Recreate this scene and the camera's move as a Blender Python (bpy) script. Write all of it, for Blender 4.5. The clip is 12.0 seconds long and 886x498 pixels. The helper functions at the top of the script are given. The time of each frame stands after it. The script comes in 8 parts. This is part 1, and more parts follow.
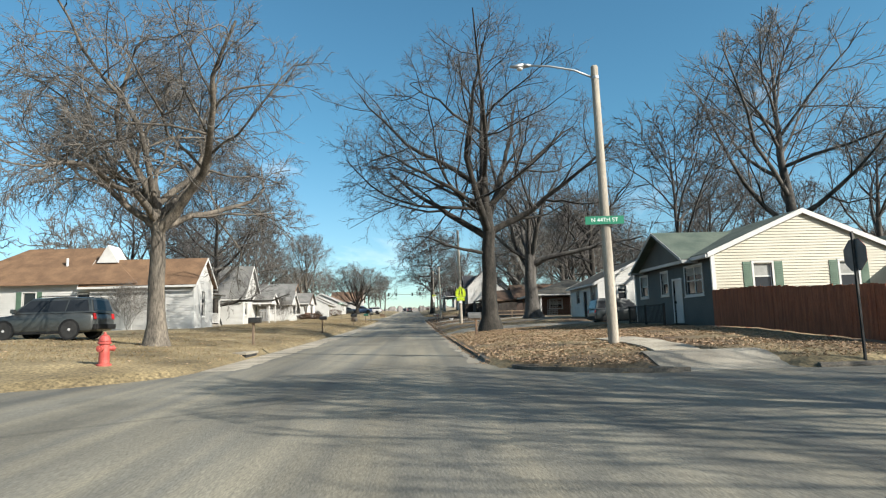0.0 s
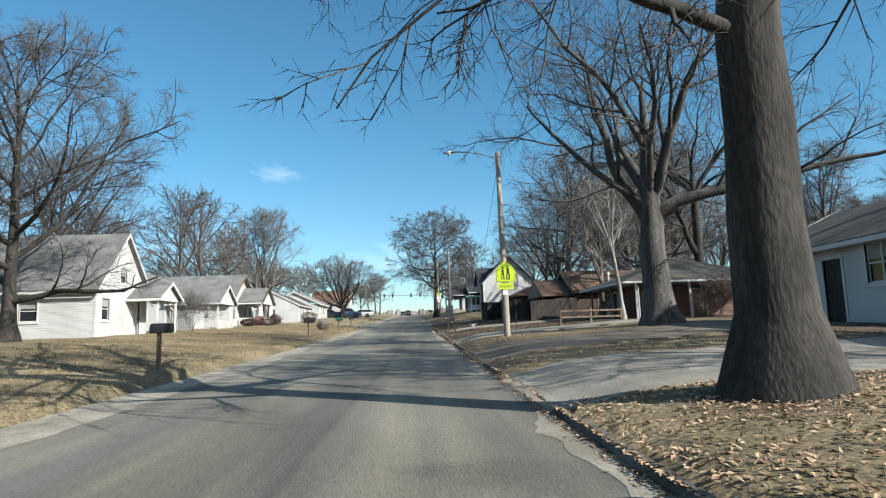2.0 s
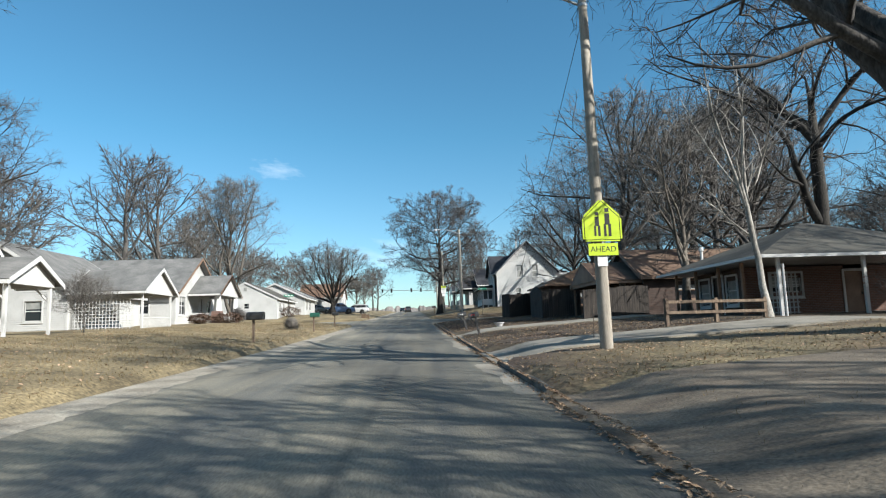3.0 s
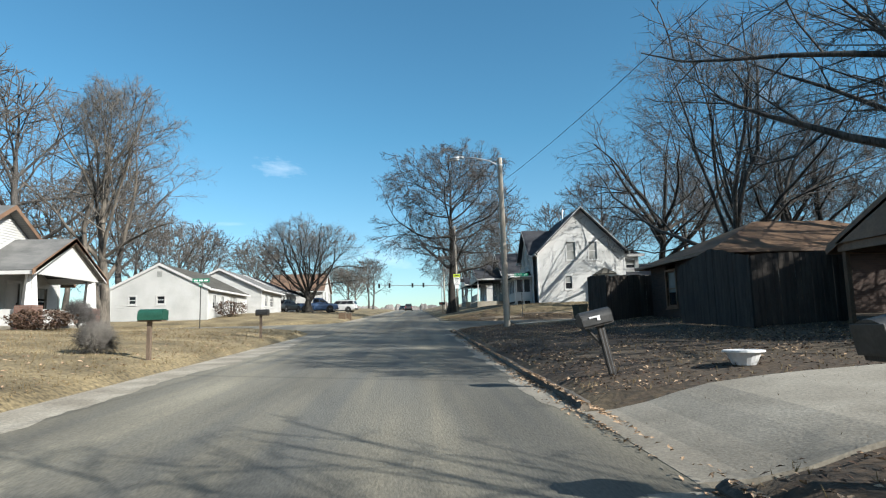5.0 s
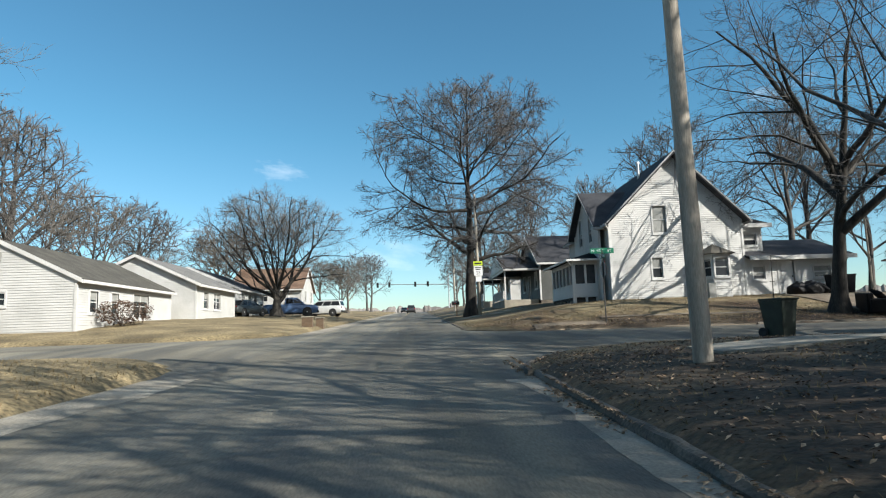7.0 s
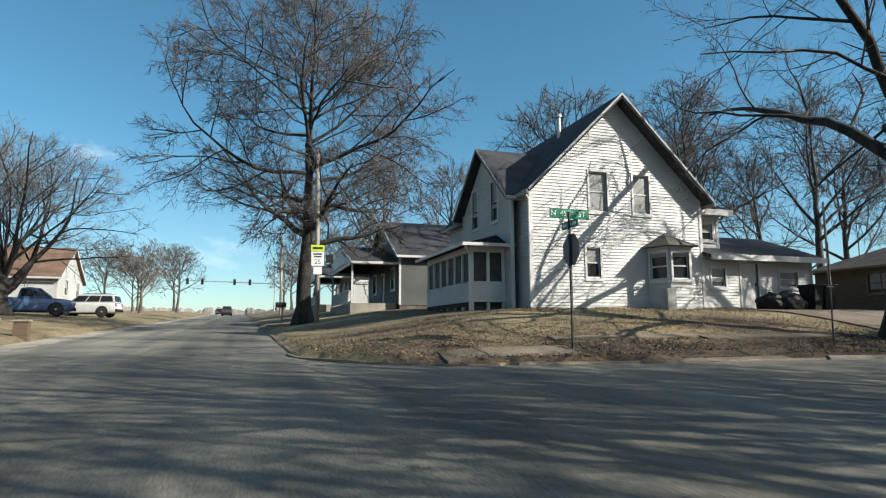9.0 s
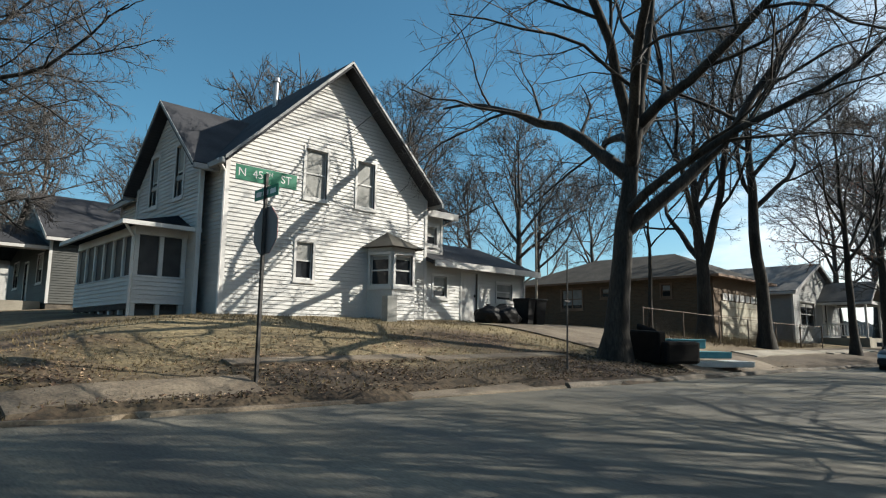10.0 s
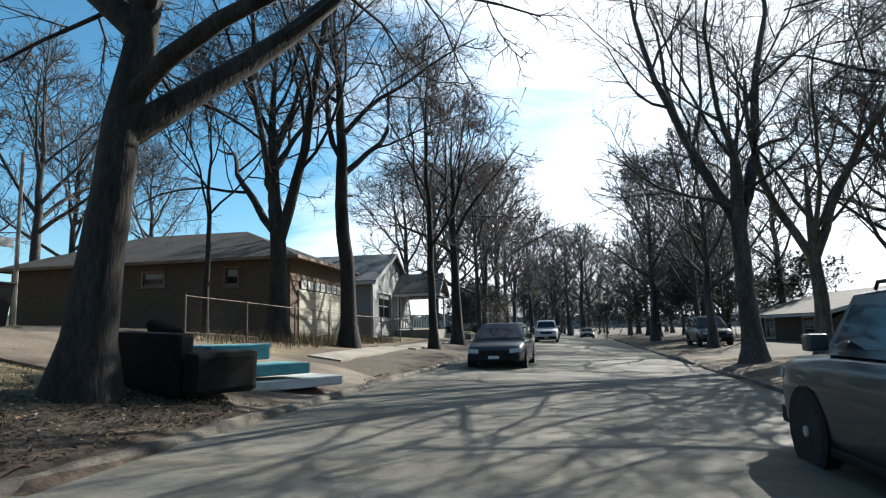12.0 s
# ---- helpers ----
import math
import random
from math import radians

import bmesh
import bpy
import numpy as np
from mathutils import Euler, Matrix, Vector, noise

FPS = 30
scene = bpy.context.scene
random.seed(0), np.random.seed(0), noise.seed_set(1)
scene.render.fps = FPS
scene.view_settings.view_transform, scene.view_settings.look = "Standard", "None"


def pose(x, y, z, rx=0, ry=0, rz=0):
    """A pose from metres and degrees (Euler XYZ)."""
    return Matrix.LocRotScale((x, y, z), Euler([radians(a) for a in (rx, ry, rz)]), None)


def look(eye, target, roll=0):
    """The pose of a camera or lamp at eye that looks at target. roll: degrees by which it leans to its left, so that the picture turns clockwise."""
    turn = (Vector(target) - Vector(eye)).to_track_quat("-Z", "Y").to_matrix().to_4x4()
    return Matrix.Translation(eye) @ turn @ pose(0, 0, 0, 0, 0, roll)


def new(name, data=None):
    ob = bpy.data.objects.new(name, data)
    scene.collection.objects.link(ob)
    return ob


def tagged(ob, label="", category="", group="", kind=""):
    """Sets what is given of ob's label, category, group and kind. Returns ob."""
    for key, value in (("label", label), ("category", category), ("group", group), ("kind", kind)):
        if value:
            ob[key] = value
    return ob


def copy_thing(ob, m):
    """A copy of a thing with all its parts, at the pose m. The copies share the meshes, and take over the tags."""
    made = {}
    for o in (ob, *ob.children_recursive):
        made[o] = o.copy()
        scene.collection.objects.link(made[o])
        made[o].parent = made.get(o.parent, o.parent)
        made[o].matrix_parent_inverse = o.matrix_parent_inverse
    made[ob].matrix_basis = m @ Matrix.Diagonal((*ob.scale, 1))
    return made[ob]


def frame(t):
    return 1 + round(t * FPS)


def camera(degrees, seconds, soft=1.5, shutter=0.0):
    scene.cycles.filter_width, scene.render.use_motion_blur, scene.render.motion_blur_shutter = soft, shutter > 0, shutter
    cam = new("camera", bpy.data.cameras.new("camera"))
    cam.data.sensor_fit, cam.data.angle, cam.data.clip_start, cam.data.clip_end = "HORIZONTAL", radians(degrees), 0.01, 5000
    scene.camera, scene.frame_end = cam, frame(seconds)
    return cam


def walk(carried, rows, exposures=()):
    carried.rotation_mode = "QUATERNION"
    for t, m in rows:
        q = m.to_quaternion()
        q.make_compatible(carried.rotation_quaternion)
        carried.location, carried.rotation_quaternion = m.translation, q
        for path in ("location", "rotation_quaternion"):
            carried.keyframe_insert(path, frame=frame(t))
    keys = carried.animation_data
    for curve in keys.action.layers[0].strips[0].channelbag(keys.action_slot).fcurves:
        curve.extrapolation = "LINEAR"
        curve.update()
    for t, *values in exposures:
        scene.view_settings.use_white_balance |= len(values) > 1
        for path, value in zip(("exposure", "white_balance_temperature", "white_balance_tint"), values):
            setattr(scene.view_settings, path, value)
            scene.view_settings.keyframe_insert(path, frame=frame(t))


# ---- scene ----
cam = camera(71.4, 12.0, soft=1.2)
METRES, EYE, TILT, LEAN, TURN = 118.0, 1.35, 0.0, 0.0, -2.85
ROWS = [
    (0.0, 0.0, 0.0, 0.0, 0.2, 7.08, 1.6),
    (0.5, -0.0025, 0.0613, 0.0017, 0.3, 7.3, 0.95),
    (1.0, -0.0058, 0.1253, 0.0024, -0.24, 6.47, 0.65),
    (1.5, -0.0086, 0.1889, 0.0033, 0.02, 6.8, 1.57),
    (2.0, -0.0121, 0.2517, 0.0045, 0.15, 7.43, 1.87),
    (2.5, -0.0156, 0.3143, 0.0056, -0.02, 7.39, 1.91),
    (3.0, -0.0195, 0.377, 0.0064, 0.13, 7.16, 1.67),
    (5.0, -0.0306, 0.5959, 0.0114, 0.23, 7.05, 1.34),
    (5.5, -0.0328, 0.641, 0.0126, 0.21, 7.06, 1.59),
    (6.0, -0.0353, 0.6845, 0.0141, 0.21, 7.59, 1.25),
    (6.5, -0.0377, 0.7245, 0.015, 0.67, 7.36, 1.78),
    (8.5, -0.0427, 0.8596, 0.0188, -5.78, 6.98, 0.13),
    (9.0, -0.0375, 0.8831, 0.0196, -15.29, 7.5, 0.25),
    (9.5, -0.0287, 0.9021, 0.0208, -27.81, 8.56, -0.7),
    (10.0, -0.0161, 0.9179, 0.0218, -41.37, 8.06, -0.61),
    (10.5, -0.0006, 0.93, 0.0222, -53.17, 7.78, -0.11),
    (11.0, 0.016, 0.9382, 0.0223, -64.14, 7.52, 0.9),
    (11.5, 0.0334, 0.9435, 0.0225, -72.34, 7.72, 1.84),
    (12.0, 0.0501, 0.9476, 0.023, -78.52, 7.45, 1.71),
]
walk(cam, [(t, pose(0, 0, EYE, TILT, LEAN, TURN) @ pose(METRES * x, METRES * y, METRES * z, 90 + pitch, roll, yaw)) for t, x, y, z, yaw, pitch, roll in ROWS],
     [(0.0, 1.02, 6450, 8), (0.5, 1.24, 6750, 8), (1.2, 1.12, 6900, 8), (1.8, 1.02, 6100, 8), (2.5, 0.98, 6000, 8), (6.5, 0.98, 6200, 8), (8.5, 0.96, 6350, 8), (9.5, 0.86, 6350, 8), (10.0, 0.82, 6500, 8), (11.0, 0.98, 6350, 8), (12.0, 1.06, 6100, 8)])

# ---- world and sun ----
SUN_ELEVATION, SUN_YAW = 30.0, -125.0   # yaw: degrees from +y, to the left positive
world = bpy.data.worlds.new("world")
scene.world = world
world.use_nodes = True
wn, wl = world.node_tree.nodes, world.node_tree.links
sky = wn.new("ShaderNodeTexSky")
sky.sky_type, sky.sun_disc = "NISHITA", False
sky.sun_elevation, sky.sun_rotation = radians(SUN_ELEVATION), radians(-SUN_YAW)
sky.air_density, sky.dust_density, sky.ozone_density = 1.0, 0.3, 2.0
coord = wn.new("ShaderNodeTexCoord")
squash = wn.new("ShaderNodeMapping")
squash.inputs["Scale"].default_value = (1.0, 1.0, 3.2)
cirrus = wn.new("ShaderNodeTexNoise")
cirrus.inputs["Scale"].default_value, cirrus.inputs["Detail"].default_value = 1.7, 7.0
cirrus.inputs["Roughness"].default_value, cirrus.inputs["Distortion"].default_value = 0.62, 0.6
thin = wn.new("ShaderNodeValToRGB")
thin.color_ramp.elements[0].position, thin.color_ramp.elements[1].position = 0.645, 0.97
thin.color_ramp.elements[1].color = (0.9, 0.9, 0.9, 1)
veil = wn.new("ShaderNodeMixRGB")
veil.inputs["Color2"].default_value = (10.5, 10.6, 10.8, 1)
back = wn["Background"]
back.inputs["Strength"].default_value = 0.075
blue = wn.new("ShaderNodeMixRGB")
blue.blend_type, blue.inputs["Fac"].default_value = "MULTIPLY", 1.0
height = wn.new("ShaderNodeSeparateXYZ")
wl.new(coord.outputs["Generated"], height.inputs["Vector"])
lift = wn.new("ShaderNodeMapRange")
lift.inputs["From Min"].default_value, lift.inputs["From Max"].default_value = 0.0, 0.3
wl.new(height.outputs["Z"], lift.inputs["Value"])
tint = wn.new("ShaderNodeMixRGB")
tint.inputs["Color1"].default_value, tint.inputs["Color2"].default_value = (0.84, 0.97, 1.02, 1), (0.59, 0.99, 1.0, 1)
wl.new(lift.outputs["Result"], tint.inputs["Fac"])
wl.new(tint.outputs["Color"], blue.inputs["Color2"])
# a bank of thin cloud stands towards the sun
toward = wn.new("ShaderNodeVectorMath")
toward.operation = "DOT_PRODUCT"
toward.inputs[1].default_value = (-math.sin(radians(SUN_YAW)), math.cos(radians(SUN_YAW)), 0.25)
bank = wn.new("ShaderNodeMapRange")
bank.inputs["From Min"].default_value, bank.inputs["From Max"].default_value = 0.35, 0.95
bank.inputs["To Min"].default_value, bank.inputs["To Max"].default_value = 0.0, 0.5
cover = wn.new("ShaderNodeMath")
cover.operation = "ADD"
wl.new(coord.outputs["Generated"], squash.inputs["Vector"])
wl.new(coord.outputs["Generated"], toward.inputs[0])
wl.new(toward.outputs["Value"], bank.inputs["Value"])
wl.new(squash.outputs["Vector"], cirrus.inputs["Vector"])
wl.new(cirrus.outputs["Fac"], cover.inputs[0])
wl.new(bank.outputs["Result"], cover.inputs[1])
wl.new(cover.outputs["Value"], thin.inputs["Fac"])
wl.new(thin.outputs["Color"], veil.inputs["Fac"])
wl.new(sky.outputs["Color"], blue.inputs["Color1"])
wl.new(blue.outputs["Color"], veil.inputs["Color1"])
wl.new(veil.outputs["Color"], back.inputs["Color"])

sun = new("sun", bpy.data.lights.new("sun", "SUN"))
sun.data.energy, sun.data.angle, sun.data.color = 5.0, radians(0.32), (1.0, 0.93, 0.82)
sy, se = radians(SUN_YAW), radians(SUN_ELEVATION)
TO_SUN = Vector((-math.sin(sy) * math.cos(se), math.cos(sy) * math.cos(se), math.sin(se)))
sun.matrix_world = look((60, 20, 60), Vector((60, 20, 60)) - TO_SUN)
scene.view_settings.exposure = 0.0


# ---- materials ----
def surface(name, a, b, scale=4.0, rough=0.8, bump=0.2, fine=60.0, metal=0.0, grime=0.25, stretch=(1, 1, 1), spread=(0.35, 0.65)):
    """A material of two colours mixed at one scale, worn at a finer one, with relief; by place in metres."""
    m = bpy.data.materials.new(name)
    m.use_nodes = True
    n, l = m.node_tree.nodes, m.node_tree.links
    p = n["Principled BSDF"]
    geo = n.new("ShaderNodeNewGeometry")
    fit = n.new("ShaderNodeMapping")
    fit.inputs["Scale"].default_value = stretch
    l.new(geo.outputs["Position"], fit.inputs["Vector"])
    big = n.new("ShaderNodeTexNoise")
    big.inputs["Scale"].default_value, big.inputs["Detail"].default_value = scale, 5.0
    small = n.new("ShaderNodeTexNoise")
    small.inputs["Scale"].default_value, small.inputs["Detail"].default_value = fine, 4.0
    l.new(fit.outputs["Vector"], big.inputs["Vector"])
    l.new(fit.outputs["Vector"], small.inputs["Vector"])
    ramp = n.new("ShaderNodeValToRGB")
    ramp.color_ramp.elements[0].position, ramp.color_ramp.elements[1].position = spread
    ramp.color_ramp.elements[0].color, ramp.color_ramp.elements[1].color = (*a, 1), (*b, 1)
    l.new(big.outputs["Fac"], ramp.inputs["Fac"])
    wear = n.new("ShaderNodeMixRGB")
    wear.blend_type = "MULTIPLY"
    wear.inputs["Fac"].default_value = grime
    l.new(ramp.outputs["Color"], wear.inputs["Color1"])
    l.new(small.outputs["Color"], wear.inputs["Color2"])
    grey = n.new("ShaderNodeRGBToBW")
    l.new(small.outputs["Color"], grey.inputs["Color"])
    spot = n.new("ShaderNodeMapRange")
    spot.inputs["To Min"].default_value, spot.inputs["To Max"].default_value = 1 - grime * 1.6, 1 + grime * 1.2
    spot.inputs["From Min"].default_value, spot.inputs["From Max"].default_value = 0.3, 0.7
    l.new(grey.outputs["Val"], spot.inputs["Value"])
    l.new(spot.outputs["Result"], wear.inputs["Color2"])
    wear.inputs["Fac"].default_value = 1.0
    l.new(wear.outputs["Color"], p.inputs["Base Color"])
    p.inputs["Roughness"].default_value, p.inputs["Metallic"].default_value = rough, metal
    if bump:
        relief = n.new("ShaderNodeBump")
        relief.inputs["Strength"].default_value, relief.inputs["Distance"].default_value = bump, 0.02
        l.new(small.outputs["Fac"], relief.inputs["Height"])
        l.new(relief.outputs["Normal"], p.inputs["Normal"])
    return m


def asphalt_material():
    """Old grey asphalt: worn lanes along y, sunlit stretches coloured paler, darker patches, cracks."""
    m = surface("asphalt", (0.083, 0.078, 0.065), (0.154, 0.145, 0.12), 0.5, 0.85, 0.35, 45.0, 0, 0.22, (1, 0.25, 1))
    n, l = m.node_tree.nodes, m.node_tree.links
    p = n["Principled BSDF"]
    old = p.inputs["Base Color"].links[0].from_socket
    geo = n["Geometry"]
    bend = n.new("ShaderNodeTexNoise")
    bend.inputs["Scale"].default_value = 0.9
    bend.inputs["Detail"].default_value = 6.0
    mixv = n.new("ShaderNodeMixRGB")
    mixv.inputs["Fac"].default_value = 0.62
    l.new(geo.outputs["Position"], mixv.inputs["Color1"])
    l.new(bend.outputs["Color"], mixv.inputs["Color2"])
    cell = n.new("ShaderNodeTexVoronoi")
    cell.feature = "DISTANCE_TO_EDGE"
    cell.inputs["Scale"].default_value = 0.13
    l.new(mixv.outputs["Color"], cell.inputs["Vector"])
    crack = n.new("ShaderNodeMapRange")
    crack.inputs["From Max"].default_value = 0.005
    crack.inputs["To Min"].default_value, crack.inputs["To Max"].default_value = 0.72, 1.0
    l.new(cell.outputs["Distance"], crack.inputs["Value"])
    dark = n.new("ShaderNodeMixRGB")
    dark.blend_type, dark.inputs["Fac"].default_value = "MULTIPLY", 1.0
    l.new(old, dark.inputs["Color1"])
    l.new(crack.outputs["Result"], dark.inputs["Color2"])
    # sunlight in the colour: paler south of the bend and in the western lane
    sep = n.new("ShaderNodeSeparateXYZ")
    l.new(geo.outputs["Position"], sep.inputs["Vector"])
    worn = []
    for axis, a0, a1 in (("Y", 42.0, 30.0), ("X", -1.0, -3.2)):
        mr = n.new("ShaderNodeMapRange")
        mr.inputs["From Min"].default_value, mr.inputs["From Max"].default_value = a0, a1
        l.new(sep.outputs[axis], mr.inputs["Value"])
        worn.append(mr)
    most = n.new("ShaderNodeMath")
    most.operation = "MAXIMUM"
    l.new(worn[0].outputs["Result"], most.inputs[0])
    l.new(worn[1].outputs["Result"], most.inputs[1])
    ragged = n.new("ShaderNodeMath")
    ragged.operation = "MULTIPLY"
    l.new(most.outputs["Value"], ragged.inputs[0])
    l.new(bend.outputs["Fac"], ragged.inputs[1])
    gain = n.new("ShaderNodeMapRange")
    gain.inputs["From Max"].default_value = 0.5
    gain.inputs["To Min"].default_value, gain.inputs["To Max"].default_value = 1.0, 1.34
    l.new(ragged.outputs["Value"], gain.inputs["Value"])
    pale = n.new("ShaderNodeMixRGB")
    pale.blend_type, pale.inputs["Fac"].default_value = "MULTIPLY", 1.0
    l.new(dark.outputs["Color"], pale.inputs["Color1"])
    l.new(gain.outputs["Result"], pale.inputs["Color2"])
    # wheel tracks and drag marks drawn out along the street
    drawn = n.new("ShaderNodeMapping")
    drawn.inputs["Scale"].default_value = (1.6, 0.05, 1.0)
    l.new(geo.outputs["Position"], drawn.inputs["Vector"])
    track = n.new("ShaderNodeTexNoise")
    track.inputs["Scale"].default_value, track.inputs["Detail"].default_value = 1.0, 5.0
    l.new(drawn.outputs["Vector"], track.inputs["Vector"])
    sandy = n.new("ShaderNodeValToRGB")
    sandy.color_ramp.elements[0].position, sandy.color_ramp.elements[1].position = 0.36, 0.66
    sandy.color_ramp.elements[0].color, sandy.color_ramp.elements[1].color = (0.7, 0.72, 0.75, 1), (1.32, 1.26, 1.12, 1)
    l.new(track.outputs["Fac"], sandy.inputs["Fac"])
    drag = n.new("ShaderNodeMixRGB")
    drag.blend_type, drag.inputs["Fac"].default_value = "MULTIPLY", 0.9
    l.new(pale.outputs["Color"], drag.inputs["Color1"])
    l.new(sandy.outputs["Color"], drag.inputs["Color2"])
    # tar patches and dark mends
    mend = n.new("ShaderNodeTexNoise")
    mend.inputs["Scale"].default_value, mend.inputs["Detail"].default_value = 0.22, 8.0
    l.new(geo.outputs["Position"], mend.inputs["Vector"])
    tar = n.new("ShaderNodeMapRange")
    tar.inputs["From Min"].default_value, tar.inputs["From Max"].default_value = 0.6, 0.64
    tar.inputs["To Min"].default_value, tar.inputs["To Max"].default_value = 1.0, 0.74
    l.new(mend.outputs["Fac"], tar.inputs["Value"])
    patched = n.new("ShaderNodeMixRGB")
    patched.blend_type, patched.inputs["Fac"].default_value = "MULTIPLY", 1.0
    l.new(drag.outputs["Color"], patched.inputs["Color1"])
    l.new(tar.outputs["Result"], patched.inputs["Color2"])
    # what is left of the yellow middle line
    off = n.new("ShaderNodeMath")
    off.operation, off.inputs[1].default_value = "ADD", 2.1
    l.new(sep.outputs["X"], off.inputs[0])
    wide = n.new("ShaderNodeMath")
    wide.operation = "ABSOLUTE"
    l.new(off.outputs["Value"], wide.inputs[0])
    line = n.new("ShaderNodeMapRange")
    line.inputs["From Min"].default_value, line.inputs["From Max"].default_value = 0.16, 0.04
    l.new(wide.outputs["Value"], line.inputs["Value"])
    left = n.new("ShaderNodeMapRange")
    left.inputs["From Min"].default_value, left.inputs["From Max"].default_value = 0.5, 0.7
    left.inputs["To Max"].default_value = 0.6
    l.new(bend.outputs["Fac"], left.inputs["Value"])
    both = n.new("ShaderNodeMath")
    both.operation = "MULTIPLY"
    l.new(line.outputs["Result"], both.inputs[0])
    l.new(left.outputs["Result"], both.inputs[1])
    paint = n.new("ShaderNodeMixRGB")
    paint.inputs["Color2"].default_value = (0.5, 0.33, 0.12, 1)
    l.new(both.outputs["Value"], paint.inputs["Fac"])
    l.new(patched.outputs["Color"], paint.inputs["Color1"])
    l.new(paint.outputs["Color"], p.inputs["Base Color"])
    return m


def turf_material():
    """Dormant tan grass, with leaf mould and bare earth, shade in its colour, east of the road, where the trees stand.
    """
    m = surface("dry_turf", (0.1, 0.076, 0.038), (0.285, 0.222, 0.118), 0.5, 0.95, 1.0, 13.0, 0, 0.5, (1, 1, 1), (0.3, 0.7))
    n, l = m.node_tree.nodes, m.node_tree.links
    p = n["Principled BSDF"]
    old = p.inputs["Base Color"].links[0].from_socket
    sep = n.new("ShaderNodeSeparateXYZ")
    l.new(n["Geometry"].outputs["Position"], sep.inputs["Vector"])
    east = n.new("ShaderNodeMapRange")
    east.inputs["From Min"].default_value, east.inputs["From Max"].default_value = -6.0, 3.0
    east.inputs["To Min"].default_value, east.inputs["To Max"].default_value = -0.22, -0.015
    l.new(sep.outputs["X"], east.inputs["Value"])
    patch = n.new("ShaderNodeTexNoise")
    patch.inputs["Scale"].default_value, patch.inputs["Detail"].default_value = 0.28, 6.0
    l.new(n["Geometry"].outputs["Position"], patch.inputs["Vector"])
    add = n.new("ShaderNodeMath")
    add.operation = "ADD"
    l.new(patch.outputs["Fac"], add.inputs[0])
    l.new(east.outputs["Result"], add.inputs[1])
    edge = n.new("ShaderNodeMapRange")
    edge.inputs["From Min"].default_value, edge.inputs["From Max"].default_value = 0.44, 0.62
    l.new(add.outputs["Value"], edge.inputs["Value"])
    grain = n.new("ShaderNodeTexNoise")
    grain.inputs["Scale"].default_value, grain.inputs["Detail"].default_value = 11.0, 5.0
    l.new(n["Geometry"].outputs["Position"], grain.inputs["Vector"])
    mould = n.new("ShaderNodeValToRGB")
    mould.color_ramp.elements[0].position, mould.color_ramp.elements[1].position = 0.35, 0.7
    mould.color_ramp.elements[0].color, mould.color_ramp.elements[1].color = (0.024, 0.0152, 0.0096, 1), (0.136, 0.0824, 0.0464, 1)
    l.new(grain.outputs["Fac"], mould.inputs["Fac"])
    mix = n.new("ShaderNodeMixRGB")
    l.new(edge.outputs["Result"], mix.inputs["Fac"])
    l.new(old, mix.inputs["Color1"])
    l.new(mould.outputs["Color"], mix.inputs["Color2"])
    # the yards from the brick house to the side street, and the verge of that street, are bare dark earth with sparse
    # turf; its colour is deepened for the shade on the yards
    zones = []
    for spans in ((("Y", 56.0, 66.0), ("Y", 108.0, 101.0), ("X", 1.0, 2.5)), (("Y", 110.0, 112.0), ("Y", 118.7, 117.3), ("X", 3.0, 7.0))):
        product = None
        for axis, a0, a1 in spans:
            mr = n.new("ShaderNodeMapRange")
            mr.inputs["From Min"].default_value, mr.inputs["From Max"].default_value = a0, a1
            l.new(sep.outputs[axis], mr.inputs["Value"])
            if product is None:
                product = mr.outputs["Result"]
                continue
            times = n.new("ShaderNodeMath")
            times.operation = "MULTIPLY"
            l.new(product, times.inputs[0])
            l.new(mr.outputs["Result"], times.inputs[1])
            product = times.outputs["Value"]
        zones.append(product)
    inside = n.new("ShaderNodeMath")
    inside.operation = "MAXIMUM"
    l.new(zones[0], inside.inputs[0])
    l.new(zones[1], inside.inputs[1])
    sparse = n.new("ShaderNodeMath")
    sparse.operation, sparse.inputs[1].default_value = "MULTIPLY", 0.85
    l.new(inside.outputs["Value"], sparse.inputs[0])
    shaded_soil = n.new("ShaderNodeValToRGB")
    shaded_soil.color_ramp.elements[0].position, shaded_soil.color_ramp.elements[1].position = 0.35, 0.72
    shaded_soil.color_ramp.elements[0].color, shaded_soil.color_ramp.elements[1].color = (0.016, 0.0108, 0.007, 1), (0.0736, 0.048, 0.0288, 1)
    l.new(grain.outputs["Fac"], shaded_soil.inputs["Fac"])
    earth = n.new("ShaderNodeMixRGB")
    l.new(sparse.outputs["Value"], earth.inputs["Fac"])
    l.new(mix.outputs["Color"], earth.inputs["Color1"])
    l.new(shaded_soil.outputs["Color"], earth.inputs["Color2"])
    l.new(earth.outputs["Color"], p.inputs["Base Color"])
    return m


def glass_material():
    m = bpy.data.materials.new("window_glass")
    m.use_nodes = True
    p = m.node_tree.nodes["Principled BSDF"]
    p.inputs["Base Color"].default_value = (0.018, 0.02, 0.023, 1)
    p.inputs["Roughness"].default_value = 0.05
    p.inputs["Specular IOR Level"].default_value = 0.35
    return m


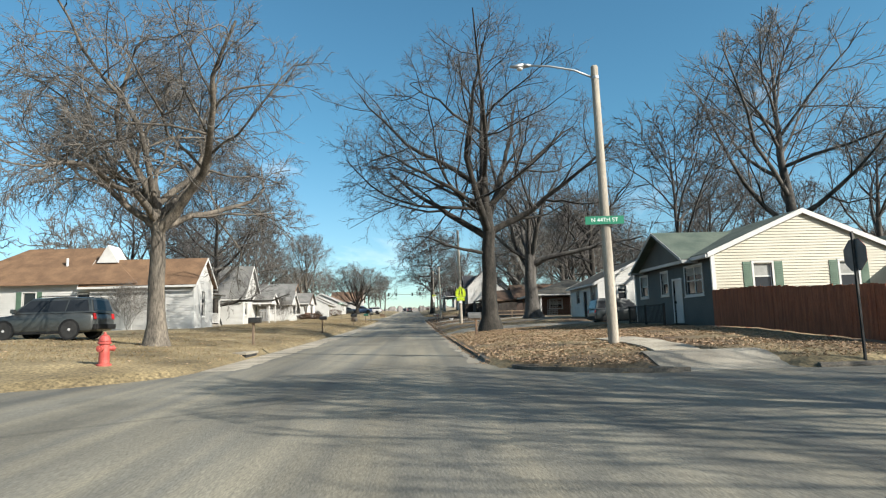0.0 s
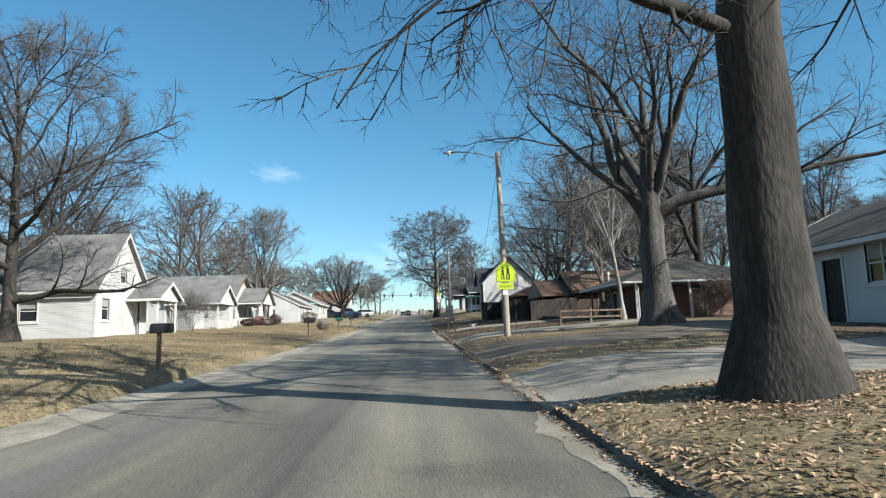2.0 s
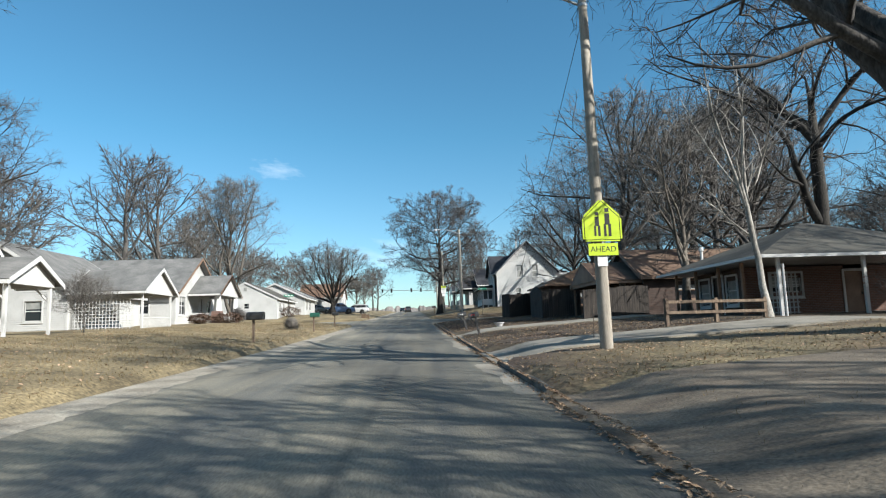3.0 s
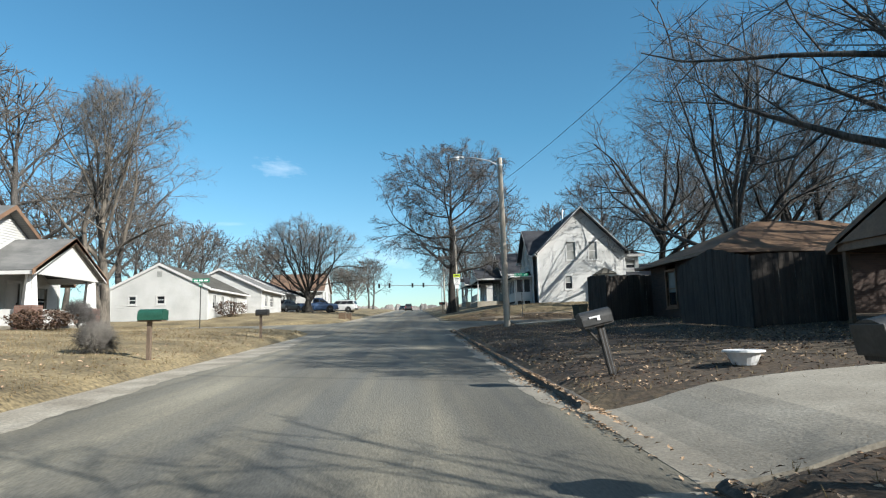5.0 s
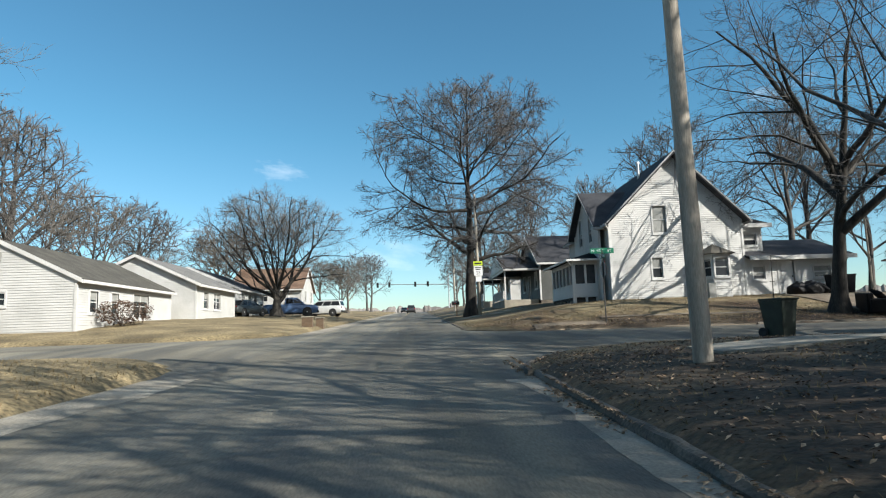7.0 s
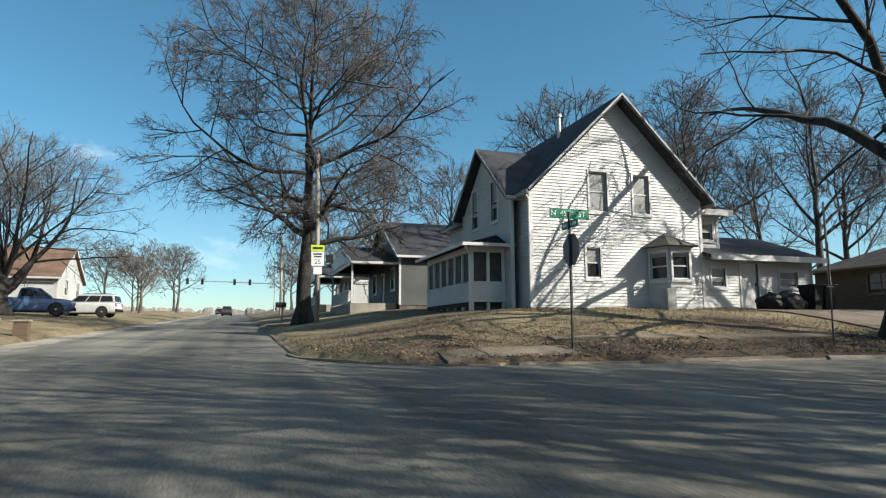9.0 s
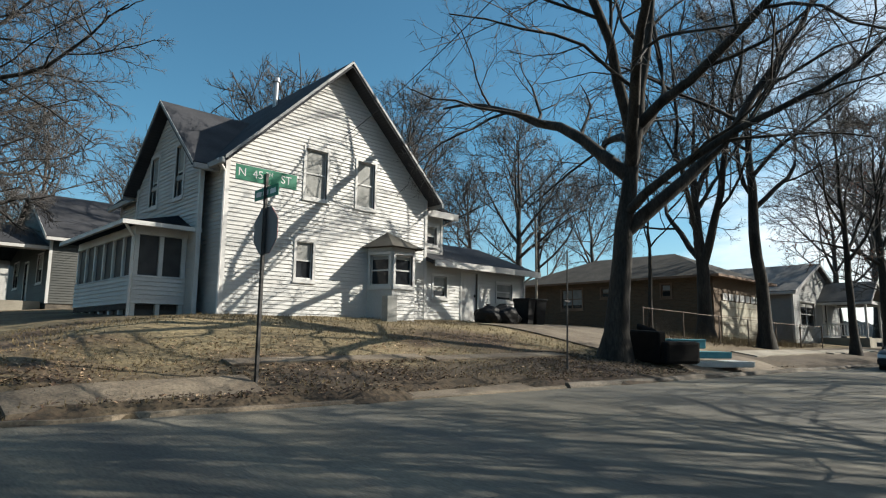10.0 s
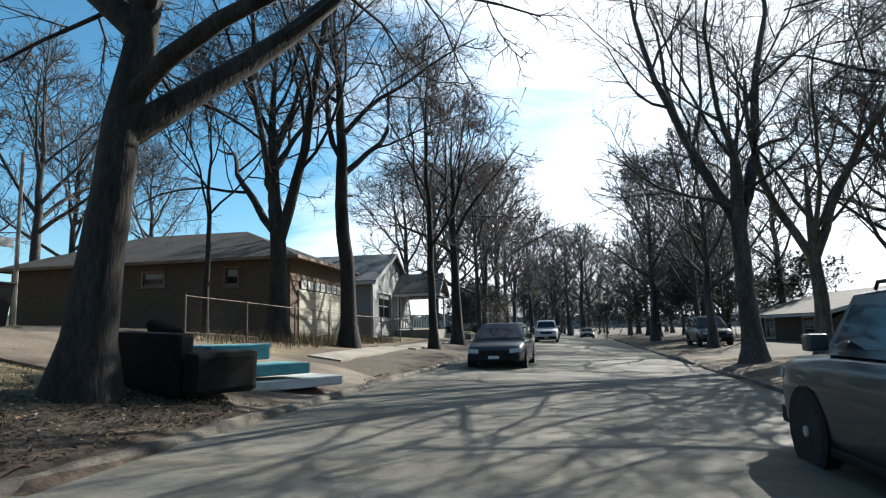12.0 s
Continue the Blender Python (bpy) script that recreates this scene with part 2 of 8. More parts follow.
def shingle_material(name, a, b):
    """Asphalt shingles: courses and tabs with uneven tones."""
    m = surface(name, a, b, 1.2, 0.9, 0.3, 30.0, 0, 0.2)
    n, l = m.node_tree.nodes, m.node_tree.links
    p = n["Principled BSDF"]
    old = p.inputs["Base Color"].links[0].from_socket
    wave = n.new("ShaderNodeTexWave")
    wave.bands_direction, wave.wave_profile = "Z", "SAW"
    wave.inputs["Scale"].default_value, wave.inputs["Distortion"].default_value = 4.2, 0.6
    l.new(n["Geometry"].outputs["Position"], wave.inputs["Vector"])
    tone = n.new("ShaderNodeMapRange")
    tone.inputs["To Min"].default_value, tone.inputs["To Max"].default_value = 0.72, 1.08
    l.new(wave.outputs["Fac"], tone.inputs["Value"])
    mul = n.new("ShaderNodeMixRGB")
    mul.blend_type, mul.inputs["Fac"].default_value = "MULTIPLY", 1.0
    l.new(old, mul.inputs["Color1"])
    l.new(tone.outputs["Result"], mul.inputs["Color2"])
    l.new(mul.outputs["Color"], p.inputs["Base Color"])
    return m


def brick_material(name, a, b, mortar):
    m = surface(name, a, b, 3.0, 0.9, 0.25, 40.0, 0, 0.2)
    n, l = m.node_tree.nodes, m.node_tree.links
    p = n["Principled BSDF"]
    geo = n["Geometry"]
    sep, com, add = n.new("ShaderNodeSeparateXYZ"), n.new("ShaderNodeCombineXYZ"), n.new("ShaderNodeMath")
    l.new(geo.outputs["Position"], sep.inputs["Vector"])
    l.new(sep.outputs["X"], add.inputs[0])
    l.new(sep.outputs["Y"], add.inputs[1])
    l.new(add.outputs["Value"], com.inputs["X"])
    l.new(sep.outputs["Z"], com.inputs["Y"])
    br = n.new("ShaderNodeTexBrick")
    br.inputs["Scale"].default_value = 1.0
    br.inputs["Brick Width"].default_value, br.inputs["Row Height"].default_value = 0.22, 0.075
    br.inputs["Mortar Size"].default_value = 0.01
    br.inputs["Color1"].default_value, br.inputs["Color2"].default_value = (*a, 1), (*b, 1)
    br.inputs["Mortar"].default_value = (*mortar, 1)
    l.new(com.outputs["Vector"], br.inputs["Vector"])
    l.new(br.outputs["Color"], p.inputs["Base Color"])
    return m


ASPHALT = asphalt_material()
CONCRETE = surface("concrete", (0.176, 0.1576, 0.1256), (0.288, 0.2624, 0.2136), 0.8, 0.9, 0.3, 30.0, 0, 0.2)
# dark from stains, and for the tree shade on driveway_2
CONCRETE_STAIN_SHADE = surface("stained_shaded_concrete", (0.104, 0.08, 0.056), (0.192, 0.156, 0.112), 1.1, 0.92, 0.4, 25.0, 0, 0.3)
KERB = surface("kerb_concrete", (0.06, 0.0512, 0.0416), (0.16, 0.1376, 0.1104), 1.3, 0.92, 0.5, 25.0, 0, 0.3)
TURF = turf_material()
SAND = surface("sandy_road_edge", (0.216, 0.188, 0.144), (0.36, 0.324, 0.26), 1.1, 0.95, 0.5, 22.0, 0, 0.25)
RUSTY = surface("rusty_fence_wire", (0.08, 0.06, 0.048), (0.16, 0.128, 0.104), 5.0, 0.7, 0.05, 40.0, 0.4, 0.2)
GRASS_BLADE = surface("dry_grass_blade", (0.125, 0.092, 0.043), (0.22, 0.167, 0.087), 0.5, 0.9, 0.0, 20.0, 0, 0.3)
LEAF_ROTTEN = surface("rotting_leaf", (0.028, 0.016, 0.0104), (0.096, 0.0544, 0.032), 7.0, 0.9, 0.0, 60.0, 0, 0.35)
LEAF = surface("dead_leaf", (0.16, 0.096, 0.052), (0.496, 0.352, 0.224), 9.0, 0.85, 0.0, 60.0, 0, 0.35)
BARK = surface("grey_bark", (0.012, 0.0105, 0.009), (0.042, 0.0365, 0.03), 3.0, 0.95, 1.0, 22.0, 0, 0.45, (1, 1, 0.25))
BARK_PALE = surface("pale_bark", (0.062, 0.054, 0.045), (0.16, 0.138, 0.112), 2.5, 0.95, 1.0, 20.0, 0, 0.4, (1, 1, 0.25))
BARK_BIRCH = surface("birch_bark", (0.176, 0.164, 0.144), (0.336, 0.316, 0.284), 2.5, 0.9, 0.6, 18.0, 0, 0.3, (1, 1, 0.6))
BARK_MID = surface("weathered_bark", (0.036, 0.0328, 0.0304), (0.1, 0.0912, 0.0824), 2.5, 0.95, 1.0, 20.0, 0, 0.4, (1, 1, 0.25))
TWIG = surface("twig_bark", (0.048, 0.0448, 0.0432), (0.0976, 0.0904, 0.0856), 2.0, 0.95, 0.0, 20.0, 0, 0.3)
TWIG_TAN = surface("tan_twig_bark", (0.076, 0.0696, 0.0624), (0.144, 0.132, 0.1176), 2.0, 0.95, 0.0, 20.0, 0, 0.3)
SIDING_WHITE = surface("white_siding", (0.4, 0.3976, 0.384), (0.48, 0.4776, 0.464), 0.7, 0.55, 0.06, 18.0, 0, 0.06)
SIDING_BEIGE = surface("beige_siding", (0.344, 0.32, 0.252), (0.4, 0.376, 0.3), 0.7, 0.6, 0.06, 18.0, 0, 0.06)
SIDING_GREY = surface("grey_siding", (0.24, 0.248, 0.248), (0.32, 0.328, 0.328), 0.7, 0.6, 0.06, 18.0, 0, 0.08)
# dark siding whose colour holds the shade on the walls it covers
SIDING_SHADED = surface("shaded_siding", (0.034, 0.037, 0.034), (0.055, 0.058, 0.053), 0.7, 0.6, 0.06, 18.0, 0, 0.08)
TRIM = surface("white_trim", (0.448, 0.444, 0.432), (0.528, 0.524, 0.512), 1.5, 0.5, 0.03, 25.0, 0, 0.06)
TRIM_BROWN = surface("brown_trim", (0.136, 0.08, 0.048), (0.208, 0.128, 0.08), 1.5, 0.6, 0.05, 25.0, 0, 0.15)
SHUTTER = surface("green_shutter", (0.056, 0.104, 0.072), (0.08, 0.136, 0.096), 2.0, 0.6, 0.05, 25.0, 0, 0.1)
ROOF_DARK = shingle_material("charcoal_shingle", (0.02, 0.021, 0.026), (0.043, 0.044, 0.051))
ROOF_GREY = shingle_material("grey_shingle", (0.12, 0.12, 0.116), (0.192, 0.188, 0.18))
ROOF_GREEN = shingle_material("green_shingle", (0.056, 0.08, 0.064), (0.096, 0.12, 0.096))
ROOF_RUST = shingle_material("rust_brown_shingle", (0.12, 0.068, 0.0368), (0.188, 0.1104, 0.06))
ROOF_BROWN = shingle_material("brown_shingle", (0.12, 0.072, 0.048), (0.184, 0.12, 0.08))
ROOF_TAN = shingle_material("weathered_shingle", (0.0528, 0.0488, 0.04), (0.0944, 0.088, 0.072))
ROOF_OLD = shingle_material("old_brown_shingle", (0.034, 0.03, 0.024), (0.062, 0.055, 0.044))
BRICK_TAN = brick_material("tan_brick", (0.078, 0.048, 0.027), (0.112, 0.07, 0.04), (0.105, 0.082, 0.058))
BRICK_RED = brick_material("red_brick", (0.112, 0.052, 0.0368), (0.16, 0.076, 0.0528), (0.16, 0.136, 0.12))
# dark red brick with the shade of the road-facing walls in its colour
BRICK_SHADED = brick_material("shaded_brick", (0.04, 0.024, 0.0192), (0.068, 0.0416, 0.032), (0.056, 0.044, 0.0368))
GLASS = glass_material()
BLIND = surface("window_blind", (0.2, 0.205, 0.195), (0.28, 0.28, 0.265), 3.0, 0.7, 0.0, 30.0, 0, 0.1)
SCREEN = surface("porch_screen", (0.02, 0.0208, 0.0224), (0.036, 0.036, 0.0376), 3.0, 0.6, 0.0, 30.0, 0, 0.1)
FENCE_RED = surface("red_stained_cedar", (0.16, 0.044, 0.0176), (0.264, 0.084, 0.036), 1.6, 0.75, 0.3, 18.0, 0, 0.3, (6, 6, 0.6))
BIN_GREEN = surface("dark_green_plastic", (0.0064, 0.0144, 0.0096), (0.0128, 0.0256, 0.0176), 5.0, 0.55, 0.0, 40.0, 0, 0.1)
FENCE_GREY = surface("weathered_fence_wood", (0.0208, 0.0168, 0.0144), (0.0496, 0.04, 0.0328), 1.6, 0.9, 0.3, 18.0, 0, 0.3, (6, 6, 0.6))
POST_WOOD = surface("weathered_post_wood", (0.096, 0.068, 0.048), (0.192, 0.14, 0.096), 2.0, 0.9, 0.4, 22.0, 0, 0.3, (5, 5, 0.5))
POLE_WOOD = surface("utility_pole_wood", (0.232, 0.204, 0.168), (0.376, 0.336, 0.28), 1.2, 0.9, 0.4, 22.0, 0, 0.25, (6, 6, 0.4))
STEEL = surface("galvanised_steel", (0.304, 0.312, 0.32), (0.4, 0.408, 0.416), 2.0, 0.45, 0.02, 40.0, 0.8, 0.1)
DARK_STEEL = surface("dark_post_steel", (0.04, 0.04, 0.04), (0.072, 0.068, 0.064), 3.0, 0.55, 0.05, 40.0, 0.5, 0.2)
BLACK_PLASTIC = surface("black_plastic", (0.0096, 0.0096, 0.0104), (0.0176, 0.0176, 0.0184), 3.0, 0.62, 0.03, 40.0, 0, 0.15)
SIGN_GREEN = surface("green_sign_sheet", (0, 0.136, 0.072), (0, 0.16, 0.088), 3.0, 0.4, 0.0, 40.0, 0, 0.05)
SIGN_WHITE = surface("white_sign_sheet", (0.608, 0.608, 0.608), (0.656, 0.656, 0.656), 3.0, 0.4, 0.0, 40.0, 0, 0.05)
SIGN_LIME = surface("lime_sign_sheet", (0.416, 0.544, 0.016), (0.48, 0.608, 0.024), 3.0, 0.4, 0.0, 40.0, 0, 0.05)
SIGN_BLACK = surface("black_sign_ink", (0.0096, 0.0096, 0.0096), (0.016, 0.016, 0.016), 3.0, 0.5, 0.0, 40.0, 0, 0.05)
SIGN_BACK = surface("bare_aluminium_sheet", (0.112, 0.112, 0.116), (0.152, 0.152, 0.156), 3.0, 0.5, 0.0, 40.0, 0.6, 0.1)
SIGNAL_RED = surface("red_sign_sheet", (0.36, 0.016, 0.02), (0.4, 0.024, 0.024), 3.0, 0.4, 0.0, 40.0, 0, 0.05)
HYDRANT_RED = surface("faded_red_iron_paint", (0.304, 0.044, 0.036), (0.4, 0.08, 0.064), 6.0, 0.55, 0.1, 50.0, 0, 0.2)
RUBBER = surface("tyre_rubber", (0.012, 0.012, 0.012), (0.024, 0.024, 0.024), 6.0, 0.8, 0.1, 60.0, 0, 0.2)
CHROME = surface("bright_rim_metal", (0.36, 0.36, 0.368), (0.464, 0.464, 0.472), 6.0, 0.4, 0.0, 60.0, 0.0, 0.1)
TEAL_CLOTH = surface("teal_ticking", (0.112, 0.336, 0.368), (0.16, 0.4, 0.424), 5.0, 0.85, 0.1, 30.0, 0, 0.12)
WHITE_CLOTH = surface("soiled_white_ticking", (0.48, 0.48, 0.464), (0.592, 0.592, 0.576), 5.0, 0.85, 0.1, 30.0, 0, 0.1)
BLACK_CLOTH = surface("black_leatherette", (0.004, 0.0036, 0.0036), (0.0088, 0.0072, 0.0068), 5.0, 0.85, 0.1, 30.0, 0, 0.2)
LAMP_RED = surface("red_lamp_lens", (0.24, 0.008, 0.008), (0.32, 0.016, 0.016), 5.0, 0.2, 0.0, 30.0, 0, 0.05)
LAMP_CLEAR = surface("clear_lamp_lens", (0.48, 0.48, 0.48), (0.56, 0.56, 0.56), 5.0, 0.15, 0.0, 30.0, 0, 0.05)

for m in (BLACK_PLASTIC, BLACK_CLOTH):
    m.node_tree.nodes["Principled BSDF"].inputs["Specular IOR Level"].default_value = 0.2


def car_paint(name, c):
    m = surface(name, c, tuple(v * 1.15 for v in c), 2.0, 0.38, 0.0, 30.0, 0.2, 0.08)
    m.node_tree.nodes["Principled BSDF"].inputs["Coat Weight"].default_value = 0.35
    return m


PAINT_DARK = car_paint("dark_grey_paint", (0.04, 0.044, 0.0464))
PAINT_SILVER = car_paint("pewter_paint", (0.028, 0.0336, 0.0352))
PAINT_GREY = car_paint("mid_grey_paint", (0.046, 0.05, 0.05))
PAINT_WHITE = car_paint("white_paint", (0.56, 0.56, 0.552))
PAINT_BLUE = car_paint("blue_paint", (0.048, 0.096, 0.2))
PAINT_NIGHT = car_paint("midnight_paint", (0.0176, 0.0208, 0.0304))
PAINT_SAGE = car_paint("grey_green_paint", (0.03, 0.045, 0.05))


# ---- helpers of the scene ----
def mesh_of(bm, name, material, smooth=False):
    me = bpy.data.meshes.new(name)
    bm.to_mesh(me)
    bm.free()
    for m in (material if isinstance(material, (list, tuple)) else [material]):
        me.materials.append(m)
    if smooth:
        me.polygons.foreach_set("use_smooth", [True] * len(me.polygons))
    return me


def part(name, bm, material, parent=None, label="", smooth=False):
    """Links a bmesh as one mesh object under a thing or a part."""
    ob = new(name, mesh_of(bm, name, material, smooth))
    if parent is not None:
        ob.parent = parent
    if label:
        ob["label"] = label
    return ob


def box(bm, x0, x1, y0, y1, z0, z1):
    v = [bm.verts.new(c) for c in ((x0, y0, z0), (x1, y0, z0), (x1, y1, z0), (x0, y1, z0), (x0, y0, z1), (x1, y0, z1), (x1, y1, z1), (x0, y1, z1))]
    for f in ((3, 2, 1, 0), (4, 5, 6, 7), (0, 1, 5, 4), (1, 2, 6, 5), (2, 3, 7, 6), (3, 0, 4, 7)):
        bm.faces.new([v[i] for i in f])
    return v


def boxed(*sizes):
    bm = bmesh.new()
    for s in sizes:
        box(bm, *s)
    return bm


def bevelled(width, *sizes):
    bm = boxed(*sizes)
    bmesh.ops.bevel(bm, geom=bm.edges[:], offset=width, segments=2, affect="EDGES", profile=0.6)
    return bm


def lathe(profile, sides=16, bm=None, centre=(0, 0, 0)):
    """A turned solid from (radius, z) rows."""
    bm = bm or bmesh.new()
    rings = []
    for r, z in profile:
        rings.append([bm.verts.new((centre[0] + r * math.cos(2 * math.pi * i / sides), centre[1] + r * math.sin(2 * math.pi * i / sides), centre[2] + z)) for i in range(sides)])
    for a, b in zip(rings, rings[1:]):
        for i in range(sides):
            bm.faces.new((a[i], a[(i + 1) % sides], b[(i + 1) % sides], b[i]))
    bm.faces.new(rings[0][::-1])
    bm.faces.new(rings[-1])
    return bm


def rod(bm, a, b, r0, r1=None, sides=8):
    """A tapered round bar from a to b."""
    r1 = r0 if r1 is None else r1
    a, b = Vector(a), Vector(b)
    q = (b - a).to_track_quat("Z", "Y")
    rings = [[bm.verts.new(c + q @ Vector((r * math.cos(2 * math.pi * i / sides), r * math.sin(2 * math.pi * i / sides), 0))) for i in range(sides)] for c, r in ((a, r0), (b, r1))]
    for i in range(sides):
        bm.faces.new((rings[0][i], rings[0][(i + 1) % sides], rings[1][(i + 1) % sides], rings[1][i]))
    bm.faces.new(rings[0][::-1])
    bm.faces.new(rings[1])
    return bm


def rods(*rows, sides=8):
    bm = bmesh.new()
    for a, b, r0, r1 in rows:
        rod(bm, a, b, r0, r1, sides)
    return bm


def tube(points, r, sides=8, bm=None):
    """A round bar that follows points, in one piece."""
    bm = bm or bmesh.new()
    pts = [Vector(p) for p in points]
    rings = []
    for i, p in enumerate(pts):
        way = (pts[min(i + 1, len(pts) - 1)] - pts[max(i - 1, 0)]).normalized()
        q = way.to_track_quat("Z", "Y")
        rings.append([bm.verts.new(p + q @ Vector((r * math.cos(2 * math.pi * k / sides), r * math.sin(2 * math.pi * k / sides), 0))) for k in range(sides)])
    for c, d in zip(rings, rings[1:]):
        for k in range(sides):
            bm.faces.new((c[k], c[(k + 1) % sides], d[(k + 1) % sides], d[k]))
    bm.faces.new(rings[0][::-1])
    bm.faces.new(rings[-1])
    return bm


def thing(name, label, category, m=None, group="", kind=""):
    ob = new(name)
    if m is not None:
        ob.matrix_world = m
    return tagged(ob, label, category, group, kind)


def writing(name, text, size, material, parent, m):
    """Letters of the built-in font, flat."""
    cu = bpy.data.curves.new(name, "FONT")
    cu.body, cu.size, cu.align_x, cu.align_y, cu.extrude = text, size, "CENTER", "CENTER", 0.001
    tmp = bpy.data.objects.new(name, cu)
    scene.collection.objects.link(tmp)
    me = bpy.data.meshes.new_from_object(tmp.evaluated_get(bpy.context.evaluated_depsgraph_get()))
    bpy.data.objects.remove(tmp)
    me.materials.clear()
    me.materials.append(material)
    ob = new(name, me)
    ob.parent = parent
    ob.matrix_local = m
    return ob


def sm(a, b, v):
    k = min(1.0, max(0.0, (v - a) / (b - a)))
    return k * k * (3 - 2 * k)


def slope(y):
    """Height of the main road's surface."""
    if y < 0:
        base = 0.014 * y
    elif y < 112:
        base = 0.014 * y + 0.00008 * y * y
    elif y < 260:
        base = 2.5715 + 0.03192 * (y - 112)
    else:
        base = 7.296 + 0.004 * (min(y, 900) - 260)
    return base + 0.25 * sm(103, 112, y)


EAST, WEST = 2.0, -5.9
SOUTH, ROUND = 4.6, 5.5   # the second cross street: half width to the south, and its south-east corner's radius


def side_b(x):
    """Middle of the second cross street."""
    return 111.4 - 0.06 * (x - 15) if x > -2 else 112.4


def off_road(x, y):
    """Distance from the nearest road edge, with rounded corners; negative on the road."""
    d1 = max(x - EAST, WEST - x)
    d2 = abs(y - 7.0) - 6.5
    d3 = max(y - side_b(x) - 4.0, side_b(x) - SOUTH - y)
    d2 = min(d2, d3)
    r = ROUND if x > 0 and 90 < y < 111 else 4.0
    u, v = max(r - d1, 0), max(r - d2, 0)
    if u > 0 and v > 0 and d1 > 0 and d2 > 0:
        return r - (u * u + v * v) ** 0.5
    return min(d1, d2)


def lawn(x, y):
    """Height of the ground beside the roads."""
    d = off_road(x, y)
    z = slope(y)
    if d <= 0:
        return z
    grade = 0.03 if x > 0 and y < 36 else 0.06
    z += 0.13 + 0.1 * min(d, 2.5) + grade * min(max(d - 2.5, 0), 7.5)
    if x > 0 and y > 108:
        z += 0.45 * sm(1.5, 7.5, d) * (1 - sm(26, 40, x))
    if 2 < x < 40 and 25 < y < 56:
        z -= 0.5 * math.exp(-(((x - 13) / 6) ** 2 + ((y - 41) / 4) ** 2))
    return z


# ---- ground and roads ----
def lines(*runs):
    out = []
    for a, b, step in runs:
        n = max(1, round((b - a) / step))
        out += [a + (b - a) * i / n for i in range(n)]
    return out + [runs[-1][1]]


def sheet(name, xs, ys, height, material):
    vs = [(x, y, height(x, y)) for y in ys for x in xs]
    w = len(xs)
    fs = [(j * w + i, j * w + i + 1, (j + 1) * w + i + 1, (j + 1) * w + i) for j in range(len(ys) - 1) for i in range(w - 1)]
    me = bpy.data.meshes.new(name)
    me.from_pydata(vs, [], fs)
    me.materials.append(material)
    me.polygons.foreach_set("use_smooth", [True] * len(me.polygons))
    return new(name, me)


# slabs laid into the ground: west and east end, south and north edge
SLABS = dict(driveway_1=(1.94, 17.0, 38.8, 44.2), driveway_2=(1.94, 12.5, 47.8, 54.0), driveway_3=(1.94, 13.1, 60.4, 64.2), driveway_4=(1.94, 12.0, 74.95, 78.1),
             path_1=(5.6, 8.6, 13.5, 15.3), path_2=(4.9, 8.0, 116.6, 117.3), path_3=(10.2, 13.2, 115.6, 116.1), path_7=(8.2, 12.6, 118.1, 118.5), path_8=(12.65, 17.3, 117.85, 118.25), path_9=(27.5, 36.0, 116.6, 117.5), path_10=(36.05, 46.0, 116.25, 117.15), path_4=(5.0, 11.5, 100.5, 102.0), path_5=(2.2, 7.5, 134.5, 135.8),
             path_6=(6.0, 7.2, 15.4, 20.5), driveway_6=(20.0, 26.0, 115.2, 123.5))


def slab_level(x, y):
    """Top of a slab: it meets the road's surface at the kerb."""
    d = off_road(x, y)
    z = slope(y)
    return z + 0.005 if d < 0 else z + 0.012 + (lawn(x, y) + 0.03 - z) * sm(0, 1.6, d)


def ground_height(x, y):
    d = off_road(x, y)
    for x0, x1, y0, y1 in SLABS.values():
        if x0 - 0.2 < x < x1 + 0.2 and y0 - 0.2 < y < y1 + 0.2:
            return slab_level(x, y) - 0.05
    if d < 0.12:
        return slope(y) - 0.07
    rough = 0.035 * noise.noise((x * 0.7, y * 0.7, 0)) + 0.02 * noise.noise((x * 2.3, y * 2.3, 4))
    return lawn(x, y) + rough * min(1, d)


XS = lines((-1800, -300, 300), (-300, -60, 20), (-60, -16, 1.0), (-16, -5.9, 0.4), (-5.9, 2.0, 1.2), (2.0, 22, 0.4), (22, 60, 1.0), (60, 160, 5), (160, 400, 40), (400, 1800, 300))
YS = lines((-1500, -200, 250), (-200, -20, 12), (-20, 8, 1.0), (8, 50, 0.45), (50, 105, 0.5), (105, 130, 0.4), (130, 200, 1.2), (200, 330, 5), (330, 900, 60), (900, 2600, 400))
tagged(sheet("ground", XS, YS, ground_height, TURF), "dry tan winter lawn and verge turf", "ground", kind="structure")


